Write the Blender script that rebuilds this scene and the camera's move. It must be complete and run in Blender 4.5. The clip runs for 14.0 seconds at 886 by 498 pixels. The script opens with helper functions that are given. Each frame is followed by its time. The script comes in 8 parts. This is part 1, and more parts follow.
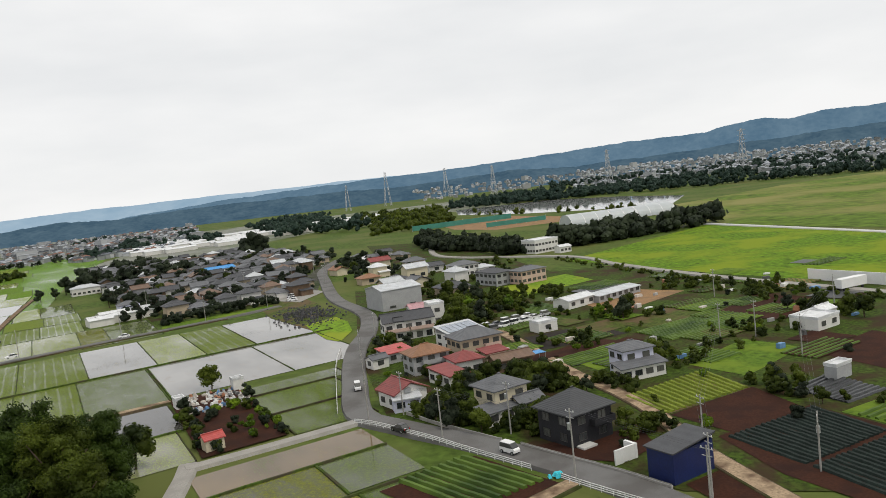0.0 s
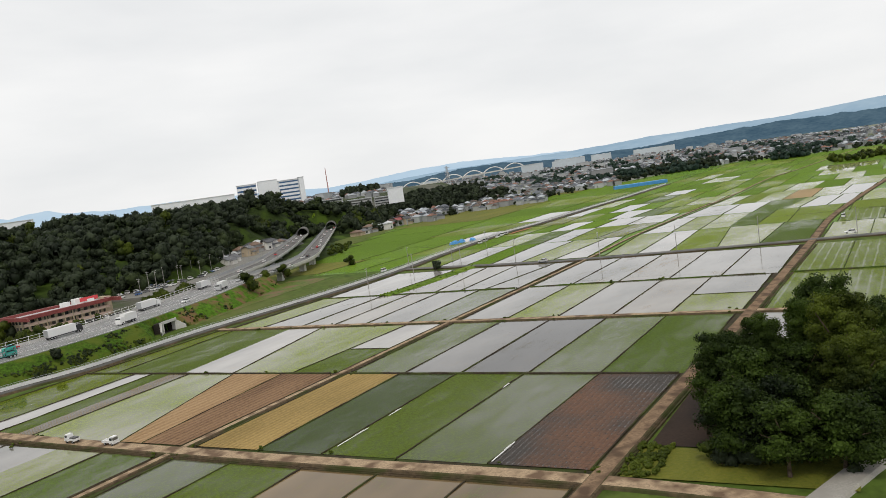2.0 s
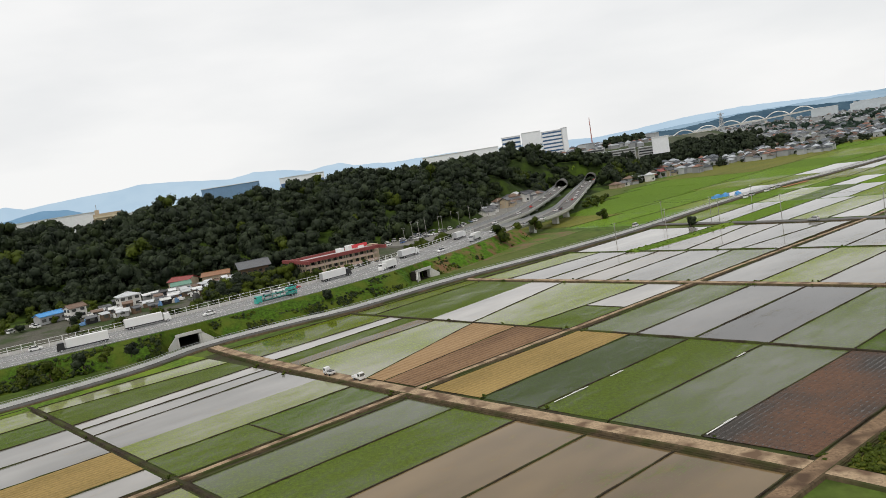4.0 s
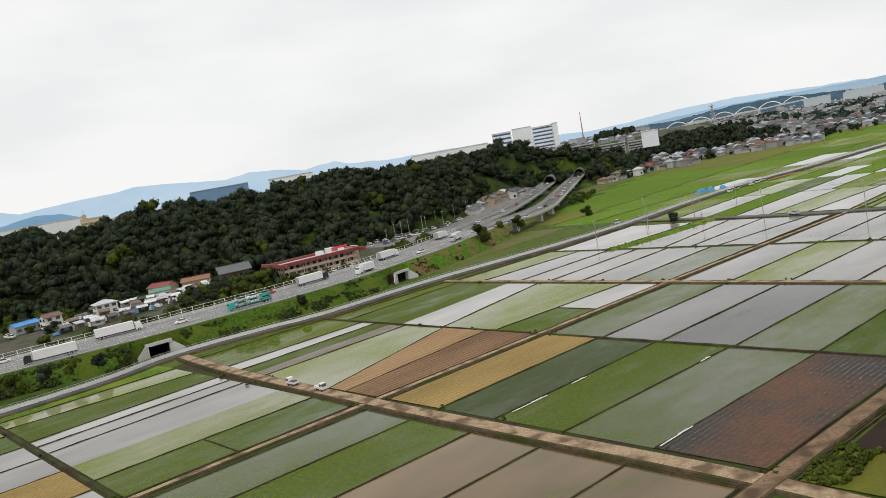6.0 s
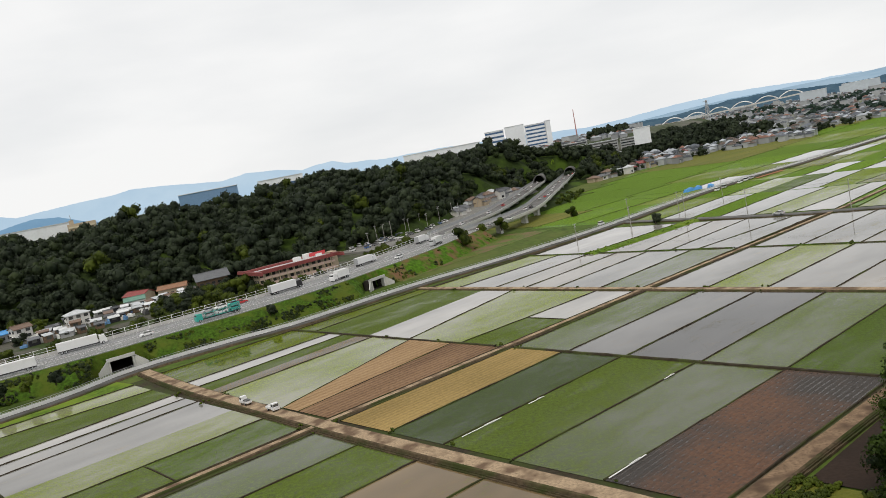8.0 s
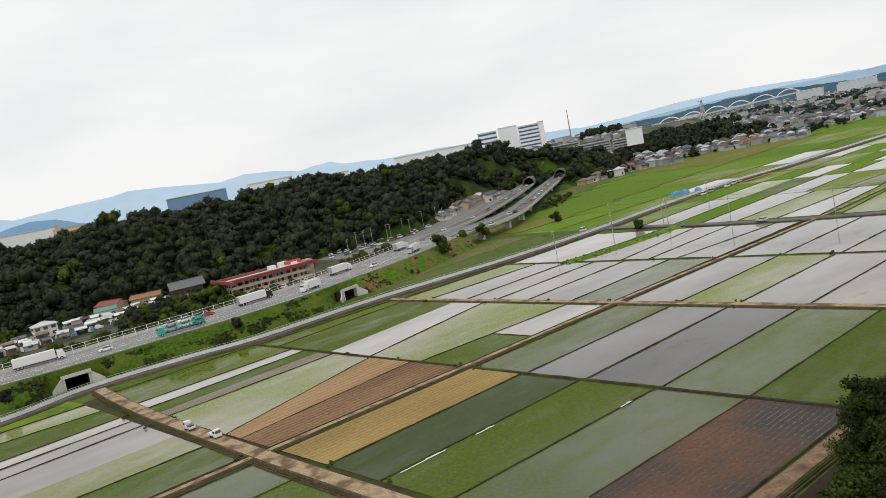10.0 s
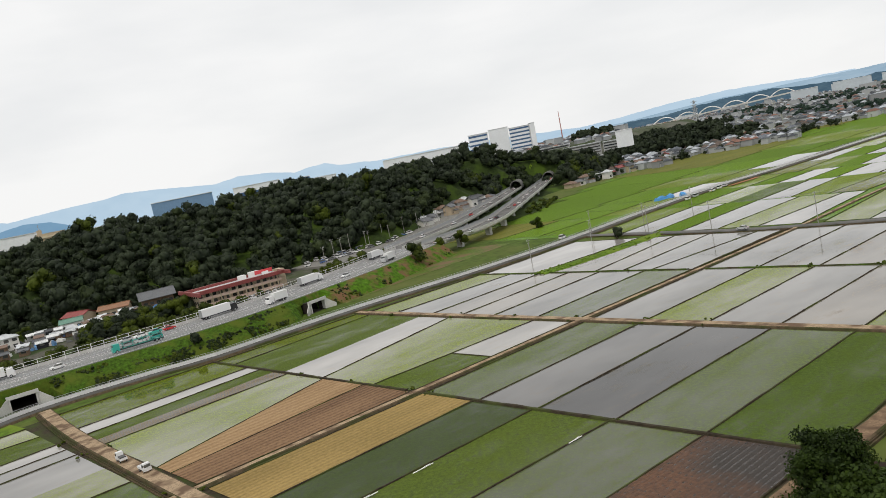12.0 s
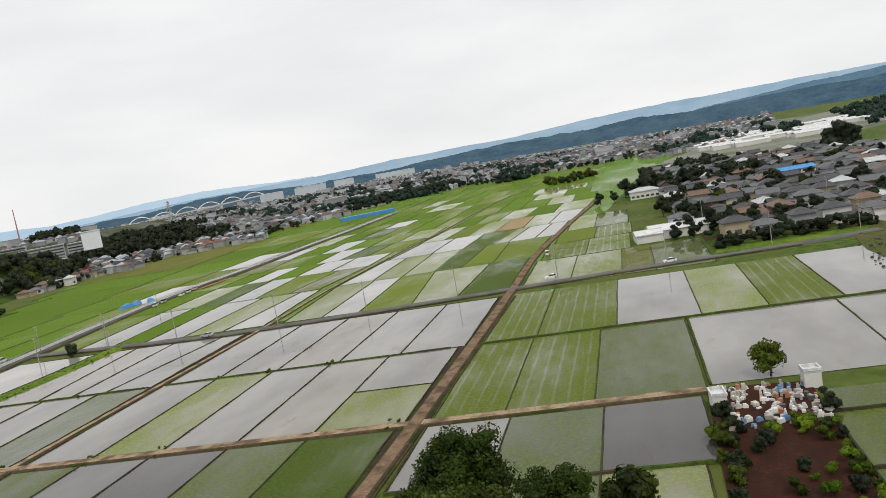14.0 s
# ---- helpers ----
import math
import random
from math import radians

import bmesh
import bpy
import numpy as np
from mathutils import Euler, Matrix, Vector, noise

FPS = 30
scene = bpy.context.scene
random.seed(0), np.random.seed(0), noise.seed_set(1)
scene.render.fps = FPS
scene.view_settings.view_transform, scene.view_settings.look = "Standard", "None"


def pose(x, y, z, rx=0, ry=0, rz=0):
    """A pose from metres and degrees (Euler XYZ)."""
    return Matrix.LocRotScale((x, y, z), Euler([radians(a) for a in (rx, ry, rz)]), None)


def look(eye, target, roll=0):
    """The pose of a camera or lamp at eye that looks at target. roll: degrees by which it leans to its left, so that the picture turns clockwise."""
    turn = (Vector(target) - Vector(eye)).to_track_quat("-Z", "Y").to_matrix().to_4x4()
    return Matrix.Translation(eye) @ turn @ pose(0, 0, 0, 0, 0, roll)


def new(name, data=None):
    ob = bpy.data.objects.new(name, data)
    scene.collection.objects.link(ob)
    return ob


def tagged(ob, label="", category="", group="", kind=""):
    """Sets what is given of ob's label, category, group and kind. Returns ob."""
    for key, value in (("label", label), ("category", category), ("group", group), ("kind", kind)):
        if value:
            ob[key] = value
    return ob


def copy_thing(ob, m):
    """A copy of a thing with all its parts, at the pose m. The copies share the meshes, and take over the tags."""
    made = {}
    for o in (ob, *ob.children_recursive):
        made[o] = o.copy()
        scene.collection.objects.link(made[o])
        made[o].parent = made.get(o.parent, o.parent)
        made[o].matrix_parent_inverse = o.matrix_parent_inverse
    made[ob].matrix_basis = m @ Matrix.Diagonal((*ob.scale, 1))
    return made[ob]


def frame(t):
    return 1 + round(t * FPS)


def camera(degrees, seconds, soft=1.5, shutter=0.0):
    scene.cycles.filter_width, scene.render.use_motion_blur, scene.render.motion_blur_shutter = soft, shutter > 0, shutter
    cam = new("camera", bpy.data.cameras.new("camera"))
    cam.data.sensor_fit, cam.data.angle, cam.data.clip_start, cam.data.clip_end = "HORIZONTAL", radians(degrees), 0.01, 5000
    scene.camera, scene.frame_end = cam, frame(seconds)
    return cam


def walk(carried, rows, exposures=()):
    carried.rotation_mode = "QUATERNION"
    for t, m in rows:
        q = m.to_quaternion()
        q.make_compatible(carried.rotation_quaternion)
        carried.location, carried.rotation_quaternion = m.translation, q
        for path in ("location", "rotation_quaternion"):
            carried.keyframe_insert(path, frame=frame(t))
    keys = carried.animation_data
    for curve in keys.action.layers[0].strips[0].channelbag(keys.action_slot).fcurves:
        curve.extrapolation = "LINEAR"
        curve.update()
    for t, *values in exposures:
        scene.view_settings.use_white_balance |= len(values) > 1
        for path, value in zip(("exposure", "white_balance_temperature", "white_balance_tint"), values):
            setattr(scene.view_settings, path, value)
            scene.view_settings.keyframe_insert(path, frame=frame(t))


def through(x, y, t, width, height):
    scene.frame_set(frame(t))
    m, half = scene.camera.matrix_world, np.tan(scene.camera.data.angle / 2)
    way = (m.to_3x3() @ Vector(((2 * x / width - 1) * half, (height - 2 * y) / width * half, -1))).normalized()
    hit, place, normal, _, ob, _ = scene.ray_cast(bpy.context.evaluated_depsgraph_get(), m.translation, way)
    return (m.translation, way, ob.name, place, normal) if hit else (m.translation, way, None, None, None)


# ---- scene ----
cam = camera(60.0, 14.0, soft=0.55)


def aim(x, y, z, yaw, pitch, roll):
    """A camera pose from a place, heading, pitch and lean."""
    a, b = radians(yaw), radians(pitch)
    ahead = Vector((-math.sin(a) * math.cos(b), math.cos(a) * math.cos(b), math.sin(b)))
    eye = Vector((x, y, z))
    return look(eye, eye + ahead * 10, roll)


PATH = (
    (0.0, -20.61, 7.08, 45.25, -80.07, -4.89, -6.45),
    (0.5, -20.66, 4.22, 44.85, -64.7, -5.09, -6.61),
    (1.0, -20.27, 1.6, 44.56, -49.61, -5.29, -7.23),
    (1.5, -19.47, -0.96, 44.61, -34.7, -5.59, -7.65),
    (2.0, -17.97, -3.1, 44.67, -20.09, -5.82, -8.11),
    (2.5, -16.21, -4.59, 44.8, -7.45, -6.07, -8.73),
    (2.7, -15.42, -5.08, 44.85, -2.85, -6.13, -8.98),
    (2.9, -14.7, -5.3, 44.9, -0.5, -6.2, -9.05),
    (3.2, -13.5, -5.5, 44.95, 0.1, -6.3, -9.1),
    (4.8, -6.9, -4.7, 45.27, 0.0, -6.68, -9.15),
    (5.0, -6.11, -4.34, 45.29, -0.06, -6.71, -9.22),
    (5.5, -3.99, -3.11, 45.28, -0.04, -6.75, -9.69),
    (6.0, -1.95, -1.58, 45.27, -0.01, -6.81, -10.19),
    (6.5, 0.21, 0.18, 45.27, 0.03, -6.91, -10.39),
    (7.0, 2.56, 2.09, 45.28, -0.02, -6.91, -10.35),
    (7.5, 5.03, 4.03, 45.37, 0.0, -6.96, -10.6),
    (8.0, 7.57, 5.95, 45.54, 0.03, -6.96, -10.92),
    (10.5, 20.12, 16.65, 46.2, 0.04, -6.99, -11.33),
    (11.0, 22.6, 18.94, 46.45, 0.06, -7.03, -11.51),
    (11.5, 25.18, 21.38, 46.5, 0.06, -7.04, -11.43),
    (12.0, 27.87, 24.14, 46.3, -0.14, -6.97, -11.41),
    (12.5, 30.66, 27.1, 45.96, -4.72, -6.9, -11.28),
    (13.0, 33.67, 29.84, 45.81, -12.97, -6.87, -10.9),
    (13.5, 36.78, 32.12, 45.93, -24.31, -6.88, -10.32),
    (14.0, 39.63, 34.23, 46.42, -38.16, -6.9, -10.03),
)
walk(cam, [(t, aim(*row)) for t, *row in PATH])

# ---- sky and sun: a bright overcast day ----
SUN_HEIGHT, SUN_TURN = radians(58), radians(200)
world = bpy.data.worlds.new("sky")
scene.world = world
world.use_nodes = True
wn, wl = world.node_tree.nodes, world.node_tree.links
back = wn["Background"]
sky = wn.new("ShaderNodeTexSky")
sky.sky_type = "NISHITA"
sky.sun_disc = False
sky.sun_elevation, sky.sun_rotation = SUN_HEIGHT, SUN_TURN
coord = wn.new("ShaderNodeTexCoord")
stretch = wn.new("ShaderNodeMapping")
stretch.inputs["Scale"].default_value = (1.6, 1.6, 6.0)
cloud = wn.new("ShaderNodeTexNoise")
cloud.inputs["Scale"].default_value = 1.7
cloud.inputs["Detail"].default_value = 5
ramp = wn.new("ShaderNodeValToRGB")
ramp.color_ramp.elements[0].position, ramp.color_ramp.elements[0].color = 0.32, (8.2, 8.3, 8.38, 1)
ramp.color_ramp.elements[1].position, ramp.color_ramp.elements[1].color = 0.62, (9.38, 9.37, 9.33, 1)
veil = wn.new("ShaderNodeMix")
veil.data_type = "RGBA"
veil.inputs["Factor"].default_value = 0.97
wl.new(coord.outputs["Generated"], stretch.inputs["Vector"])
wl.new(stretch.outputs["Vector"], cloud.inputs["Vector"])
wl.new(cloud.outputs["Fac"], ramp.inputs["Fac"])
wl.new(sky.outputs["Color"], veil.inputs["A"])
wl.new(ramp.outputs["Color"], veil.inputs["B"])
wl.new(veil.outputs["Result"], back.inputs["Color"])
back.inputs["Strength"].default_value = 0.1
sun = new("sun", bpy.data.lights.new("sun", "SUN"))
sun.data.energy, sun.data.angle, sun.data.color = 1.4, radians(16), (1.0, 0.93, 0.80)
sun.matrix_world = look((0, 0, 0), (-math.sin(SUN_TURN) * math.cos(SUN_HEIGHT), -math.cos(SUN_TURN) * math.cos(SUN_HEIGHT), -math.sin(SUN_HEIGHT)))

# ---- materials ----
MATS = {}


def base_material(name):
    m = bpy.data.materials.new(name)
    m.use_nodes = True
    n, l = m.node_tree.nodes, m.node_tree.links
    return m, n, l, n["Principled BSDF"]


def wire(l, a, b):
    l.new(a, b)


def noise_node(n, l, scale, detail=3.0, vector=None, rough=0.55):
    t = n.new("ShaderNodeTexNoise")
    t.inputs["Scale"].default_value = scale
    t.inputs["Detail"].default_value = detail
    t.inputs["Roughness"].default_value = rough
    if vector is None:
        vector = n.new("ShaderNodeNewGeometry").outputs["Position"]
    l.new(vector, t.inputs["Vector"])
    return t.outputs["Fac"]


def remap(n, l, value, a, b, c=0.0, d=1.0):
    r = n.new("ShaderNodeMapRange")
    for key, v in (("From Min", a), ("From Max", b), ("To Min", c), ("To Max", d)):
        r.inputs[key].default_value = v
    l.new(value, r.inputs["Value"])
    return r.outputs["Result"]


def mix_rgb(n, l, factor, a, b, blend="MIX"):
    x = n.new("ShaderNodeMix")
    x.data_type, x.blend_type = "RGBA", blend
    for key, v in (("Factor", factor), ("A", a), ("B", b)):
        if isinstance(v, (int, float)):
            x.inputs[key].default_value = v
        elif isinstance(v, tuple):
            x.inputs[key].default_value = (*v, 1) if len(v) == 3 else v
        else:
            l.new(v, x.inputs[key])
    return x.outputs["Result"]


def maths(n, l, op, a, b=0.0):
    x = n.new("ShaderNodeMath")
    x.operation = op
    for k, v in enumerate((a, b)):
        if isinstance(v, (int, float)):
            x.inputs[k].default_value = v
        else:
            l.new(v, x.inputs[k])
    return x.outputs["Value"]


def turned(n, l, degrees, scale=(1, 1, 1)):
    """World position turned so that x runs along the given heading."""
    g = n.new("ShaderNodeNewGeometry")
    m = n.new("ShaderNodeMapping")
    m.inputs["Rotation"].default_value = (0, 0, radians(-degrees))
    l.new(g.outputs["Position"], m.inputs["Vector"])
    if scale == (1, 1, 1):
        return m.outputs["Vector"]
    k = n.new("ShaderNodeMapping")
    k.inputs["Scale"].default_value = scale
    l.new(m.outputs["Vector"], k.inputs["Vector"])
    return k.outputs["Vector"]


def bump(n, l, bsdf, height, strength=0.3, distance=0.1):
    b = n.new("ShaderNodeBump")
    b.inputs["Strength"].default_value, b.inputs["Distance"].default_value = strength, distance
    l.new(height, b.inputs["Height"])
    l.new(b.outputs["Normal"], bsdf.inputs["Normal"])


def surface(name, rgb, rough=0.8, vary=0.25, big=0.15, fine=3.0, metal=0.0, relief=0.2, second=None, islands=0.0):
    """A plain surface with grain and larger stains; second: a colour that comes in patches."""
    if name in MATS:
        return MATS[name]
    m, n, l, p = base_material(name)
    a, b = noise_node(n, l, big, 4), noise_node(n, l, fine, 5)
    dark, light = tuple(c * (1 - vary) for c in rgb), tuple(min(1.0, c * (1 + vary)) for c in rgb)
    col = mix_rgb(n, l, remap(n, l, b, 0.3, 0.7), dark, light)
    other = second or tuple(c * (1 - vary * 0.8) for c in rgb)
    col = mix_rgb(n, l, remap(n, l, a, 0.45, 0.62), col, other)
    if islands:
        g = n.new("ShaderNodeNewGeometry")
        o = n.new("ShaderNodeObjectInfo")
        r = maths(n, l, "FRACT", maths(n, l, "ADD", g.outputs["Random Per Island"], o.outputs["Random"]))
        col = mix_rgb(n, l, remap(n, l, r, 0, 1, 0, islands), col, tuple(c * 0.35 for c in rgb))
    wire(l, col, p.inputs["Base Color"])
    p.inputs["Roughness"].default_value, p.inputs["Metallic"].default_value = rough, metal
    if rough > 0.6:
        p.inputs["Specular IOR Level"].default_value = 0.15
    if relief:
        bump(n, l, p, b, relief)
    MATS[name] = m
    return m


def foliage(name, dark, light, through=0.25):
    """Leaves: each leaf clump takes its own green."""
    if name in MATS:
        return MATS[name]
    m, n, l, p = base_material(name)
    g = n.new("ShaderNodeNewGeometry")
    o = n.new("ShaderNodeObjectInfo")
    near = noise_node(n, l, 0.11, 3)
    r = maths(n, l, "ADD", maths(n, l, "MULTIPLY", g.outputs["Random Per Island"], 0.3), maths(n, l, "MULTIPLY", o.outputs["Random"], 0.22))
    r = maths(n, l, "ADD", r, remap(n, l, near, 0.35, 0.66, -0.18, 0.62))
    col = mix_rgb(n, l, r, dark, light)
    wire(l, col, p.inputs["Base Color"])
    p.inputs["Roughness"].default_value = 0.6
    p.inputs["Specular IOR Level"].default_value = 0.15
    t = n.new("ShaderNodeBsdfTranslucent")
    wire(l, col, t.inputs["Color"])
    x = n.new("ShaderNodeMixShader")
    x.inputs["Fac"].default_value = through
    wire(l, p.outputs["BSDF"], x.inputs[1])
    wire(l, t.outputs["BSDF"], x.inputs[2])
    wire(l, x.outputs["Shader"], n["Material Output"].inputs["Surface"])
    MATS[name] = m
    return m


ROWS_ALONG = 37.7


def paddy(name, cover, green=(0.10, 0.16, 0.035), mud=(0.10, 0.085, 0.065), row=0.06, tone=0.0, pitch=1.5, patch=0.05):
    """A flooded field: water over mud, and young rice that covers part of it in rows."""
    if name in MATS:
        return MATS[name]
    m, n, l, p = base_material(name)
    along = turned(n, l, ROWS_ALONG, (0.12, 1.0, 1.0))
    wide = noise_node(n, l, patch, 3, turned(n, l, ROWS_ALONG, (0.45, 1.0, 1.0)))
    streak = noise_node(n, l, 0.9, 3, along)
    fine = noise_node(n, l, 1.4, 6, None, 0.85)
    tuft = noise_node(n, l, 0.3, 5, turned(n, l, ROWS_ALONG, (0.5, 1.0, 1.0)), 0.7)
    own = n.new("ShaderNodeObjectInfo").outputs["Random"]
    w = n.new("ShaderNodeTexWave")
    w.bands_direction = "Y"
    w.inputs["Scale"].default_value = 1.0 / pitch
    w.inputs["Distortion"].default_value = 0.6
    wire(l, turned(n, l, ROWS_ALONG), w.inputs["Vector"])
    f = maths(n, l, "ADD", remap(n, l, wide, 0.3, 0.7, -0.32, 0.32), remap(n, l, streak, 0.3, 0.7, -0.09, 0.09))
    f = maths(n, l, "ADD", f, remap(n, l, fine, 0.34, 0.66, *((-0.38, 0.38) if cover > 0.2 else (-0.2, 0.2))))
    f = maths(n, l, "ADD", f, remap(n, l, tuft, 0.3, 0.7, -0.2, 0.2))
    f = maths(n, l, "ADD", f, remap(n, l, own, 0, 1, -0.12, 0.12))
    if pitch > 5:
        f = maths(n, l, "ADD", f, remap(n, l, w.outputs["Fac"], 0.86, 0.97, 0.06, -row * 2.4))
    else:
        f = maths(n, l, "ADD", f, remap(n, l, w.outputs["Fac"], 0, 1, -row, row))
    f = remap(n, l, f, 0.32 - cover, 0.88 - cover) if cover < 0.2 else remap(n, l, f, 0.06 - cover, 0.94 - cover)
    if tone:
        f = maths(n, l, "MULTIPLY", f, tone)
    mudcol = mix_rgb(n, l, remap(n, l, wide, 0.35, 0.65), mud, tuple(c * 0.58 for c in mud))
    mudcol = mix_rgb(n, l, remap(n, l, tuft, 0.56, 0.72, 0, 0.55), mudcol, (mud[0] * 0.8 + 0.03, mud[1] * 0.72 + 0.015, mud[2] * 0.6))
    silt = remap(n, l, noise_node(n, l, 0.1, 6, turned(n, l, ROWS_ALONG, (0.5, 1.0, 1.0)), 0.65), 0.62, 0.72, 0, 0.6)
    mudcol = mix_rgb(n, l, silt, mudcol, (mud[0] * 0.62 + 0.012, mud[1] * 0.52 + 0.008, mud[2] * 0.4))
    wire(l, mudcol, p.inputs["Base Color"])
    wire(l, remap(n, l, silt, 0, 0.55, 0.05, 0.3), p.inputs["Roughness"])
    p.inputs["IOR"].default_value = 1.36
    ripple = noise_node(n, l, 1.2, 2)
    bump(n, l, p, ripple, 0.035, 0.05)
    d = n.new("ShaderNodeBsdfPrincipled")
    d.inputs["Roughness"].default_value = 0.75
    d.inputs["Specular IOR Level"].default_value = 0.05
    blades = mix_rgb(n, l, remap(n, l, fine, 0.36, 0.64), tuple(c * 0.3 for c in green), tuple(c * 1.75 for c in green))
    blades = mix_rgb(n, l, remap(n, l, tuft, 0.45, 0.7, 0, 0.5), blades, (green[0] * 1.15, green[1] * 1.05, green[2] * 0.85))
    blades = mix_rgb(n, l, remap(n, l, own, 0, 1, 0, 0.45), blades, tuple(c * 0.55 for c in green))
    wire(l, blades, d.inputs["Base Color"])
    bump(n, l, d, fine, 0.6, 0.3)
    x = n.new("ShaderNodeMixShader")
    wire(l, f, x.inputs["Fac"])
    wire(l, p.outputs["BSDF"], x.inputs[1])
    wire(l, d.outputs["BSDF"], x.inputs[2])
    wire(l, x.outputs["Shader"], n["Material Output"].inputs["Surface"])
    MATS[name] = m
    return m


def rows_field(name, a, b, pitch=1.4, heading=ROWS_ALONG, wet=0.0, soft=0.35, third=None):
    """Tilled or planted ground in rows."""
    if name in MATS:
        return MATS[name]
    m, n, l, p = base_material(name)
    w = n.new("ShaderNodeTexWave")
    w.bands_direction = "Y"
    w.inputs["Scale"].default_value = 1.0 / pitch * 0.5
    w.inputs["Distortion"].default_value = 1.2
    w.inputs["Detail"].default_value = 3
    w.inputs["Detail Scale"].default_value = 0.6
    wire(l, turned(n, l, heading), w.inputs["Vector"])
    big, fine = noise_node(n, l, 0.07, 4, turned(n, l, heading, (0.3, 1, 1))), noise_node(n, l, 1.6, 5)
    f = maths(n, l, "ADD", remap(n, l, w.outputs["Fac"], 0.5 - soft, 0.5 + soft, -0.35, 0.35), remap(n, l, big, 0.3, 0.7, 0.1, 0.9))
    f = maths(n, l, "ADD", f, remap(n, l, fine, 0.3, 0.7, -0.3, 0.3))
    col = mix_rgb(n, l, f, a, b)
    if third:
        col = mix_rgb(n, l, remap(n, l, noise_node(n, l, 0.11, 3), 0.52, 0.66), col, third)
    wire(l, col, p.inputs["Base Color"])
    p.inputs["Roughness"].default_value = 0.85
    p.inputs["Specular IOR Level"].default_value = 0.2
    if wet:
        wire(l, remap(n, l, f, 0.15, 0.4, 0.14, 0.9), p.inputs["Roughness"])
    bump(n, l, p, f, 0.6, 0.2)
    MATS[name] = m
    return m


def furrows(name):
    """Wet tilled ground: ridges of clods broken across, with water standing between them."""
    m, n, l, p = base_material(name)
    along = turned(n, l, ROWS_ALONG)
    waves = []
    for axis, pitch, bend in (("Y", 0.95, 0.8), ("X", 1.9, 2.0)):
        w = n.new("ShaderNodeTexWave")
        w.bands_direction = axis
        w.inputs["Scale"].default_value = 0.31 / pitch
        w.inputs["Distortion"].default_value = bend
        w.inputs["Detail Scale"].default_value = 0.8
        wire(l, along, w.inputs["Vector"])
        waves.append(w.outputs["Fac"])
    big = noise_node(n, l, 0.035, 3)
    fine = noise_node(n, l, 1.5, 6, None, 0.75)
    f = maths(n, l, "ADD", remap(n, l, waves[0], 0.1, 0.6, -0.5, 0.3), remap(n, l, waves[1], 0.0, 0.35, -0.3, 0.0))
    f = maths(n, l, "ADD", f, remap(n, l, fine, 0.3, 0.7, -0.35, 0.35))
    f = maths(n, l, "ADD", f, remap(n, l, big, 0.35, 0.65, -0.1, 0.45))
    land = remap(n, l, f, -0.5, -0.34)
    clods = mix_rgb(n, l, remap(n, l, fine, 0.3, 0.7), (0.04, 0.02, 0.012), (0.17, 0.078, 0.038))
    clods = mix_rgb(n, l, remap(n, l, big, 0.45, 0.6), mix_rgb(n, l, fine, (0.012, 0.010, 0.009), (0.06, 0.048, 0.04)), clods)
    wire(l, mix_rgb(n, l, land, (0.035, 0.026, 0.02), clods), p.inputs["Base Color"])
    wire(l, remap(n, l, land, 0, 1, 0.12, 0.85), p.inputs["Roughness"])
    bump(n, l, p, f, 0.5, 0.25)
    MATS[name] = m
    return m


def roofing(name, rgb, rough=0.6, pitch=0.3, vary=0.22, metal=0.0):
    """Roof tiles or ribbed sheet: ribs run down the slope in the object's own x or y."""
    if name in MATS:
        return MATS[name]
    m, n, l, p = base_material(name)
    c = n.new("ShaderNodeTexCoord")
    w = n.new("ShaderNodeTexWave")
    w.bands_direction = "Z"
    w.inputs["Scale"].default_value = 0.5 / pitch
    wire(l, c.outputs["Object"], w.inputs["Vector"])
    o = n.new("ShaderNodeObjectInfo")
    big, fine = noise_node(n, l, 0.5, 4), noise_node(n, l, 4.0, 4)
    col = mix_rgb(n, l, remap(n, l, fine, 0.3, 0.7), tuple(x * (1 - vary) for x in rgb), tuple(x * (1 + vary) for x in rgb))
    col = mix_rgb(n, l, remap(n, l, big, 0.42, 0.7, 0, 0.6), col, tuple(x * 0.6 for x in rgb))
    col = mix_rgb(n, l, remap(n, l, o.outputs["Random"], 0, 1, 0.0, 0.3), col, tuple(x * 0.55 + 0.02 for x in rgb))
    wire(l, col, p.inputs["Base Color"])
    p.inputs["Roughness"].default_value, p.inputs["Metallic"].default_value = rough, metal
    bump(n, l, p, w.outputs["Fac"], 0.5, 0.05)
    MATS[name] = m
    return m


def glass_dark():
    if "window glass" not in MATS:
        m, n, l, p = base_material("window glass")
        o = n.new("ShaderNodeObjectInfo")
        wire(l, mix_rgb(n, l, o.outputs["Random"], (0.02, 0.025, 0.03), (0.12, 0.12, 0.11)), p.inputs["Base Color"])
        p.inputs["Roughness"].default_value = 0.06
        MATS["window glass"] = m
    return MATS["window glass"]


def painted_air(name, rgb, second, scale, strength=1.0):
    """The far backdrop: the haze of kilometres of air, painted as a glowing colour."""
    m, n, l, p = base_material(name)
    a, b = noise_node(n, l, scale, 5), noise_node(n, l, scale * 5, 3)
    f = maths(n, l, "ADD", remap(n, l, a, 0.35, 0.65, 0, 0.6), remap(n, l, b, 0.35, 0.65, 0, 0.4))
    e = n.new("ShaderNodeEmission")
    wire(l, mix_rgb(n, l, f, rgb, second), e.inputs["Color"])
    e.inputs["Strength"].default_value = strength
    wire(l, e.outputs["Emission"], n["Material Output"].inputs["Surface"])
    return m


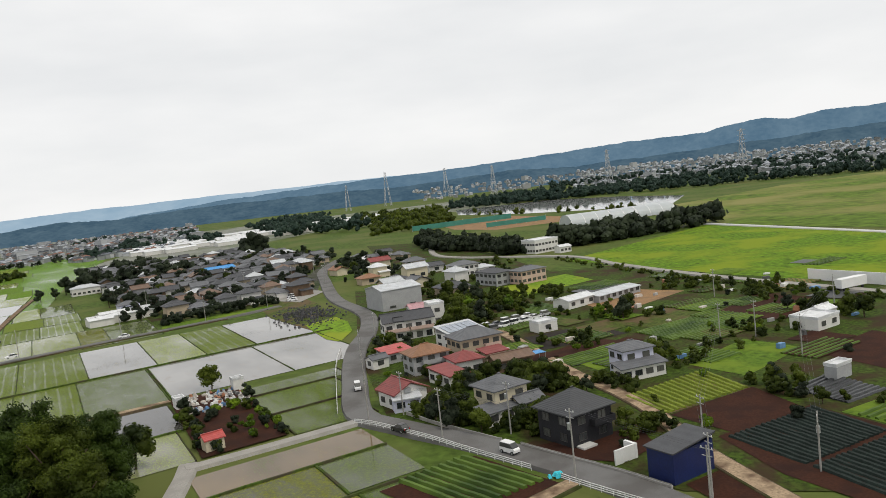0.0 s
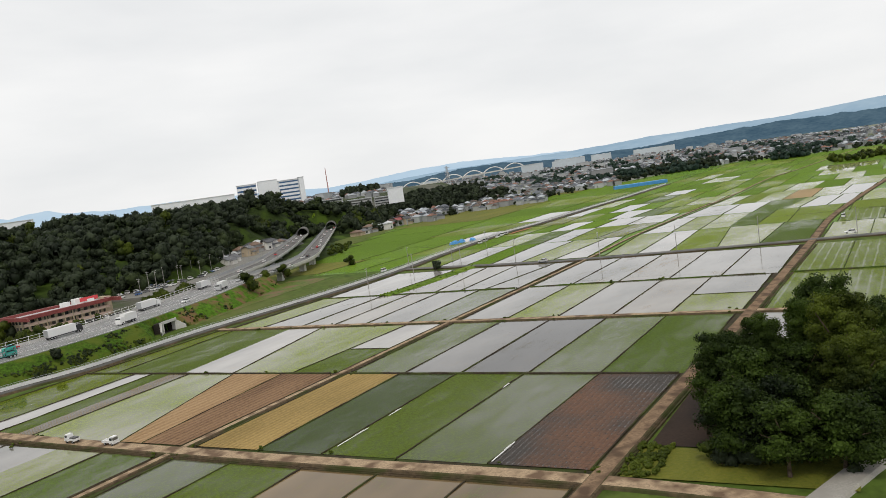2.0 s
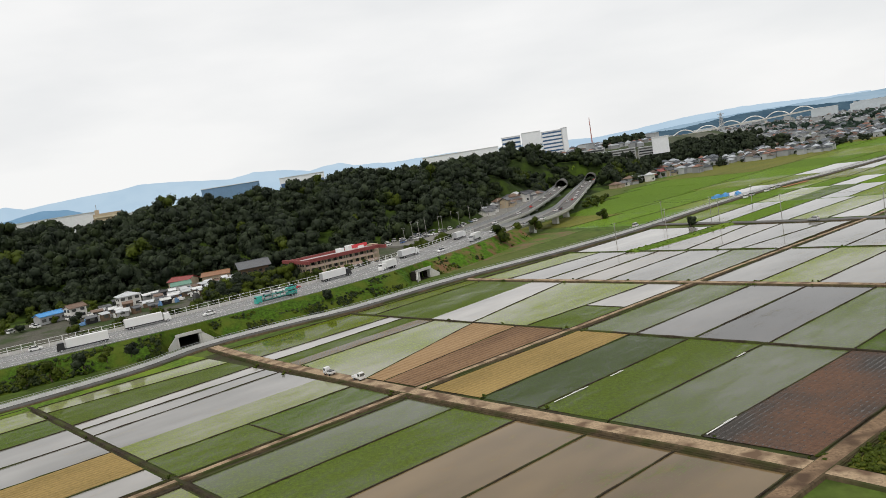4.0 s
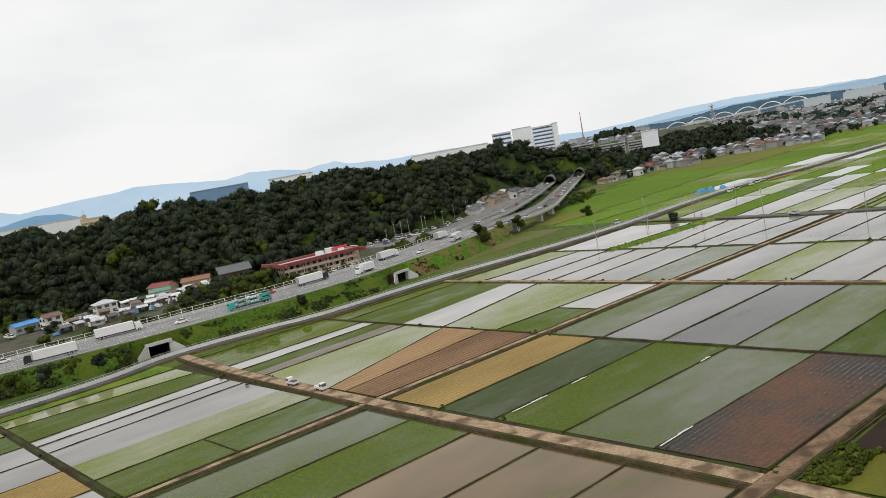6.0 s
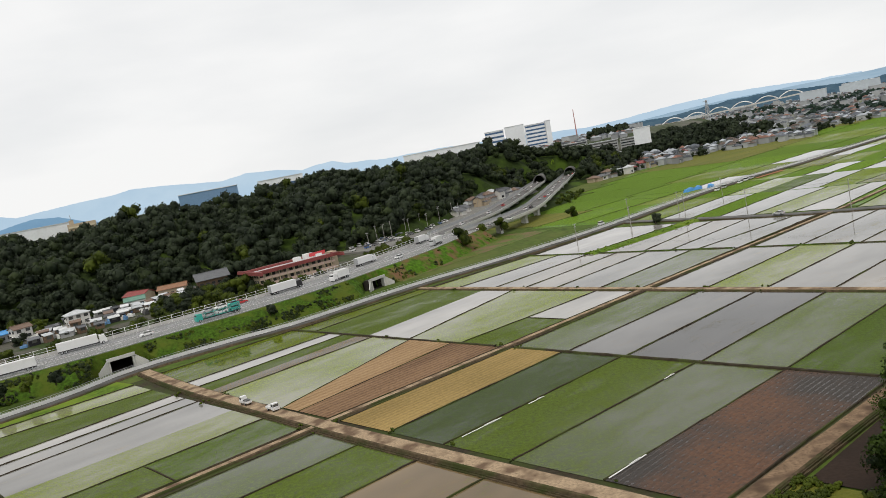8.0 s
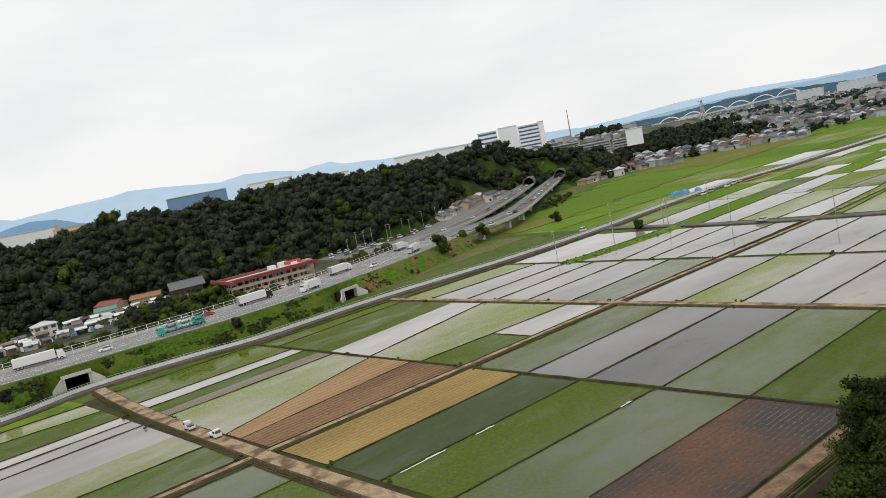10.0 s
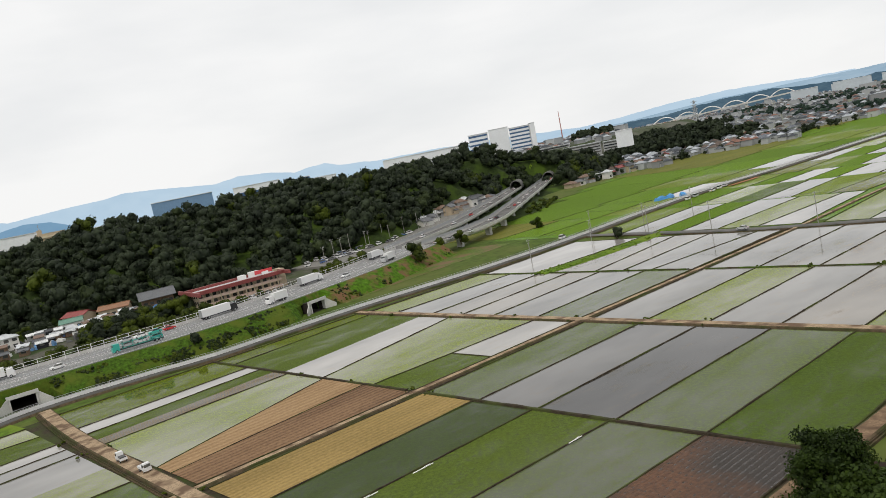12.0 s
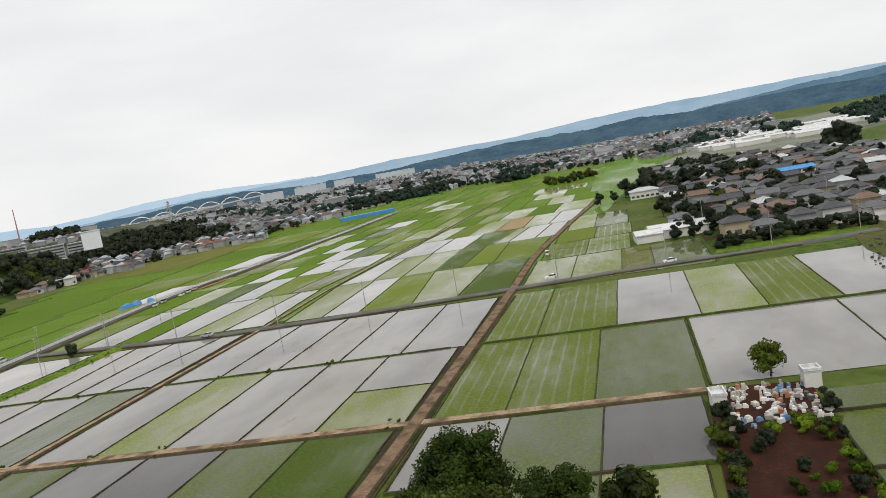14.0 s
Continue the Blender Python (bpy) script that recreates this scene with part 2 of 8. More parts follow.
asphalt = surface("asphalt", (0.15, 0.148, 0.145), 0.85, 0.16, 0.1, 6, second=(0.105, 0.10, 0.096))
road_grey = surface("old asphalt", (0.135, 0.13, 0.125), 0.85, 0.15, 0.15, 6, second=(0.10, 0.10, 0.095))
concrete = surface("concrete", (0.31, 0.295, 0.27), 0.85, 0.15, 0.3, 4)
pale_concrete = surface("pale concrete", (0.52, 0.51, 0.49), 0.8, 0.12, 0.3, 4)
dark_concrete = surface("wet and shade-dark concrete", (0.035, 0.03, 0.026), 0.7, 0.3, 0.4, 4)
dirt_path = surface("bare earth path", (0.33, 0.245, 0.16), 0.95, 0.35, 0.3, 2.4, second=(0.13, 0.085, 0.055))
brown_path = surface("trodden brown path", (0.20, 0.135, 0.085), 0.95, 0.4, 0.3, 2.4, second=(0.085, 0.055, 0.036))
path_side = surface("dark damp path edge", (0.085, 0.062, 0.038), 0.95, 0.4, 0.12, 1.2, second=(0.04, 0.048, 0.014))
bund_mat = surface("earth bund", (0.036, 0.028, 0.018), 0.95, 0.45, 0.12, 1.5, second=(0.05, 0.06, 0.016))
verge = surface("grass verge", (0.07, 0.13, 0.013), 0.9, 0.45, 0.12, 0.8, second=(0.12, 0.16, 0.022))
lush = surface("lush grass", (0.078, 0.138, 0.01), 0.9, 0.45, 0.08, 0.7, second=(0.13, 0.19, 0.015))
lawn = surface("bright green field", (0.13, 0.225, 0.012), 0.9, 0.4, 0.045, 0.5, second=(0.21, 0.26, 0.018))
weeds = surface("weedy ground", (0.06, 0.082, 0.013), 0.9, 0.5, 0.09, 0.8, second=(0.11, 0.075, 0.038))
soil = surface("brown soil", (0.042, 0.015, 0.008), 0.95, 0.3, 0.25, 2.2, second=(0.028, 0.011, 0.007))
dry_soil = surface("dry soil", (0.27, 0.165, 0.085), 0.95, 0.2, 0.15, 2, second=(0.2, 0.13, 0.075))
white_paint = surface("white paint", (0.74, 0.74, 0.73), 0.5, 0.06, 0.4, 4, relief=0.05)
steel = surface("galvanised steel", (0.45, 0.46, 0.47), 0.45, 0.1, 0.5, 5, metal=0.6, relief=0.05)
pole_mat = surface("grey pole concrete", (0.33, 0.32, 0.30), 0.8, 0.12, 0.4, 4)
dark_metal = surface("dark metal", (0.05, 0.05, 0.055), 0.5, 0.2, 0.5, 4, relief=0.05)
rubber_tunnel_dark = surface("black rubber and tunnel shade", (0.025, 0.025, 0.026), 0.85, 0.2, 1, 6, relief=0.05)
bark = surface("bark", (0.10, 0.075, 0.055), 0.95, 0.3, 0.8, 5, relief=0.6)

# ---- building tools ----
UX, UY, VX, VY = 0.7912, 0.6115, 0.6652, -0.7466
OX, OY = 58.1, 207.4


def G(u, v):
    """Field grid to the world: u along the long farm path, v across it."""
    return OX + u * UX + v * VX, OY + u * UY + v * VY


class Build:
    """Collects faces with a material number each."""

    def __init__(self):
        self.v, self.f, self.m = [], [], []

    def face(self, pts, m=0):
        k = len(self.v)
        self.v += [tuple(p) for p in pts]
        self.f.append(tuple(range(k, k + len(pts))))
        self.m.append(m)

    def box(self, x, y, z, w, d, h, m=0, yaw=0.0, taper=1.0):
        """A box that stands on z, centred at x, y."""
        c, s = math.cos(radians(yaw)), math.sin(radians(yaw))
        k = len(self.v)
        for zz, t in ((z, 1.0), (z + h, taper)):
            for a, b in ((-1, -1), (1, -1), (1, 1), (-1, 1)):
                px, py = a * w / 2 * t, b * d / 2 * t
                self.v.append((x + c * px - s * py, y + s * px + c * py, zz))
        for q in ((0, 3, 2, 1), (4, 5, 6, 7), (0, 1, 5, 4), (1, 2, 6, 5), (2, 3, 7, 6), (3, 0, 4, 7)):
            self.f.append(tuple(k + i for i in q))
            self.m.append(m)

    def tube(self, a, b, r0, r1=None, sides=6, m=0):
        """A tapered rod from a to b."""
        a, b = Vector(a), Vector(b)
        r1 = r0 if r1 is None else r1
        d = (b - a).normalized()
        x = d.orthogonal().normalized()
        y = d.cross(x)
        k = len(self.v)
        for p, r in ((a, r0), (b, r1)):
            for i in range(sides):
                t = 2 * math.pi * i / sides
                self.v.append(tuple(p + (x * math.cos(t) + y * math.sin(t)) * r))
        for i in range(sides):
            j = (i + 1) % sides
            self.f.append((k + i, k + j, k + sides + j, k + sides + i))
            self.m.append(m)
        self.f.append(tuple(k + i for i in reversed(range(sides))))
        self.f.append(tuple(k + sides + i for i in range(sides)))
        self.m += [m, m]

    def profile(self, line, section, m=0, closed=True):
        """Carries a section of (offset to the right, height) along a line of (x, y, z)."""
        pts = [Vector(p) for p in line]
        k, n = len(self.v), len(section)
        for i, p in enumerate(pts):
            d = (pts[min(i + 1, len(pts) - 1)] - pts[max(i - 1, 0)])
            d.z = 0
            d.normalize()
            side = Vector((d.y, -d.x, 0))
            for o, h in section:
                q = p + side * o
                self.v.append((q.x, q.y, q.z + h))
        last = n if closed else n - 1
        for i in range(len(pts) - 1):
            for j in range(last):
                jj = (j + 1) % n
                a = k + i * n
                self.f.append((a + j, a + n + j, a + n + jj, a + jj))
                self.m.append(m if isinstance(m, int) else m[j])
        if closed:
            self.f.append(tuple(k + j for j in range(n)))
            self.f.append(tuple(k + (len(pts) - 1) * n + j for j in reversed(range(n))))
            self.m += [m if isinstance(m, int) else m[0]] * 2

    def mesh(self, name, mats, smooth=False):
        me = bpy.data.meshes.new(name)
        me.from_pydata(self.v, [], self.f)
        for mat in mats if isinstance(mats, (list, tuple)) else [mats]:
            me.materials.append(mat)
        me.polygons.foreach_set("material_index", self.m)
        if smooth:
            me.polygons.foreach_set("use_smooth", [True] * len(self.f))
        me.update()
        return me

    def make(self, name, mats, parent=None, label="", smooth=False):
        return put(name, self.mesh(name, mats, smooth), parent, label)


def put(name, me, parent=None, label=""):
    ob = new(name, me)
    if parent is not None:
        ob.parent = parent
    if label:
        tagged(ob, label)
    return ob


def thing(name, m, label, category, group="", kind=""):
    """An empty at a thing's base, which carries its parts."""
    ob = new(name)
    ob.empty_display_size = 0.5
    ob.matrix_basis = m
    return tagged(ob, label, category, group, kind)


def quads(name, verts, faces, mat, smooth=False):
    """A large mesh of equal-sided faces from arrays."""
    me = bpy.data.meshes.new(name)
    verts, faces = np.asarray(verts, np.float32), np.asarray(faces, np.int32)
    n, k = faces.shape
    me.vertices.add(len(verts))
    me.vertices.foreach_set("co", verts.ravel())
    me.loops.add(n * k)
    me.loops.foreach_set("vertex_index", faces.ravel())
    me.polygons.add(n)
    me.polygons.foreach_set("loop_start", np.arange(0, n * k, k, dtype=np.int32))
    if smooth:
        me.polygons.foreach_set("use_smooth", np.ones(n, bool))
    me.update(calc_edges=True)
    me.validate()
    for q in mat if isinstance(mat, (list, tuple)) else [mat]:
        me.materials.append(q)
    return me


def curve(points, step=4.0):
    """A smooth line through points of two or three numbers."""
    p = [Vector((*q, 0.0)[:3]) for q in points]
    out = []
    for i in range(len(p) - 1):
        a, b, c, d = p[max(i - 1, 0)], p[i], p[i + 1], p[min(i + 2, len(p) - 1)]
        n = max(1, int((c - b).length / step))
        for k in range(n):
            t = k / n
            out.append(0.5 * ((2 * b) + (c - a) * t + (2 * a - 5 * b + 4 * c - d) * t * t + (3 * b - a - 3 * c + d) * t ** 3))
    return [tuple(q) for q in out + [p[-1]]]


def shifted(line, offset, up=0.0):
    """The line moved sideways to its right, and up."""
    pts = [Vector(p) for p in line]
    out = []
    for i, p in enumerate(pts):
        d = pts[min(i + 1, len(pts) - 1)] - pts[max(i - 1, 0)]
        d.z = 0
        d.normalize()
        out.append((p.x + d.y * offset, p.y - d.x * offset, p.z + up))
    return out


def flat(name, corners, z, mat, label, category="ground", kind="structure"):
    b = Build()
    b.face([(x, y, z) for x, y in corners])
    ob = b.make(name, mat)
    return tagged(ob, label, category, "", kind)
# ---- ground ----
RNG = random.Random(7)
ground_mat = surface("open country", (0.06, 0.095, 0.014), 0.95, 0.45, 0.02, 0.3, second=(0.10, 0.115, 0.03))
flat("ground", [(-4600, -4600), (4600, -4600), (4600, 4600), (-4600, 4600)], -0.12, ground_mat, "level valley ground of grass and weeds reaching the horizon", "ground")

flat("field_base", [G(-205, -93), G(106, -90), G(107, 84), G(-205, 80)], -0.08, surface("dark field earth", (0.04, 0.032, 0.02), 0.95, 0.4, 0.1, 1.0, second=(0.04, 0.055, 0.012)), "dark earth under and between the paddies")
# ---- flooded rice fields ----
FIELD = {
    "W": (paddy("open water", 0.05, green=(0.209, 0.200, 0.111), mud=(0.265, 0.258, 0.245), tone=0.6), "flooded paddy of open grey water"),
    "V": (paddy("dark open water", 0.03, green=(0.10, 0.10, 0.07), mud=(0.10, 0.097, 0.095)), "flooded paddy of still dark grey water"),
    "w": (paddy("grey open water", 0.03, green=(0.12, 0.12, 0.08), mud=(0.165, 0.16, 0.155)), "flooded paddy of still grey water"),
    "S": (paddy("silty water", 0.12, green=(0.275, 0.200, 0.119), mud=(0.275, 0.255, 0.228)), "flooded paddy with silt showing through"),
    "P": (paddy("pale bright water", 0.04, green=(0.220, 0.220, 0.119), mud=(0.38, 0.365, 0.345), tone=0.5), "flooded paddy of pale bright water"),
    "M": (paddy("brown water", 0.02, mud=(0.20, 0.14, 0.072)), "flooded paddy of brown muddy water"),
    "h": (paddy("thin rice", 0.5, green=(0.20, 0.25, 0.045), mud=(0.24, 0.235, 0.18), tone=0.9), "flooded paddy with thin young rice"),
    "g": (paddy("grey green rice", 0.54, green=(0.115, 0.155, 0.036), mud=(0.10, 0.105, 0.08), tone=0.85), "flooded paddy with grey-green young rice"),
    "G": (paddy("green rice", 0.84, green=(0.088, 0.125, 0.02), mud=(0.09, 0.10, 0.05), row=0.08), "flooded paddy thick with green rice"),
    "L": (paddy("striped rice", 0.72, green=(0.121, 0.165, 0.019), mud=(0.17, 0.175, 0.13), row=0.085, pitch=9.0, tone=0.95), "flooded paddy with rice in pale stripes"),
    "K": (paddy("bright rice", 0.78, green=(0.08, 0.122, 0.02), mud=(0.10, 0.105, 0.07)), "paddy covered with bright green rice"),
    "k": (paddy("far bright rice", 1.15, green=(0.105, 0.185, 0.012), mud=(0.09, 0.11, 0.04)), "paddy covered with bright green rice"),
    "j": (paddy("far pale rice", 0.95, green=(0.145, 0.195, 0.028), mud=(0.13, 0.14, 0.09)), "paddy of pale green rice over water"),
    "T": (paddy("teal rice", 0.7, green=(0.055, 0.082, 0.017), mud=(0.06, 0.07, 0.05), tone=0.85), "flooded paddy with dark blue-green rice"),
    "A": (paddy("algae water", 0.8, green=(0.094, 0.125, 0.005), mud=(0.04, 0.05, 0.008), row=0.05), "flooded strip of dark green algae water"),
    "m": (paddy("weedy mud", 0.45, green=(0.165, 0.120, 0.060), mud=(0.10, 0.095, 0.08), row=0.45, pitch=3.0), "flooded strip with weeds and mud bars"),
    "Y": (paddy("yellow weeds", 0.66, green=(0.13, 0.145, 0.012), mud=(0.06, 0.06, 0.03), row=0.05), "paddy overgrown with yellow-green weeds"),
    "D": (rows_field("dry stubble", (0.35, 0.235, 0.125), (0.20, 0.118, 0.055), 3.0, soft=0.8), "drained tan field of dry stubble rows"),
    "E": (rows_field("dry tilled earth", (0.24, 0.145, 0.078), (0.085, 0.045, 0.024), 2.4, soft=0.7), "drained field of brown tilled rows"),
    "F": (rows_field("yellow stubble", (0.34, 0.235, 0.085), (0.18, 0.125, 0.04), 2.0, soft=0.9), "drained field of yellow stubble rows"),
    "B": (furrows("wet tilled rows"), "tilled field of wet red-brown furrows"),
    "O": (rows_field("pale dry stubble", (0.36, 0.25, 0.14), (0.24, 0.19, 0.09), 2.0), "drained pale orange stubble field"),
    "X": (rows_field("mown grass", (0.15, 0.145, 0.02), (0.085, 0.10, 0.012), 9, soft=1.2), "mown yellow-green grass field"),
    "N": (surface("bare wet mud", (0.028, 0.016, 0.01), 0.75, 0.3, 0.1, 2), "field of bare dark wet mud"),
}


def field(u0, u1, v0, v1, kind, z=0.0, far=None):
    """One field between its bunds; far: its two edges at the far end."""
    mat, label = FIELD[kind]
    wet = kind in "WVwSMPhgGLKTAmkj"
    f0, f1 = far or (v0, v1)
    flat("paddy_field" if wet else "farm_field", [G(u0, v0), G(u1, f0), G(u1, f1), G(u0, v1)], z + (0 if wet else 0.08), mat, label, "field")


bunds = Build()


def bund(u0, v0, u1, v1, wide=0.45, high=0.28, m=0):
    """A low earth bank between two grid points."""
    (x0, y0), (x1, y1) = G(u0, v0), G(u1, v1)
    n = max(2, int(math.hypot(x1 - x0, y1 - y0) / 3))
    line = []
    for i in range(n + 1):
        t = i / n
        line.append((x0 + (x1 - x0) * t + RNG.uniform(-0.05, 0.05), y0 + (y1 - y0) * t + RNG.uniform(-0.05, 0.05), RNG.uniform(-0.05, 0.05)))
    bunds.profile(line, [(-wide * 0.8, -0.1), (-wide * 0.45, high), (wide * 0.45, high), (wide * 0.8, -0.1)], m)


def strips(u0, u1, edges, kinds, m=0, ends=None, open_edges=""):
    """Fields side by side between u0 and u1; ends: the edges at u1 where they differ; open_edges: bunds left out, by number."""
    ends = ends or edges
    for i, k in enumerate(kinds):
        a0, b0, a1, b1 = edges[i], edges[i + 1], ends[i], ends[i + 1]
        if k == " ":
            continue
        if len(k) == 2:
            mid = u0 + (u1 - u0) * 0.45
            am, bm = a0 + (a1 - a0) * 0.45, b0 + (b1 - b0) * 0.45
            field(u0, mid, a0, b0, k[0], 0.0, (am, bm))
            field(mid, u1, am, bm, k[1], 0.0, (a1, b1))
            bund(mid, am, mid, bm, 0.24, 0.16, m)
        else:
            field(u0, u1, a0, b0, k, 0.0, (a1, b1))
        if str(i + 1) not in open_edges:
            bund(u0, b0, u1, b1, 0.24, 0.18, m)
    bund(u0, edges[0], u1, ends[0], 0.36, 0.22, m)


# bands between the cross paths, left and right of the long farm path
strips(-147.5, -103, (-88, -79, -59, -53, -45, -30, -16.5, -2.2), ("h", "G", "P", "W", "W", "h", "GK"), 0, (-88, -75, -62, -55, -48, -31, -17, -2.2), "5")
strips(-147.5, -103, (2.6, 16.5, 32, 46.8, 62, 78), ("g", "G", "M", "M", "M"))
strips(-199, -149.5, (-91, -72, -57, -43, -29, -12, -2.5), ("h", "K", "W", "W", "F", "P"))
strips(-199, -149.5, (3, 17, 31, 47, 62, 78), ("h", "M", "M", "h", "M"))
strips(-97.5, -52, (-92, -70, -61.5, -54, -48, -19, -12.8, -1.6), ("A", "P", "G", "m", "h", "D", "E"), 0, (-92, -71, -64, -57, -50, -34, -18, -1.6), "3")
strips(-97.5, -52, (2.0, 17, 31.2, 46.2, 62.3, 78.3), ("F", "T", "G", "g", "B"), 0, (2.0, 16.5, 31.2, 47.2, 63.5, 79.2))
strips(-51, -1.9, (-91, -80, -53, -35, -25, -15.5, -1.6), ("A", "G", "P", "h", "h", "GP"), 0, (-91, -84, -59, -46, -36, -14, -1.6), "24")
strips(-51, -1.9, (2.0, 17.3, 31.8, 47.8, 63.4, 80), ("g", "w", "V", "g", "K"))
strips(2, 50.3, (-88, -74, -57, -44, -31.5, -15.5, -1.6), ("h", "W", "S", "S", "W", "g"), 0, (-87, -72, -58, -46, -33.5, -17, -1.6))
strips(2, 50.3, (2.0, 17.3, 32.6, 48.2, 63.5, 81), ("W", "h", "W", "S", "hW"))
strips(51.3, 104.5, (-86, -60, -36, -25.5, -15.5, -1.6), ("P", "S", "S", "W", "W"), 0, (-88, -57, -42, -28, -10, -1.6))
strips(51.3, 105, (2.5, 17.5, 33.5, 50, 66, 82.5), ("W", "W", "S", "W", "W"))
bund(-148.5, -92, -148.5, 79, 0.7, 0.3)
for v0, v1 in ((-92, -3.5), (2.5, 79)):
    bund(-51.5, v0, -51.5, v1, 0.6, 0.3, 0)
    bund(50.8, v0, 50.8, v1, 0.5, 0.3, 1)

# fields on the far side of the second path
strips(2, 50, (86.2, 99.5, 115.3, 134.3), ("L", "L", "g"), 1)
strips(51, 106, (86.8, 100, 119, 138.5, 153.5, 169.6, 196), ("L", "L", "W", "h", "L", "W"), 1)
strips(-27, -2, (86, 101, 117, 133), ("W", "g", "V"))
strips(-50, -28, (100, 117, 131), ("g", "h"))
strips(3, 50, (135, 167, 190), ("W", "W"), 1)
bund(50.5, 86, 50.5, 196, 0.6, 0.4, 1)
bund(-27.5, 86, -27.5, 132, 0.6, 0.3, 1)
strips(-14, -5, (151, 176), ("g",))
strips(-33, -15, (150, 172), ("G",))
strips(-51, -34, (150, 168), ("G",))
bund(-14.5, 150, -14.5, 172, 0.5, 0.3)
bund(-33.5, 150, -33.5, 170, 0.5, 0.3)
# fields by the village road
field(-70, -58.5, 128, 161, "M")
field(-87, -71, 123, 147, "Y")
field(-86, -71, 147.5, 161, "g")
field(-106, -88, 116, 139, "A")
field(-106, -88, 139.5, 148, "X")
field(-103, -87, 148.5, 156, "K")
for a in ((-70.5, 126, -70.5, 161), (-87.5, 122, -87.5, 160), (-88, 139.3, -106, 139.3), (-71, 147.2, -87, 147.2), (-88, 148.3, -104, 148.3)):
    bund(*a, 0.5, 0.3, 1)
field(-99, -88, 83, 112, "X")
field(-87.5, -52, 83.8, 93, "N", -0.03)

# the country beyond the cross road, band after band, right of the long path
strips(114, 177.2, (7, 21, 34, 52, 67, 84), ("h", "P", "j", "h", "K"), 1, (3, 19, 31, 45, 68, 84))
strips(178.5, 235.5, (3, 18, 31, 44, 56, 69, 85), ("P", "h", "h", "K", "j", "j"), 1, (6, 17, 30, 44, 57, 68, 88), "3")
strips(237, 287.5, (7, 29, 45, 60, 67, 80, 90), ("W", "P", "K", "h", "W", "W"), 1, (11, 30, 47, 66, 72, 84, 93), "3")
strips(289, 344, (10, 24, 38, 52, 68, 82, 95), ("h", "j", "h", "O", "h", "W"), 1, (15, 27, 40, 55, 69, 85, 99), "2")
strips(346, 401.5, (16, 30, 45, 62, 80, 100), ("k", "j", "h", "k", "h"), 1, (18, 32, 48, 65, 82, 104), "3")
strips(403, 459, (18, 35, 52, 70, 88, 104), ("j", "k", "k", "h", "k"), 1)
# and left of it, as far as the canal road
strips(114, 175.5, (-88, -74, -58, -45, -30, -15, 0), ("j", "W", "k", "W", "h", "P"), 1, (-96, -78, -62, -48, -30, -13, -4))
strips(177, 227.5, (-97, -78, -62, -48, -34, -19, -5), ("k", "h", "K", "W", "j", "Y"), 1, (-98, -80, -64, -50, -36, -15, 0), "2")
strips(229, 268, (-98, -80, -66, -52, -38, -20, 0), ("j", "k", "P", "k", "P", "P"), 1)
strips(269, 314, (-92, -74, -58, -44, -30, -14, 4), ("Y", "j", "k", "P", "K", "j"), 1, (-92, -76, -60, -46, -28, -12, 7), "2")
strips(315.5, 362, (-92, -78, -60, -44, -28, -10, 9), ("W", "k", "W", "k", "j", "h"), 1)
strips(363, 420, (-90, -72, -54, -36, -18, 0, 12), ("h", "k", "K", "j", "k", "j"), 1)
far_u = [461, 520, 580, 645, 715, 790, 870]
for i, (a, b) in enumerate(zip(far_u, far_u[1:])):
    edges, v = [-88], -88
    while v < 92:
        v += RNG.uniform(15, 26)
        edges.append(min(v, 104))
    strips(a + 1, b - 1.5, edges, [RNG.choice("kkjkkhkj" if a < 640 else "kkkkj") for _ in edges[1:]], 1)
strips(421, 459.5, (-88, -70, -52, -34, -16, 0, 14), ("k", "j", "W", "k", "j", "k"), 1)
strips(114, 164, (88.5, 104, 120.5, 131, 149), ("h", "h", "Y", "g"), 1)
strips(165.5, 205, (90, 107, 124), ("L", "L"), 1)
strips(206.5, 243, (92, 109, 125), ("j", "L"), 1)
strips(244.5, 300, (95, 108, 124), ("h", "g"), 1)
# green fields between the canal road and the hill
for i, (a, b) in enumerate(zip((125, 170, 215, 262, 310, 370, 440, 520, 610), (169, 214, 261, 309, 369, 439, 519, 609, 720))):
    strips(a, b, (-190 - i * 16, -150 - i * 6, -125, -104), [RNG.choice("kkkkX"), RNG.choice("kkkj"), RNG.choice("jWPk")], 1)
flat("meadow_strip", [(-10, 300), (6, 321), (24, 338), (38, 352), (60, 375), (40, 388), (22, 366), (4, 340), (-12, 315)], -0.02, surface("damp green meadow", (0.075, 0.115, 0.012), 0.7, 0.45, 0.09, 0.8, second=(0.15, 0.095, 0.05)), "damp green strip with bare brown soil")
tagged(bunds.make("field_bund", [bund_mat, surface("grassy bund", (0.045, 0.075, 0.009), 0.95, 0.5, 0.15, 1.2, second=(0.05, 0.042, 0.025))]), "low earth and grass bunds between the paddies", "bund", "", "stuff")

# ---- paths and roads ----


def ribbon(name, line, wide, high, mat, label, category="road", drop=0.35):
    b = Build()
    w = wide / 2
    if mat in (dirt_path, brown_path):
        b.profile(line, [(-w - 0.5, -0.15), (-w - 0.3, high * 0.7), (-w, high), (w, high), (w + 0.3, high * 0.7), (w + 0.5, -0.15)], [1, 1, 0, 1, 1, 1])
        mat = [mat, path_side]
    else:
        b.profile(line, [(-w - drop, -0.15), (-w, high), (w, high), (w + drop, -0.15)])
    return tagged(b.make(name, mat), label, category, "", "structure")


def grid_line(points, step=4.0):
    return curve([G(*p) for p in points], step)


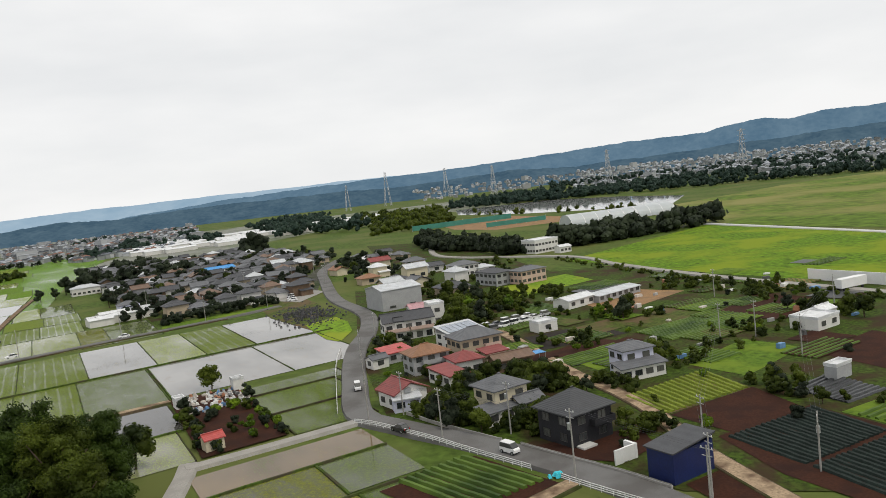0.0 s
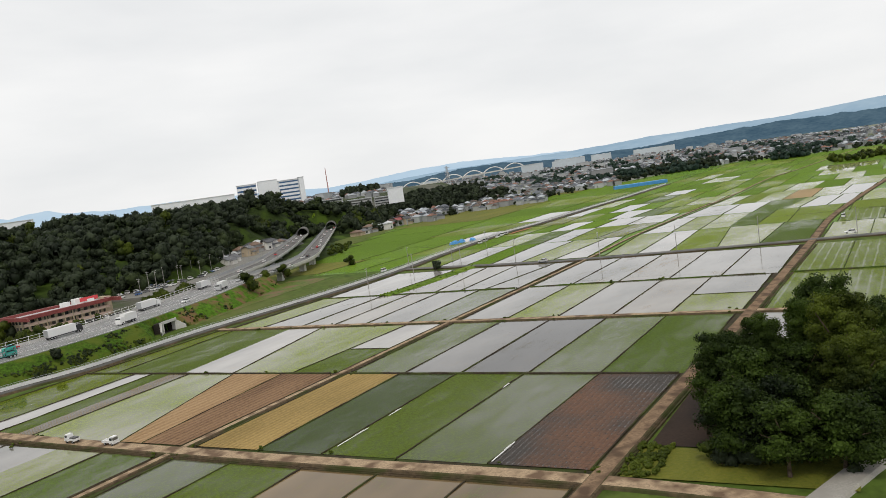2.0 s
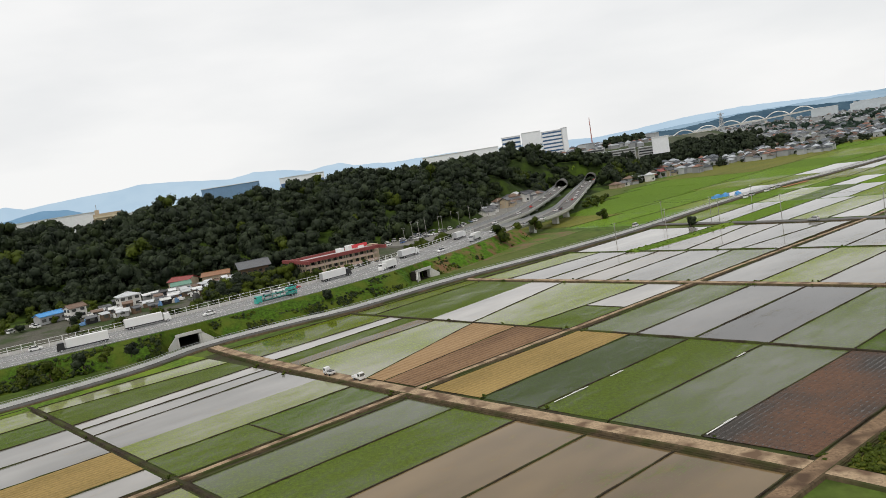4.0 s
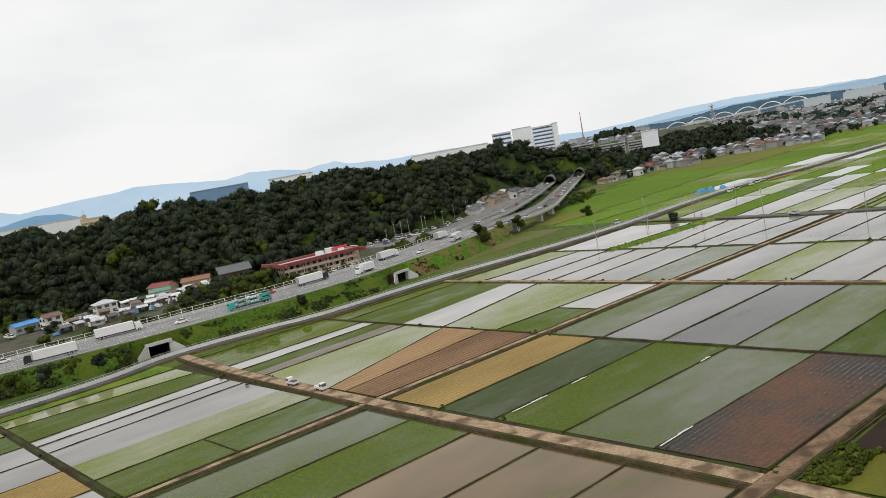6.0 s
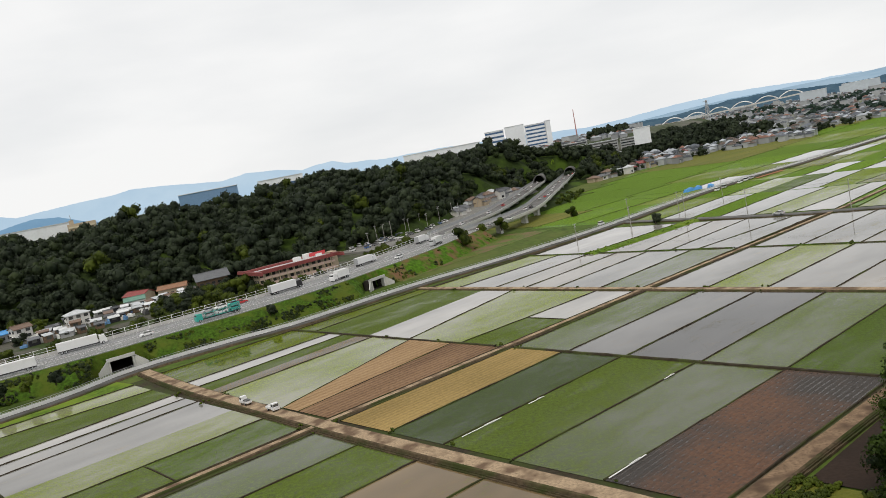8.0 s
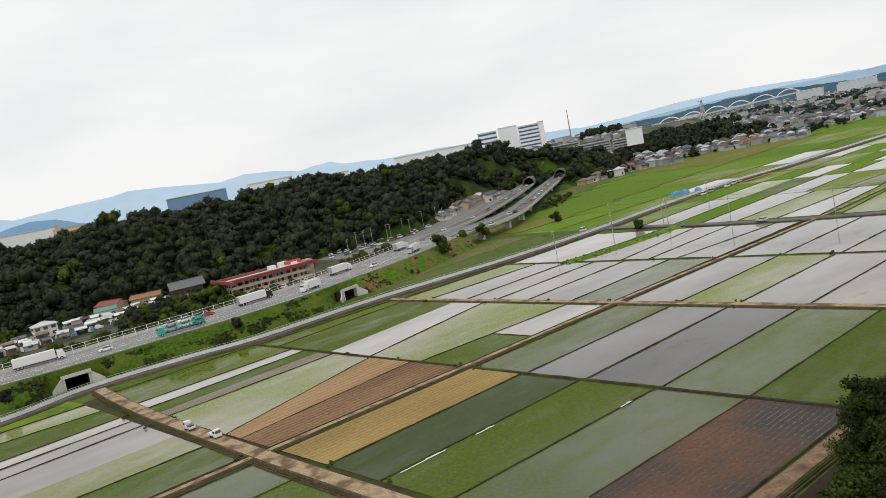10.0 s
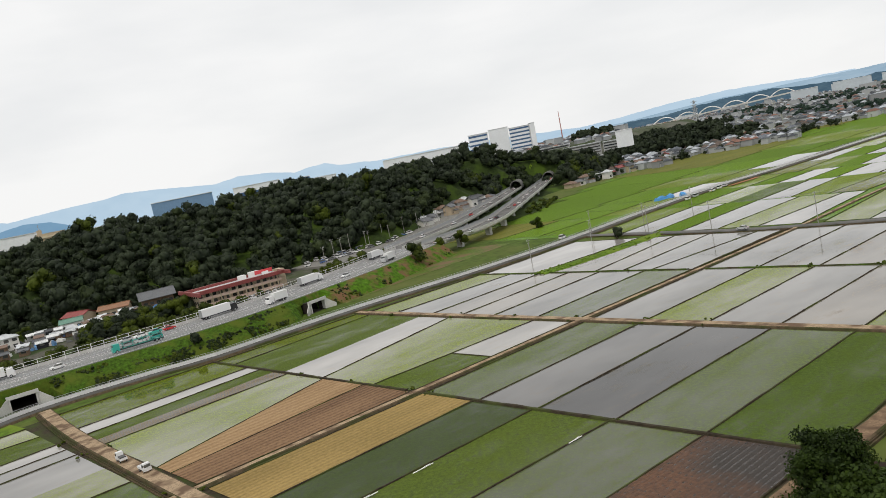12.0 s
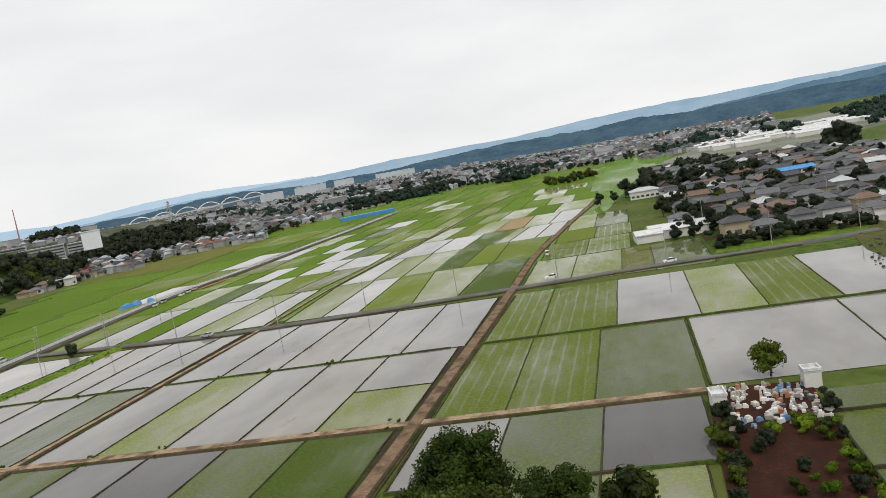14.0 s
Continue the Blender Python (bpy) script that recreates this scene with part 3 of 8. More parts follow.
ribbon("path_long", grid_line([(-210, 0), (0, 0), (104, 2), (167, 1), (227, 3.5), (289, 7), (354, 12), (494, 16), (566, 27), (700, 42), (860, 60)], 8), 1.3, 0.3, dirt_path, "straight bare-earth farm path through the paddies", "path")
ribbon("path_cross_1", grid_line([(-95, -101), (-98.5, -60), (-100.4, 0), (-100.8, 40), (-101, 80), (-104, 112)], 5), 2.9, 0.36, dirt_path, "bare-earth farm path with ditch across the paddies", "path")
ribbon("path_cross_2", grid_line([(0.3, -93), (0, 0), (0, 83), (0.2, 134)], 6), 2.2, 0.38, dirt_path, "dry earth farm path across the paddies", "path")
ribbon("path_second", grid_line([(-150, 80), (-102, 80.4), (-50, 81.7), (0, 83.4), (108, 85.6), (177, 86.4), (244, 91.5), (316, 98.5), (372, 105)], 6), 2.4, 0.42, brown_path, "broad bare-earth farm path beside a ditch", "path")
ribbon("road_cross", grid_line([(118, -101), (113, -60), (107.5, -20), (108, 10), (112, 60), (116, 95), (120, 130), (123, 175), (128, 200)], 6), 3.4, 0.45, road_grey, "narrow grey farm road across the paddies", "road")
ditch = Build()
for line, off in ((grid_line([(-95, -99), (-98.5, -60), (-100.6, 0), (-101, 40), (-101, 80)], 6), 2.6), (grid_line([(-102, 81.4), (-50, 82.7), (0, 84.4), (104, 87)], 6), 1.0), (grid_line([(118, -95), (113, -60), (107.5, -20), (108, 10), (112, 60), (116, 95), (120, 130), (123, 175)], 6), 3.1), (grid_line([(-200, 0), (104, 1)], 6), -1.55)):
    ditch.profile(shifted(line, off), [(-0.3, -0.1), (-0.28, 0.3), (-0.2, 0.3), (-0.18, 0.06), (0.18, 0.06), (0.2, 0.26), (0.28, 0.26), (0.3, -0.1)])
tagged(ditch.make("ditch", path_side), "dark concrete irrigation ditches along the paths", "ditch", "", "structure")
# canal road along the foot of the embankment
canal_line = grid_line([(-260, -101), (-134, -96), (-96, -104), (-64, -100), (-48, -96), (0, -97), (56, -92), (107, -92), (173, -98), (240, -101), (290, -96), (378, -93), (451, -89), (570, -87)], 6)
asphalt_dark = surface("worn dark asphalt", (0.085, 0.083, 0.08), 0.85, 0.18, 0.12, 5, second=(0.06, 0.056, 0.05))
ribbon("canal_road", canal_line, 3.4, 0.5, asphalt_dark, "grey asphalt farm road beside the canal", "road")
ribbon("canal_road_edge", shifted(canal_line, 2.3), 0.5, 0.42, path_side, "dark damp edge of the canal road", "road")
canal = Build()
canal.profile(shifted(canal_line, -3.5), [(-1.6, -0.1), (-1.55, 0.8), (-0.95, 0.8), (-0.9, 0.1), (0.65, 0.1), (0.7, 1.05), (1.25, 1.05), (1.3, -0.1)], [2, 2, 1, 1, 1, 2, 2, 2])
tagged(canal.make("canal", [concrete, dark_concrete, surface("bleached concrete", (0.80, 0.80, 0.79), 0.8, 0.14, 0.3, 2)]), "pale concrete canal along the farm road", "canal", "", "structure")
flat("verge_1", [G(-260, -98), G(-104, -102), G(-102.6, -87.8), G(-260, -87.8)], 0.1, lush, "grass strip beside the canal road")

# ---- village road with its white railing ----
road_line = curve([(70, -9), (86, 3.5), (104, 24), (118, 43.5), (127.5, 54), (153, 62.5), (175, 69), (195, 73.5), (215, 76), (240, 82), (259, 90), (299, 113), (366, 139.5), (427, 161), (493, 171)], 4)
ribbon("village_road", road_line, 5.8, 0.5, asphalt, "curving grey asphalt village road", "road", 0.3)
flat("village_ground", [G(158, 150), G(560, 150), G(560, 305), G(330, 300), G(150, 225)], -0.04, surface("village yards", (0.075, 0.072, 0.062), 0.95, 0.35, 0.08, 0.7, second=(0.032, 0.05, 0.014)), "grey yards and dark gardens between village houses")
ribbon("side_road", [(103.5, 79.5, 0), (97, 77, 0), (84, 73, 0), (72, 70.5, 0), (60, 67.5, 0), (30, 58, 0)], 3.1, 0.45, concrete, "pale concrete side road past the grove", "road")
ribbon("yard_road", [(101, 78.6, 0), (111, 66.5, 0), (122, 53.5, 0)], 2.6, 0.52, concrete, "narrow concrete lane between paddies", "road")
lane_dirt = ribbon("farm_lane", curve([(78, -17), (98, -9), (117, -4), (131, 1.5), (152, 12), (190, 27), (208, 36)], 4), 3.0, 0.3, dirt_path, "bare-earth lane between farm plots", "path")
ribbon("levee_road", curve([(180, -98), (212, -79), (272, -40), (330, -10), (382, 14), (445, 90), (562, 116)], 8), 3.6, 0.6, concrete, "pale road on the bank by the green meadow", "road")
# ---- trees ----
LEAF = {
    "dark": foliage("dark evergreen leaves", (0.014, 0.021, 0.013), (0.05, 0.067, 0.035)),
    "mid": foliage("green leaves", (0.016, 0.027, 0.005), (0.10, 0.132, 0.014)),
    "bright": foliage("fresh green leaves", (0.035, 0.08, 0.006), (0.17, 0.26, 0.014)),
    "olive": foliage("olive green leaves", (0.015, 0.024, 0.012), (0.052, 0.072, 0.024)),
    "grove": foliage("glossy broad leaves", (0.005, 0.011, 0.004), (0.06, 0.10, 0.012)),
    # bluish cast in this leaf colour stands in for distance haze
    "blue": foliage("far leaves with painted haze", (0.02, 0.04, 0.032), (0.05, 0.082, 0.058)),
}


def crown_arrays(seed, high, wide, base, leaves, size, lobes=9, core=True, lobe=1.0, loose=0.38):
    """Leaf clumps on the outside of several lobes: vertices, four-sided faces."""
    r = np.random.RandomState(seed)
    vs, fs = [], []
    total = 0
    mid = (base + high) / 2
    centres = []
    for i in range(lobes):
        a = r.uniform(0, 2 * np.pi)
        rad = wide * 0.5 * np.sqrt(r.uniform(0.05, 1)) * 0.72
        t = r.uniform(0.1, 0.95)
        zc = base + (high - base) * t * 0.86
        lr = wide * 0.5 * r.uniform(0.36, 0.6) * (1.15 - 0.45 * t)
        lr *= 1.1 * lobe
        centres.append((rad * np.cos(a) * (1.1 - 0.5 * t), rad * np.sin(a) * (1.1 - 0.5 * t), zc, lr))
    per = max(1, leaves // lobes)
    for cx, cy, cz, lr in centres:
        d = r.normal(size=(per, 3))
        d[:, 2] = d[:, 2] * 0.8 + 0.25
        d /= np.linalg.norm(d, axis=1)[:, None]
        p = np.array([cx, cy, cz]) + d * lr * np.array([1, 1, 0.82]) * (r.uniform(0.86, 1.06, (per, 1)) if lobe >= 1 else r.uniform(0.68, 1.3, (per, 1)))
        nrm = d + r.normal(scale=loose, size=(per, 3))
        nrm /= np.linalg.norm(nrm, axis=1)[:, None]
        ref = r.normal(size=(per, 3))
        x = np.cross(nrm, ref)
        x /= np.linalg.norm(x, axis=1)[:, None]
        y = np.cross(nrm, x)
        s = size * r.uniform(0.6, 1.3, (per, 1))
        bend = nrm * s * 0.25
        q = np.stack([p - x * s - bend, p - y * s * 0.7, p + x * s - bend, p + y * s * 0.7], 1).reshape(-1, 3)
        vs.append(q)
        fs.append(np.arange(per * 4).reshape(-1, 4) + total)
        total += per * 4
        if core:
            m, n = (7, 5) if leaves > 500 else (6, 4)
            th = np.linspace(0, 2 * np.pi, m, endpoint=False)
            ph = np.linspace(0.1, np.pi - 0.1, n)
            g = np.array([[np.sin(b) * np.cos(a), np.sin(b) * np.sin(a), np.cos(b)] for b in ph for a in th])
            vs.append(np.array([cx, cy, cz]) + g * lr * (0.86 if lobe >= 1.0 else 0.62) * np.array([1, 1, 0.8]))
            f = [[i * m + j, i * m + (j + 1) % m, (i + 1) * m + (j + 1) % m, (i + 1) * m + j] for i in range(n - 1) for j in range(m)]
            fs.append(np.array(f) + total)
            total += m * n
    return np.concatenate(vs), np.concatenate(fs)


def trunk_mesh(seed, base, high, wide):
    r = random.Random(seed)
    b = Build()
    thick = 0.018 * high + 0.06
    top = (r.uniform(-0.3, 0.3), r.uniform(-0.3, 0.3), base + (high - base) * 0.3)
    b.tube((0, 0, -0.3), (top[0] * 0.4, top[1] * 0.4, base * 0.6), thick * 1.2, thick, 7)
    b.tube((top[0] * 0.4, top[1] * 0.4, base * 0.6), top, thick, thick * 0.7, 7)
    for i in range(5):
        a = i * 1.26 + r.uniform(-0.4, 0.4)
        b.tube(top, (math.cos(a) * wide * 0.28, math.sin(a) * wide * 0.28, base + (high - base) * r.uniform(0.4, 0.75)), thick * 0.5, thick * 0.15, 5)
    return b.mesh("trunk", bark, True)


TREES = {}


def tree_kind(key, seed, high, wide, base, leaves, size, leaf, lobes=9, lobe=1.0):
    v, f = crown_arrays(seed, high, wide, base, leaves, size, lobes, True, lobe, 0.38 if lobe >= 1 else 0.6)
    TREES[key] = (trunk_mesh(seed, base, high, wide), quads("crown", v, f, LEAF[leaf]))


def tree(key, x, y, z=0.0, size=1.0, turn=0.0, label="leafy green broadleaf tree", category="tree", group="", squash=1.0):
    trunk, crown = TREES[key]
    name = "shrub" if category == "shrub" else "tree"
    m = pose(x, y, z, 0, 0, turn) @ Matrix.Diagonal((size, size, size * squash, 1))
    e = thing(name, m, label, category, group)
    put("trunk", trunk, e)
    put("crown", crown, e)
    return e


for i in range(4):
    tree_kind(f"round{i}", 20 + i, 8.0, 7.0, 1.6, 900, 0.34, "mid")
    tree_kind(f"dark{i}", 40 + i, 9.0, 7.0, 1.6, 900, 0.36, "dark")
tree_kind("bright0", 60, 7.0, 6.0, 1.2, 800, 0.32, "bright")
for i in range(3):
    tree_kind(f"shrub{i}", 70 + i, 2.2, 2.6, 0.2, 420, 0.17, ("mid", "dark", "bright")[i], 6)


def forest(name, spots, leaf, label, high=10.0, wide=9.5, leaves=170, size=0.85, seed=5, kinds=6, lobes=4, lobe=1.3):
    """A whole wood in one mesh: spots are x, y, z and size."""
    r = np.random.RandomState(seed)
    forms = [crown_arrays(seed * 31 + k, high, wide, high * 0.15, leaves, size, lobes, True, lobe, 0.34 if lobes == 4 else 0.5) for k in range(kinds)]
    vs, fs, total = [], [], 0
    for x, y, z, s in spots:
        v, f = forms[r.randint(kinds)]
        a = r.uniform(0, 6.28)
        c, k = np.cos(a), np.sin(a)
        q = v * s * np.array([1, 1, r.uniform(0.85, 1.2)])
        q = np.stack([q[:, 0] * c - q[:, 1] * k + x, q[:, 0] * k + q[:, 1] * c + y, q[:, 2] + z], 1)
        vs.append(q)
        fs.append(f + total)
        total += len(v)
    ob = new(name, quads(name, np.concatenate(vs), np.concatenate(fs), LEAF[leaf]))
    return tagged(ob, label, "trees", "", "stuff")


# ---- the wooded hill ----
RIDGE = [(-900, 330), (-520, 440), (-300, 500), (-236, 514), (-190, 525), (-150, 535), (-40, 570), (20, 640), (70, 708), (106, 738), (150, 790)]
HILL_TOP = [28, 33, 36, 27, 36, 33, 36, 30, 35, 26, 6]


LANES = (("right", [(27, 378, 6), (50, 407, 6), (66, 440, 6), (82, 495, 6), (105, 580, 6), (127, 660, 6), (138, 702, 6)]), ("left", [(10, 388, 6), (28, 424, 6), (47, 466, 6), (75, 558, 6), (94, 628, 6), (105, 668, 6)]))
VIADUCT_CUT = [p for n, line in LANES for p in shifted(curve(line, 10), -5.2)]


def hill_height(x, y):
    """Height of the ridge's slope over the valley at x, y."""
    best = 0.0
    for (a, b), (p, q), h0, h1 in zip(RIDGE, RIDGE[1:], HILL_TOP, HILL_TOP[1:]):
        dx, dy = p - a, q - b
        t = max(0.0, min(1.0, ((x - a) * dx + (y - b) * dy) / (dx * dx + dy * dy)))
        d = math.hypot(x - a - dx * t, y - b - dy * t)
        front = (x - a) * dy - (y - b) * dx > 0
        wide = 260 if not front and 0.0 < t < 1.0 and a < 60 else (150 if a < -60 else 95)
        h = (h0 + (h1 - h0) * t) * max(0.0, 1 - (d / wide) ** 1.7)
        best = max(best, h)
    for px, py, pz in VIADUCT_CUT:
        d = math.hypot(x - px, y - py)
        if d < 62:
            best = min(best, max(0.0, pz - 3.0 + max(0.0, d - (30 if y < 600 else 14)) * 0.8 + max(0.0, y - py - 8) * 1.1))
    return best + 3.0 * noise.noise((x * 0.02, y * 0.02, 0)) * min(1.0, best / 8)


gx, gy = np.concatenate([np.arange(-1000, -60, 13.0), np.arange(-60, 380, 5.5)]), np.concatenate([np.arange(240, 400, 13.0), np.arange(400, 800, 6.0), np.arange(800, 1000, 13.0)])
hv = [(x, y, hill_height(x, y) - 0.3) for y in gy for x in gx]
hf = [(j * len(gx) + i, j * len(gx) + i + 1, (j + 1) * len(gx) + i + 1, (j + 1) * len(gx) + i) for j in range(len(gy) - 1) for i in range(len(gx) - 1)
      if max(hv[j * len(gx) + i][2], hv[(j + 1) * len(gx) + i + 1][2], hv[(j + 1) * len(gx) + i][2], hv[j * len(gx) + i + 1][2]) > 0]
hill = new("hill", quads("hill", hv, hf, surface("forest floor", (0.022, 0.036, 0.008), 0.95, 0.4, 0.05, 0.6, second=(0.05, 0.085, 0.01)), True))
tagged(hill, "long low hill with a dark forest floor", "hill", "", "structure")
# ---- expressway on its embankment ----
HWY = 6.0
edge_line = curve([(-420, 80, HWY), (-260, 150, HWY), (-125, 222.5, HWY), (-100, 236, HWY), (-82, 248.5, HWY), (-56, 267, HWY), (-36, 285, HWY), (-18, 308, HWY), (0, 332, HWY), (13, 355, HWY), (27, 379, HWY)], 6)
WIDE = 24.0
bank_grass = surface("embankment grass", (0.042, 0.085, 0.007), 0.95, 0.6, 0.14, 1.1, second=(0.075, 0.10, 0.012))
CULVERTS = ((-95.5, 236.0, 33), (-21.0, 297.5, 52))
bank = Build()
rings = []
fine = curve(edge_line, 3)
for i, p in enumerate(fine):
    p0, p1 = Vector(fine[max(i - 1, 0)]), Vector(fine[min(i + 1, len(fine) - 1)])
    d = (p1 - p0).normalized()
    side = Vector((d.y, -d.x, 0))
    near = min(math.hypot(p[0] - q[0], p[1] - q[1]) for q in CULVERTS)
    toe = 2.6 if near < 7.5 else min(8.6, 2.6 + (near - 7.5) * 2.0)
    ring = []
    for o, h in ((-WIDE - 100, -6.1), (-WIDE - 100, -2.8), (-WIDE - 5, -2.3), (-WIDE - 1, -0.15), (1.2, -0.15), (1.2 + (toe - 1.2) * 0.5, -2.7), (toe, -6.1)):
        wob = 0.5 * noise.noise((p[0] * 0.2 + o, p[1] * 0.2, h)) if 1.5 < o < toe - 0.1 else 0.0
        ring.append(tuple(Vector(p) + side * (o + wob) + Vector((0, 0, h + wob * 0.5))))
    rings.append(ring)
yard_mat = surface("trampled yard", (0.085, 0.082, 0.065), 0.95, 0.35, 0.06, 0.8, second=(0.035, 0.055, 0.014))
for r0, r1 in zip(rings, rings[1:]):
    for j in range(6):
        if j == 5 and all(min(math.hypot(q[5][0] - c[0], q[5][1] - c[1]) for c in CULVERTS) < 5.6 for q in (r0, r1)):
            continue
        bank.face([r0[j], r1[j], r1[j + 1], r0[j + 1]], 1 if j == 1 else (2 if r0[0][1] > 372 or (r0[4][0] > -24 and j > 3) else 0))
tagged(bank.make("embankment", [bank_grass, yard_mat, surface("bank with bare soil", (0.055, 0.12, 0.007), 0.95, 0.5, 0.16, 0.7, second=(0.15, 0.085, 0.045))]), "grassy expressway embankment with weeds", "embankment", "", "structure")
deck = Build()
deck.profile(edge_line, [(-WIDE, -0.2), (-WIDE, 0.0), (0, 0.0), (0, -0.2)])
tagged(deck.make("expressway", surface("expressway asphalt", (0.235, 0.235, 0.235), 0.8, 0.12, 0.08, 5)), "grey asphalt expressway with several lanes", "road", "", "structure")
lines = Build()
for o in (-WIDE + 1.2, -WIDE / 2 - 1.6, -WIDE / 2 + 1.6, -1.2):
    lines.profile(shifted(edge_line, o, 0.02), [(-0.12, 0), (0.12, 0)], 0, False)
for o in (-WIDE + 5, -WIDE + 8.6, -5, -8.6):
    run = shifted(edge_line, o, 0.02)
    for i in range(0, len(run) - 1, 2):
        lines.profile(run[i:i + 2], [(-0.1, 0), (0.1, 0)], 0, False)
tagged(lines.make("lane_marking", white_paint), "white painted lane lines", "marking", "", "structure")


def fence(name, line, high, gap, bars, mat, label, post=0.08, panel=None, category="fence"):
    """Posts with rails along a line."""
    e = thing(name, pose(0, 0, 0), label, category)
    posts, rails = Build(), Build()
    run = 0.0
    pts = [Vector(p) for p in line]
    for a, b in zip(pts, pts[1:]):
        d = (b - a).length
        while run < d:
            p = a + (b - a) * (run / d)
            posts.box(p.x, p.y, p.z, post, post, high)
            run += gap
        run -= d
    for h in bars:
        rails.profile(line, [(-0.04, h - 0.05), (-0.04, h + 0.05), (0.04, h + 0.05), (0.04, h - 0.05)])
    tagged(posts.make("post", mat, e), kind="stuff")
    rails.make("rail", mat, e)
    if panel:
        q = Build()
        q.profile(line, [(-0.03, panel[0]), (-0.03, panel[1]), (0.03, panel[1]), (0.03, panel[0])])
        q.make("panel", panel[2], e)
    return e


fence("roadside_fence", shifted(edge_line, -WIDE + 0.3), 2.6, 4.0, (1.5, 2.5), white_paint, "pale steel fence with posts along the expressway", 0.16, (0.0, 1.0, pale_concrete))
fence("median_rail", shifted(edge_line, -WIDE / 2), 0.9, 4.0, (0.5, 0.8), steel, "steel guard rail down the expressway's middle", 0.1)
fence("guard_rail", shifted(edge_line, -0.3), 0.9, 4.0, (0.55, 0.8), steel, "steel guard rail on the expressway's edge", 0.1)
fence("canal_railing", shifted(canal_line, -2.2, 0.5), 0.9, 2.5, (0.5, 0.85), white_paint, "white guard rail along the canal", 0.12, (0.35, 0.9, white_paint))
fence("canal_railing", shifted(canal_line, -5.0, 0.5), 1.0, 2.5, (0.5, 0.95), steel, "grey pipe railing along the canal", 0.06)


def culvert(x, y, yaw, w=9.0):
    """A box underpass through the embankment with splayed wing walls."""
    e = thing("underpass", pose(x, y, 0, 0, 0, yaw) @ Matrix.Diagonal((0.72, 1, 0.78, 1)), "pale concrete box underpass with a dark opening", "underpass")
    b = Build()
    for s in (-1, 1):
        b.box(s * (w / 2 + 0.3), -1.5, -0.1, 0.6, 1.6, 5.2)
    b.box(0, -1.5, 4.4, w + 1.2, 1.6, 0.8)
    b.box(0, -2.2, 4.4, w + 2.4, 0.5, 1.3)
    b.make("portal", pale_concrete, e)
    for s in (-1, 1):
        q = Build()
        x0, x1 = s * (w / 2 + 0.6), s * (w / 2 + 5.5)
        for k in (0, 0.5):
            q.face([(x0, -2 + k, -0.1), (x1, -4 + k, -0.1), (x1, -4 + k, 1.4), (x0, -2 + k, 5.2)])
        q.face([(x0, -2, 5.2), (x0, -1.5, 5.2), (x1, -3.5, 1.4), (x1, -4, 1.4)])
        q.make("wing_wall", pale_concrete, e)
    # shade inside is coloured into lining and floor; a blind wall ends it
    i = Build()
    for k in (-1, 1):
        i.box(k * (w / 2 + 0.25), 8.8, -0.1, 0.5, 19, 4.5)
    i.box(0, 8.8, 4.4, w + 1.0, 19, 0.4)
    i.box(0, 18.4, -0.1, w, 0.3, 4.6)
    i.make("lining", dark_concrete, e, "concrete lining coloured dark for the shade inside")
    i = Build()
    i.box(0, 8, -0.1, w, 20, 0.16)
    i.make("floor", dark_concrete, e)
    return e


for cx, cy, turn in CULVERTS:
    culvert(cx, cy, turn)
# viaducts to the two tunnels
VIADUCT = []


def near_any(x, y, pts, far):
    return any(math.hypot(x - p[0], y - p[1]) < far for p in pts)


wide = 9.4
for name, pts in LANES:
    line = curve(pts, 6)
    VIADUCT += shifted(line, -wide / 2)
    v = Build()
    v.profile(line, [(-wide, -1.4), (-wide - 0.8, -0.6), (-wide - 0.8, 0.9), (-wide - 0.5, 0.9), (-wide - 0.5, 0.0), (-0.3, 0.0), (-0.3, 0.9), (0, 0.9), (0, -0.6), (-0.8, -1.4)], [1, 1, 1, 1, 0, 1, 1, 1, 1, 1])
    for p in line[4::5]:
        v.box(p[0] - wide * 0.45, p[1] + 2, -0.1, 1.6, 4.2, p[2] - 1.2, 1, 30)
    tagged(v.make(f"viaduct_{name}", [asphalt, pale_concrete]), "pale concrete expressway viaduct on piers", "viaduct", "", "structure")
    fence("sound_wall", shifted(line, -wide - 0.6, 0.8), 1.6, 3.0, (1.5,), steel, "grey steel barrier on the viaduct", 0.1, (0.1, 1.3, steel))
    p, q = Vector(line[-1]), Vector(line[-3])
    yaw = math.degrees(math.atan2(p.y - q.y, p.x - q.x)) - 90
    e = thing("tunnel_portal", pose(p.x, p.y, p.z - 0.4, 0, 0, yaw), "round concrete tunnel mouth in the hillside", "tunnel")
    ring, hole = Build(), Build()
    n, r0, r1, cx = 18, 4.5, 5.2, -wide / 2
    for i in range(n):
        a, b = -0.35 + (math.pi + 0.7) * i / n, -0.35 + (math.pi + 0.7) * (i + 1) / n
        P = lambda r, t, y: (cx + r * math.cos(t), y, 1.6 + r * math.sin(t))
        ring.face([P(r0, a, -4), P(r1, a, -4), P(r1, b, -4), P(r0, b, -4)])
        ring.face([P(r1, a, -4), P(r1, a, 14), P(r1, b, 14), P(r1, b, -4)])
        ring.face([P(r0, a, -4), P(r0, b, -4), P(r0, b, 14), P(r0, a, 14)])
    ring.make("ring", surface("weathered tunnel concrete", (0.15, 0.15, 0.145), 0.9, 0.25, 0.3, 2), e)
    # flat black disc closes the tube, standing for the shade deep inside
    hole.face([P(r0, -0.35 + (math.pi + 0.7) * i / n, 8) for i in range(n + 1)])
    hole.make("bore", rubber_tunnel_dark, e)

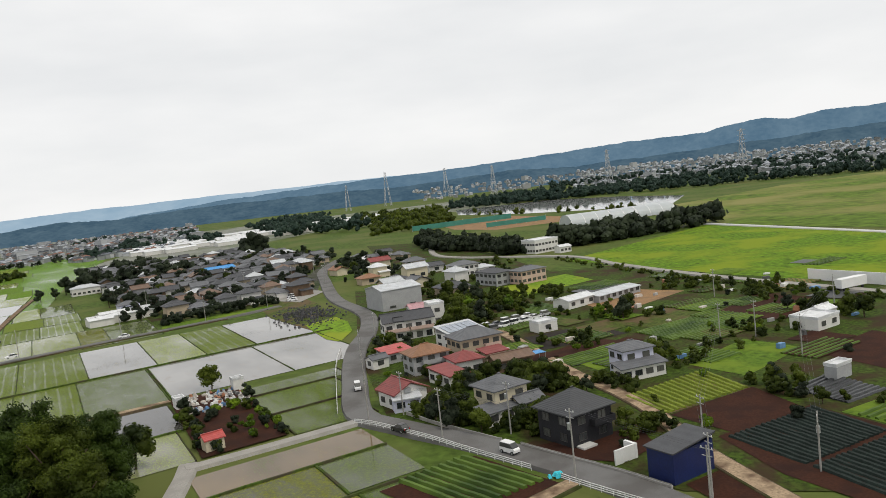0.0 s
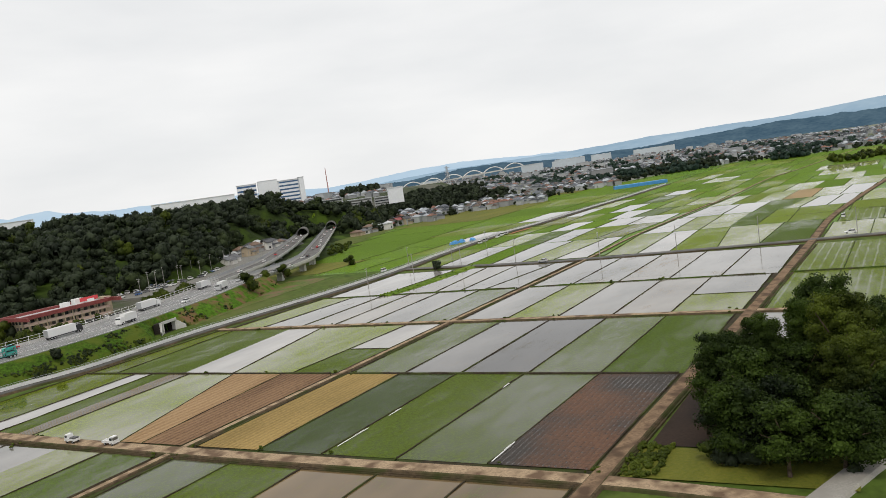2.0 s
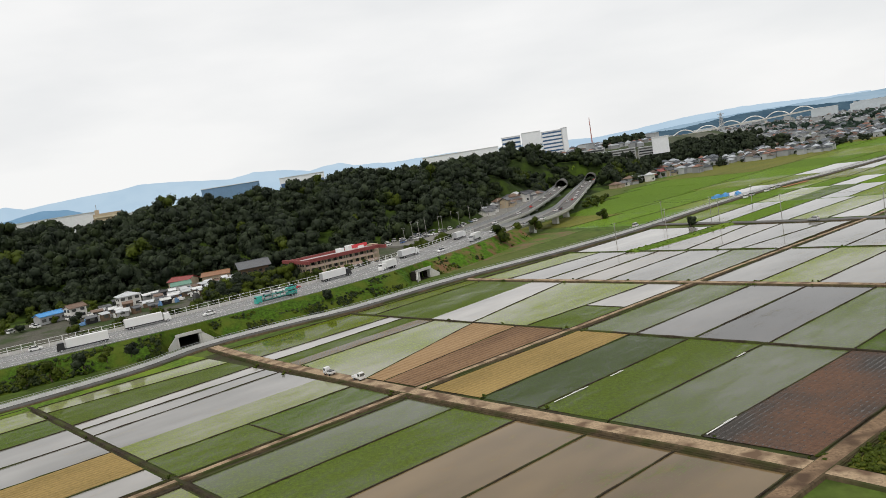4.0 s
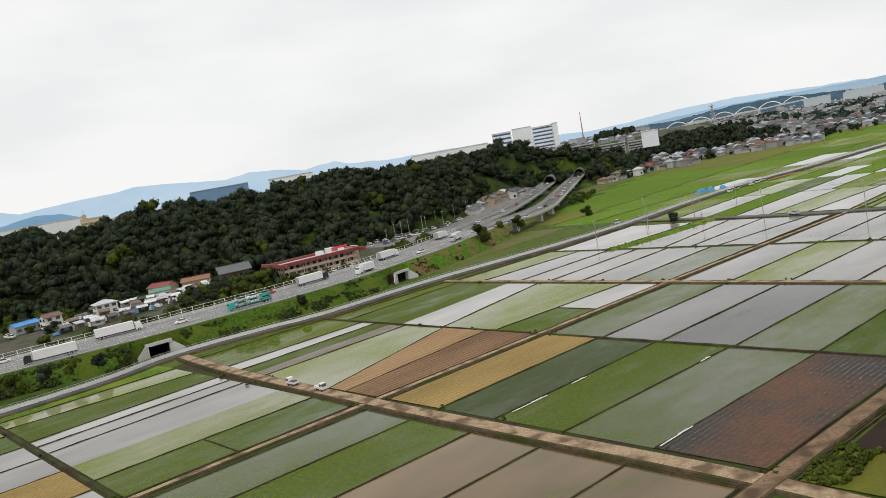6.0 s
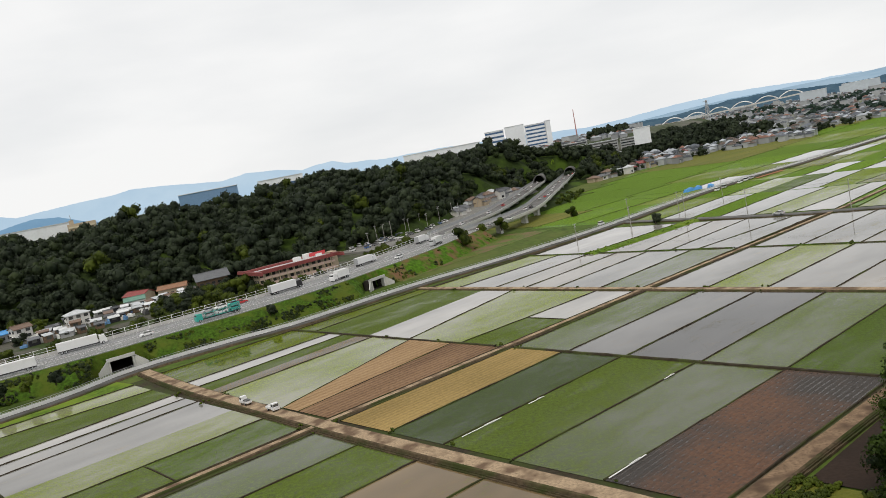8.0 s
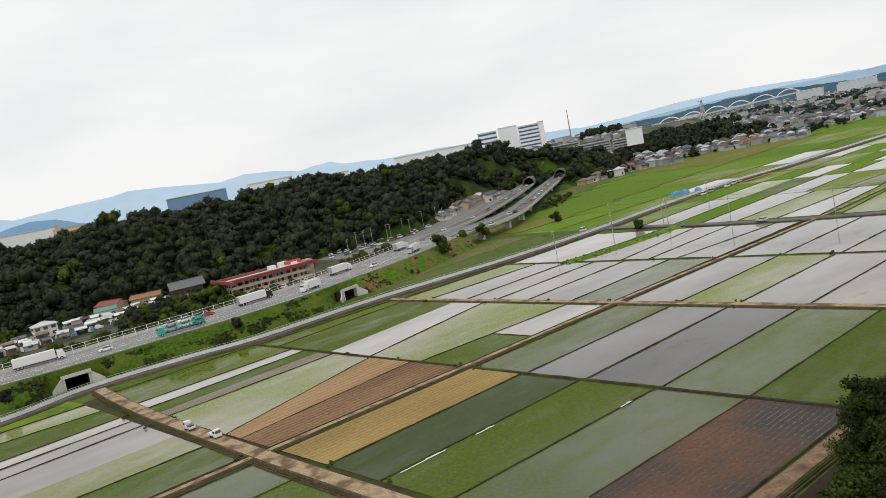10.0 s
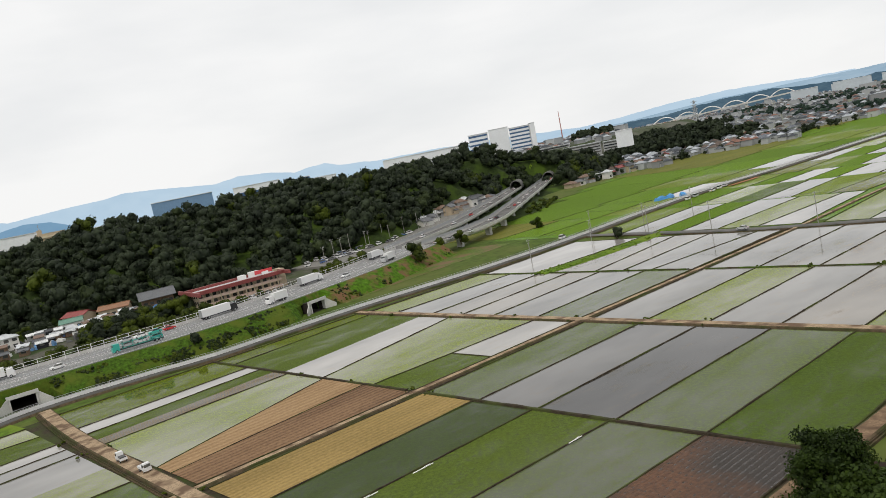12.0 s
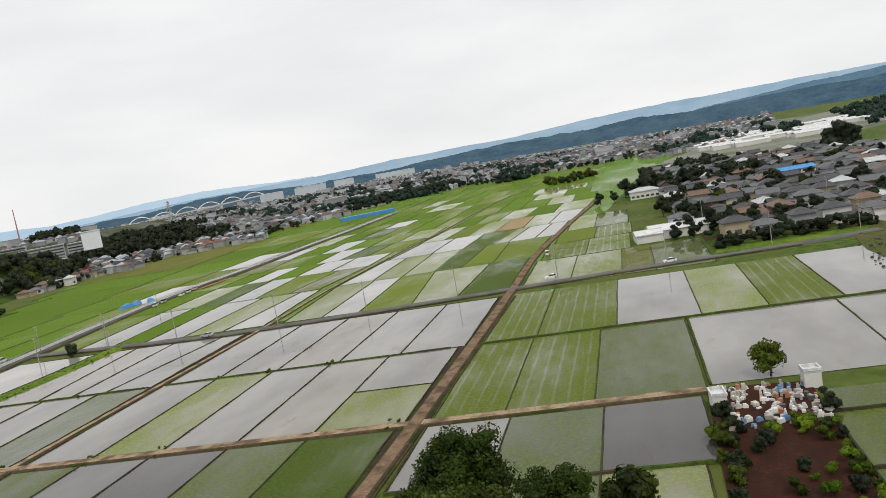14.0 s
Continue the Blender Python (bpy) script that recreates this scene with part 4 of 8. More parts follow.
# forest on the hill
spots, k = {"dark": [], "olive": [], "mid": []}, np.random.RandomState(3)
for gx0 in np.arange(-560, 200, 9.4):
    for gy0 in np.arange(280, 780, 9.4):
        x, y = gx0 + k.uniform(-4.4, 4.4), gy0 + k.uniform(-4.4, 4.4)
        h = hill_height(x, y)
        if h < (2.0 if x < 40 else 0.7) or min(math.hypot(x - p[0], y - p[1]) for p in edge_line[::6]) < 48:
            continue
        near = min((math.hypot(x - p[0], y - p[1]), p[1]) for p in VIADUCT)
        if y < 628 and x > np.interp(y, [424, 466, 558, 628], [28, 47, 75, 94]) - 42 or near[0] < 13 and y < near[1] + 8 or (y < 672 and x > 10 and x > np.interp(y, [420, 470, 560, 628, 668], [12, 32, 60, 80, 90]) and x < np.interp(y, [500, 590, 690], [90, 113, 142])):
            continue
        behind = min((y - q[1]) - 0.3 * (x - q[0]) for q in RIDGE if abs(x - q[0]) < 190) if x > -750 else 0
        if behind > (40 if x < 0 else 75):
            continue
        low = near[0] < 45 and h < 22
        kind = k.choice(["dark", "olive", "mid"], p=[0.4, 0.48, 0.12] if low else [0.77, 0.2, 0.03])
        spots[kind].append((x, y, h - 0.6, k.uniform(0.8, 1.2) if low else k.choice([k.uniform(0.55, 0.85), k.uniform(0.8, 1.15), k.uniform(1.1, 1.5)], p=[0.3, 0.45, 0.25])))
for kind, label in (("dark", "dense dark evergreen forest covering the hill"), ("olive", "olive-green broadleaf trees in the hill forest"), ("mid", "fresh green trees scattered over the hill forest")):
    forest("hill_forest", spots[kind], kind, label, leaves=220, size=0.72, wide=11.5, kinds=9, lobes=7, lobe=1.05)
# ---- houses ----
window_frame = surface("bronze window frame", (0.10, 0.095, 0.09), 0.45, 0.1, 0.5, 5, metal=0.5, relief=0.05)


def window_meshes(w, h):
    key = (round(w, 2), round(h, 2))
    if key not in WINDOWS:
        f, p = Build(), Build()
        t = 0.06
        f.box(0, -0.03, -t, w + 2 * t, 0.12, t)
        f.box(0, -0.03, h, w + 2 * t, 0.12, t)
        for s in (-1, 0, 1):
            f.box(s * (w / 2 + (t / 2 if s else 0)), -0.03, 0, t if s else 0.05, 0.12, h)
        p.box(0, -0.01, 0, w, 0.05, h)
        WINDOWS[key] = (f.mesh("window", window_frame), p.mesh("pane", glass_dark()))
    return WINDOWS[key]


WINDOWS = {}


PLAIN = []


def add_window(parent, x, y, z, yaw, w=1.6, h=1.1):
    f, p = window_meshes(w, h)
    if PLAIN:
        f = whole_window(w, h)
    ob = put("window", f, parent)
    ob.matrix_basis = pose(x, y, z, 0, 0, yaw)
    if not PLAIN:
        put("pane", p, ob)


def whole_window(w, h):
    """Frame and pane in one mesh, for houses further off."""
    if ("whole", w, h) not in WINDOWS:
        b = Build()
        b.box(0, -0.03, -0.09, w + 0.12, 0.1, h + 0.12, 0)
        b.box(0, -0.06, 0, w, 0.1, h, 1)
        WINDOWS[("whole", w, h)] = b.mesh("window", [window_frame, glass_dark()])
    return WINDOWS[("whole", w, h)]


def roof_mesh(kind, w, d, z, rise, eave, thick=0.22):
    """A roof over a w by d plan: hip, gable (ridge along x), shed or flat."""
    b = Build()
    W, D = w / 2 + eave, d / 2 + eave
    if kind == "flat":
        b.box(0, 0, z, w + 0.1, d + 0.1, 0.25)
        for s in (-1, 1):
            b.box(0, s * (d / 2), z + 0.25, w + 0.3, 0.2, 0.45)
            b.box(s * (w / 2), 0, z + 0.25, 0.2, d - 0.2, 0.45)
        return b
    if kind == "shed":
        q = [(-W, -D, z), (W, -D, z), (W, D, z + rise), (-W, D, z + rise)]
        top = [(x, y, zz + thick) for x, y, zz in q]
        b.face(top)
        b.face(list(reversed(q)))
        for i in range(4):
            j = (i + 1) % 4
            b.face([q[i], q[j], top[j], top[i]])
        return b
    r = max(W - D, 0.2) if kind == "hip" else W
    for k in (0, thick):
        e = [(-W, -D, z + k), (W, -D, z + k), (W, D, z + k), (-W, D, z + k)]
        a, c = (-r, 0, z + rise + k), (r, 0, z + rise + k)
        for q in ([e[0], e[1], c, a], [e[2], e[3], a, c]):
            b.face(q if k else list(reversed(q)))
        if kind == "hip":
            b.face([e[1], e[2], c])
            b.face([e[3], e[0], a])
    e0 = [(-W, -D), (W, -D), (W, D), (-W, D)]
    for i in range(4):
        (x0, y0), (x1, y1) = e0[i], e0[(i + 1) % 4]
        if kind == "hip" or i in (0, 2):
            b.face([(x0, y0, z), (x1, y1, z), (x1, y1, z + thick), (x0, y0, z + thick)])
        else:
            b.face([(x0, y0, z), (x0, 0, z + rise), (x0, 0, z + rise + thick), (x0, y0, z + thick)])
            b.face([(x0, 0, z + rise), (x1, y1, z), (x1, y1, z + thick), (x0, 0, z + rise + thick)])
    b.box(0, 0, z + rise + thick - 0.05, 2 * r, 0.32, 0.22)
    return b


TILE = {
    "grey": roofing("grey roof tiles", (0.12, 0.125, 0.135)),
    "dark": roofing("dark roof tiles", (0.055, 0.057, 0.064)),
    "black": roofing("black metal roof", (0.035, 0.037, 0.042), 0.4),
    "brown": roofing("brown roof tiles", (0.17, 0.105, 0.07)),
    "orange": roofing("orange-brown roof tiles", (0.26, 0.125, 0.06)),
    "red": roofing("dark red roof tiles", (0.24, 0.045, 0.04)),
    "bright_red": roofing("bright red metal roof", (0.45, 0.07, 0.06), 0.45),
    "pink": roofing("faded pink roof", (0.48, 0.27, 0.29)),
    "pale": roofing("pale grey sheet roof", (0.52, 0.54, 0.56), 0.45),
    "blue": roofing("bright blue sheet roof", (0.06, 0.28, 0.62), 0.5),
    "green": roofing("green roof", (0.12, 0.25, 0.19), 0.5),
    "white": roofing("white sheet roof", (0.72, 0.73, 0.74), 0.45),
}
WALL = {
    "white": surface("white render", (0.66, 0.65, 0.62), 0.85, 0.08, 0.4, 3),
    "cream": surface("cream render", (0.60, 0.54, 0.40), 0.85, 0.08, 0.4, 3),
    "grey": surface("grey cladding", (0.36, 0.365, 0.37), 0.8, 0.1, 0.4, 3),
    "dark": surface("charcoal cladding", (0.028, 0.028, 0.032), 0.65, 0.2, 0.4, 3),
    "navy": surface("deep blue sheet", (0.006, 0.015, 0.085), 0.5, 0.2, 0.4, 3),
    "pink": surface("pinkish render", (0.55, 0.40, 0.34), 0.85, 0.08, 0.4, 3),
    "brown": surface("brown boards", (0.16, 0.11, 0.075), 0.85, 0.2, 0.4, 3),
    "blue_white": surface("pale lilac render", (0.52, 0.53, 0.64), 0.8, 0.06, 0.4, 3),
    "tan": surface("tan render", (0.45, 0.37, 0.27), 0.85, 0.1, 0.4, 3),
}


def block(e, x, y, w, d, h, wall, roof, kind, rise, eave=0.6, z=0.0, storeys=2, sides="snew", gaps=2.6, win=(1.6, 1.1)):
    """One volume of a house: its walls, windows and roof, under the house e."""
    b = Build()
    b.box(0, 0, -0.2, w, d, h + 0.2)
    if kind == "gable":
        for s in (-1, 1):
            b.face([(s * w / 2, -d / 2, h), (s * w / 2, d / 2, h), (s * w / 2, 0, h + rise * (d / (d + 2 * eave)))])
    if kind == "shed":
        b.box(0, d / 2 - 0.1, h, w, 0.2, rise * 0.9)
    ob = b.make("wall", WALL[wall], e)
    ob.matrix_basis = pose(x, y, z)
    r = roof_mesh(kind, w, d, h, rise, eave).make("roof", TILE[roof], e)
    r.matrix_basis = pose(x, y, z)
    step = h / storeys
    for s in range(storeys):
        zz = z + s * step + 0.95 if win[1] < 1.6 else z + s * step + 0.3
        for key, ln, yaw, ox, oy in (("s", w, 0, 0, -d / 2), ("n", w, 180, 0, d / 2), ("e", d, 90, w / 2, 0), ("w", d, -90, -w / 2, 0)):
            if key not in sides:
                continue
            n = max(1, int(ln / gaps))
            for i in range(n):
                o = (i + 0.5) / n * ln - ln / 2
                if key in "sn":
                    add_window(e, x + o, y + oy, zz, yaw, *win)
                else:
                    add_window(e, x + ox, y + o, zz, yaw, *win)
    return ob


def house(x, y, yaw, label, z=0.0, name="house", category="house", group=""):
    return thing(name, pose(x, y, z, 0, 0, yaw), label, category, group)


YAW = -48.0


def balcony(e, x, y, z, w, d=1.1, mat="pink"):
    b = Build()
    b.box(0, 0, 0, w, d, 0.15)
    b.box(0, -d / 2, 0.15, w, 0.1, 0.95)
    for s in (-1, 1):
        b.box(s * w / 2, 0, 0.15, 0.1, d, 0.95)
    ob = b.make("balcony", WALL[mat], e)
    ob.matrix_basis = pose(x, y, z)


def slab(e, name, x, y, z, w, d, h, mat, yaw=0.0, label=""):
    b = Build()
    b.box(0, 0, 0, w, d, h)
    ob = b.make(name, mat, e, label)
    ob.matrix_basis = pose(x, y, z, 0, 0, yaw)
    return ob


# charcoal house
h = house(108, 10.3, YAW, "two-storey house with charcoal walls and dark hip roof")
block(h, 0, 0, 9.0, 8.4, 5.4, "dark", "black", "hip", 3.0, 0.7, 0, 2, "sw", 4.2, (1.6, 1.2))
balcony(h, 1.8, -4.9, 3.0, 4.6, 1.2, "dark")
slab(h, "porch", -2.4, -5.2, 0.1, 3.0, 1.8, 0.3, pale_concrete)
# deep blue shed
h = house(90.3, -4.6, YAW - 90, "deep blue metal shed with grey sloping roof", name="shed", category="shed")
block(h, 0, 0, 4.8, 8.4, 4.5, "navy", "dark", "shed", 0.9, 0.35, 0, 1, "", 3.4, (1.1, 0.8))
# lilac house
h = house(146.6, -2.4, YAW - 14, "pale lilac two-storey house with grey roofs")
block(h, 0, 0.6, 7.4, 6.0, 5.5, "blue_white", "grey", "hip", 1.3, 0.5)
block(h, -1.0, -4.0, 10.5, 3.4, 2.7, "white", "grey", "shed", 0.8, 0.5, 0, 1, "sw")
# cream house
h = house(123.3, 24.5, YAW, "cream two-storey house with grey hip roof")
block(h, 0.4, 0.2, 7.6, 7.0, 5.6, "cream", "grey", "hip", 1.9, 0.7)
block(h, 3.2, -4.2, 5.4, 3.2, 2.6, "cream", "grey", "gable", 1.2, 0.5, 0, 1, "s")
block(h, -3.6, -3.8, 7.0, 3.0, 2.5, "white", "grey", "shed", 0.8, 0.5, 0, 1, "sw")
# white house with red gable
h = house(134, 46.2, YAW + 90, "white house with a dark red gable roof")
block(h, 0, 0, 7.4, 7.6, 3.2, "white", "red", "gable", 2.0, 0.6, 0, 1, "ne")
h = house(129.8, 44.6, YAW - 20, "small lean-to with pale sheet roof and blue wall", name="shed", category="shed")
block(h, 0, 0, 5.6, 3.6, 2.5, "blue_white", "pale", "shed", 0.7, 0.3, 0, 1, "s")
slab(h, "roof_tank", 0.6, 0.6, 3.4, 1.4, 1.0, 0.8, steel)
# orange roof house with red annexe
h = house(161.5, 46.3, YAW - 8, "grey two-storey house with an orange-brown hip roof")
block(h, 0, 0, 9.4, 7.2, 4.6, "grey", "orange", "hip", 1.9, 0.6)
balcony(h, 0.5, -4.1, 2.4, 6.0, 1.0, "grey")
h = house(174.5, 57.4, YAW, "low outbuilding with bright red metal roof", name="outbuilding", category="outbuilding")
block(h, 0, 0, 7.6, 5.6, 2.6, "grey", "bright_red", "shed", 0.9, 0.4, 0, 1, "sw")
h = house(168, 60.5, YAW, "small grey-roofed store by the road", name="outbuilding", category="outbuilding")
block(h, 0, 0, 4.6, 4.0, 2.4, "white", "grey", "gable", 0.8, 0.3, 0, 1, "sw")
# dark red roofs
h = house(157.4, 36.2, YAW - 12, "white house with dark red hip roof")
block(h, 0, 0, 6.6, 7.2, 3.4, "white", "red", "hip", 1.6, 0.6, 0, 1)
h = house(148.0, 38.6, YAW, "low white annexe with dark red sheet roof", name="outbuilding", category="outbuilding")
block(h, 0, 0, 5.0, 9.0, 2.6, "white", "red", "shed", 0.8, 0.4, 0, 1)
h = house(164.8, 30.0, YAW - 5, "low red-roofed porch wing between houses", name="outbuilding", category="outbuilding")
block(h, 0, 0, 6.0, 4.0, 2.8, "tan", "red", "shed", 0.7, 0.4, 0, 1, "s")
# big grey hip roof
h = house(172.5, 35.6, YAW - 8, "large two-storey house with grey hip roof and balcony")
block(h, 0, 0, 11.5, 8.2, 5.6, "tan", "grey", "hip", 2.1, 0.6)
balcony(h, 3.0, -4.7, 2.8, 4.5, 1.0, "pink")
h = house(184.8, 41.0, YAW, "house whose pale roof carries rows of solar panels")
block(h, 0, 0, 11.0, 7.6, 4.6, "white", "pale", "shed", 1.6, 0.4, 0, 2, "sw")
for i in range(6):
    s = slab(h, "solar_panel", -4.2 + i * 1.7, 0, 5.75, 1.5, 5.4, 0.06, roofing("solar glass", (0.32, 0.36, 0.42), 0.15))
    s.matrix_basis = pose(-4.2 + i * 1.7, 0, 5.72, 10.6, 0, 0)
h = house(157.5, 25.2, YAW - 10, "long low house with weathered brown tiled roof")
block(h, 0, 0, 9.6, 4.6, 2.6, "brown", "brown", "gable", 1.3, 0.5, 0, 1, "s")
h = house(161.5, 19.6, YAW - 10, "carport with a light blue sheet roof", name="carport", category="carport")
slab(h, "roof", 0, 0, 2.4, 4.6, 3.4, 0.1, TILE["blue"])
for sx in (-2.1, 2.1):
    for sy in (-1.5, 1.5):
        slab(h, "post", sx, sy, -0.1, 0.1, 0.1, 2.5, steel)
# apartment house
h = house(204.5, 60.3, YAW - 18, "two-storey apartment house with pinkish balconies")
block(h, 0, 0, 15.0, 7.6, 5.6, "white", "dark", "gable", 2.2, 0.6, 0, 2, "sw", 2.6, (1.7, 1.6))
for bx in (-3.8, 3.8):
    balcony(h, bx, -4.4, 2.7, 7.0, 1.3, "pink")
block(h, -3.0, -3.0, 2.6, 2.4, 5.8, "white", "dark", "gable", 1.0, 0.3, 0, 2, "s")
h = house(233, 61, YAW - 16, "white building with a faded pink sheet roof")
block(h, 0, 0, 9.5, 7.5, 4.2, "white", "pink", "gable", 1.4, 0.4, 0, 2, "sw")
h = house(224, 55, YAW - 16, "tall white narrow house with balconies")
block(h, 0, 0, 5.0, 6.5, 6.6, "white", "white", "flat", 0.4, 0.2, 0, 2, "sw")
h = house(265.5, 78.5, YAW - 4, "grey box-shaped warehouse with a low sheet roof", name="warehouse", category="warehouse")
block(h, 0, 0, 16.5, 15.5, 7.6, "grey", "pale", "gable", 1.5, 0.3, 0, 1, "s", 7, (2.4, 0.7))
h = house(198.3, 18.8, YAW - 8, "small white flat-roofed store hut", name="hut", category="hut")
block(h, 0, 0, 6.2, 5.2, 2.7, "white", "white", "flat", 0.3, 0.1, 0, 1, "s", 4)
h = house(178, -48.5, YAW, "low white nursery building with flat roof")
block(h, 0, 0, 9.0, 7.5, 2.7, "white", "white", "flat", 0.3, 0.2, 0, 1, "s", 4)
block(h, 8.0, 3.0, 6.0, 4.5, 2.6, "white", "white", "gable", 1.0, 0.2, 0, 1, "", 3)
h = house(133.4, -39.6, YAW, "pale grey steel storage container", name="container", category="container")
block(h, 0, 0, 5.0, 2.5, 2.5, "grey", "white", "flat", 0.1, 0.02, 0, 1, "", 9)
h = house(235.0, 9.8, YAW + 6, "white farm shed with a low gable roof", name="shed", category="shed")
block(h, 0, 0, 13.0, 7.0, 2.6, "white", "white", "gable", 0.9, 0.3, 0, 1, "s", 4)
h = house(245, -4, YAW + 6, "long low grey farm shed", name="shed", category="shed")
block(h, 0, 0, 22.0, 4.6, 2.2, "grey", "pale", "shed", 0.6, 0.3, 0, 1, "s", 3)
h = house(303.5, 43.0, YAW + 90, "grey two-storey house with dark roof")
block(h, 0, 0, 15, 9, 5.4, "grey", "dark", "hip", 1.4, 0.4)
h = house(300.5, 28.5, YAW, "pinkish two-storey house with grey roof")
block(h, 0, 0, 13, 8, 5.4, "pink", "grey", "hip", 1.4, 0.5)
h = house(341, 62, YAW - 6, "white two-storey house with wings")
block(h, 0, 0, 13, 9, 5.6, "white", "grey", "hip", 1.8, 0.5)
block(h, 10, -2, 9, 7, 3.0, "white", "pale", "hip", 1.4, 0.4, 0, 1)
h = house(420, 28, YAW, "white two-storey office building with flat roof")
block(h, 0, 0, 17, 12, 7.0, "white", "white", "flat", 0.4, 0.2, 0, 2, "sw", 2.2)
h = house(407, 15, YAW, "small white shed by the bank road", name="shed", category="shed")
block(h, 0, 0, 8, 5, 3, "white", "white", "gable", 1, 0.3, 0, 1, "s")
h = house(296, 212, YAW + 3, "low white workshop with white sheet roof")
block(h, 0, 0, 22, 14, 3.2, "white", "white", "gable", 1.4, 0.4, 0, 1, "", 3)
block(h, -12, -5, 10, 10, 2.8, "white", "white", "gable", 1.2, 0.4, 0, 1, "", 3)
block(h, 4, 10, 9, 7, 5.4, "blue_white", "grey", "hip", 1.6, 0.4, 0, 2, "s")
h = house(424, 320, YAW, "white house with white walls among trees")
block(h, 0, 0, 17, 9, 4.4, "white", "pale", "hip", 1.8, 0.5, 0, 1)
h = house(459, 245, YAW + 8, "long building with a bright blue sheet roof")
block(h, 0, 0, 21, 9, 5.0, "white", "blue", "gable", 1.6, 0.4, 0, 2, "s")
h = house(224.5, -72.5, -58, "white box trailer parked by the bank", name="trailer", category="trailer")
slab(h, "box", 0, 0, 0.9, 10.5, 2.5, 2.7, white_paint)
for sx in (-4, -2.8, 3.4):
    for sy in (-1, 1):
        b = Build()
        b.tube((sx, sy * 0.9, 0.5), (sx, sy * 1.2, 0.5), 0.5, 0.5, 12)
        b.make("wheel", rubber_tunnel_dark, h)
h = house(236, -76, -144, "long pale wall beside the bank road", name="boundary_wall", category="wall")
slab(h, "panel", 0, 0, 0, 30, 0.4, 3.6, white_paint)

# ---- the dense village: grey tiled roofs ----
PLAIN.append(True)
r = random.Random(21)
ROOFS = ["grey", "grey", "dark", "dark", "grey", "dark", "brown", "grey", "dark", "pale", "dark", "grey"]
NAMES = {"grey": "grey-tiled", "dark": "dark-tiled", "brown": "brown-tiled", "pale": "pale sheet", "red": "dark red", "orange": "orange", "white": "white sheet"}
WALLN = {"white": "white", "cream": "cream", "grey": "grey", "tan": "tan", "brown": "brown board", "pink": "pinkish"}


def village_house(x, y, yaw, roof, wall, w, d, two, kind, z=0.0):
    e = house(x, y, yaw, f"{'two-storey' if two else 'low'} {WALLN[wall]} house with {NAMES[roof]} {kind} roof", z, group="village houses")
    hh = 5.2 if two else 3.0
    block(e, 0, 0, w, d, hh, wall, roof, kind, 2.0 if two else 1.8, 0.8, 0, 1, "s", 5.0, (2.4, 1.5))
    if r.random() < 0.42:
        block(e, w * 0.2, -d * 0.62, w * 0.7, d * 0.4, 2.5, wall, roof, "shed", 0.8, 0.5, 0, 1, "", 5)
    return e


def near_line(x, y, line, far):
    return any(math.hypot(x - p[0], y - p[1]) < far for p in line)


for iu in range(30):
    for iv in range(14):
        u, v = 156 + iu * 12.6 + r.uniform(-3.5, 3.5), 150 + iv * 11.2 + r.uniform(-2.5, 2.5)
        x, y = G(u, v)
        if v > min(212 + (u - 122) * 0.43, 292) or near_line(x, y, road_line, 11) or math.hypot(x - 296, y - 212) < 26 or math.hypot(x - 459, y - 245) < 19 or (u < 200 and v < 160):
            continue
        if r.random() < 0.1:
            continue
        village_house(x, y, YAW + r.choice([0, 0, 90, 4, -6]), r.choice(ROOFS), r.choice(["white", "tan", "grey", "brown", "brown", "grey"]), r.uniform(7.5, 11.5), r.uniform(6, 8), r.random() < 0.55, r.choice(["hip", "hip", "gable"]))
for x, y, roof in ((345, 110, "orange"), (372, 112, "white"), (385, 95, "grey"), (330, 92, "dark"), (352, 88, "pale"), (318, 80, "grey"), (405, 120, "red"), (430, 128, "grey"), (398, 142, "orange"), (446, 138, "white"), (470, 150, "grey"), (372, 82, "dark"), (300, 88, "pale"), (288, 60, "dark"), (320, 62, "pale"), (460, 120, "grey"), (490, 138, "dark")):
    village_house(x, y, YAW + r.choice([0, 90, -5]), roof, r.choice(["white", "tan", "cream"]), r.uniform(8, 12), r.uniform(6.5, 8), r.random() < 0.6, r.choice(["hip", "gable"]))
# ---- gardens and farm plots by the village ----
def plot(corners, mat, label, z=0.05, name="farm_plot"):
    return flat(name, corners, z, mat, label, "field")


def ridges(name, a, b, c, d, n, mat, label, wide=0.42, high=0.3, base=None):
    """A planted plot: n low ridges between the sides a-b and d-c, on a bed."""
    e = Build()
    A, B, C, D = (Vector((*p, 0.08)) for p in (a, b, c, d))
    rr = random.Random(n)
    for i in range(n):
        t = (i + 0.5) / n
        p, q = A + (D - A) * t, B + (C - B) * t
        m = max(3, int((q - p).length / 1.2))
        line = [tuple(p + (q - p) * (k / m) + Vector((rr.uniform(-0.07, 0.07), rr.uniform(-0.07, 0.07), rr.uniform(-0.06, 0.06)))) for k in range(m + 1)]
        e.profile(line, [(-wide, -0.05), (-wide * 0.55, high), (wide * 0.55, high), (wide, -0.05)])
    return tagged(e.make(name, mat), label, "crop", "", "stuff")


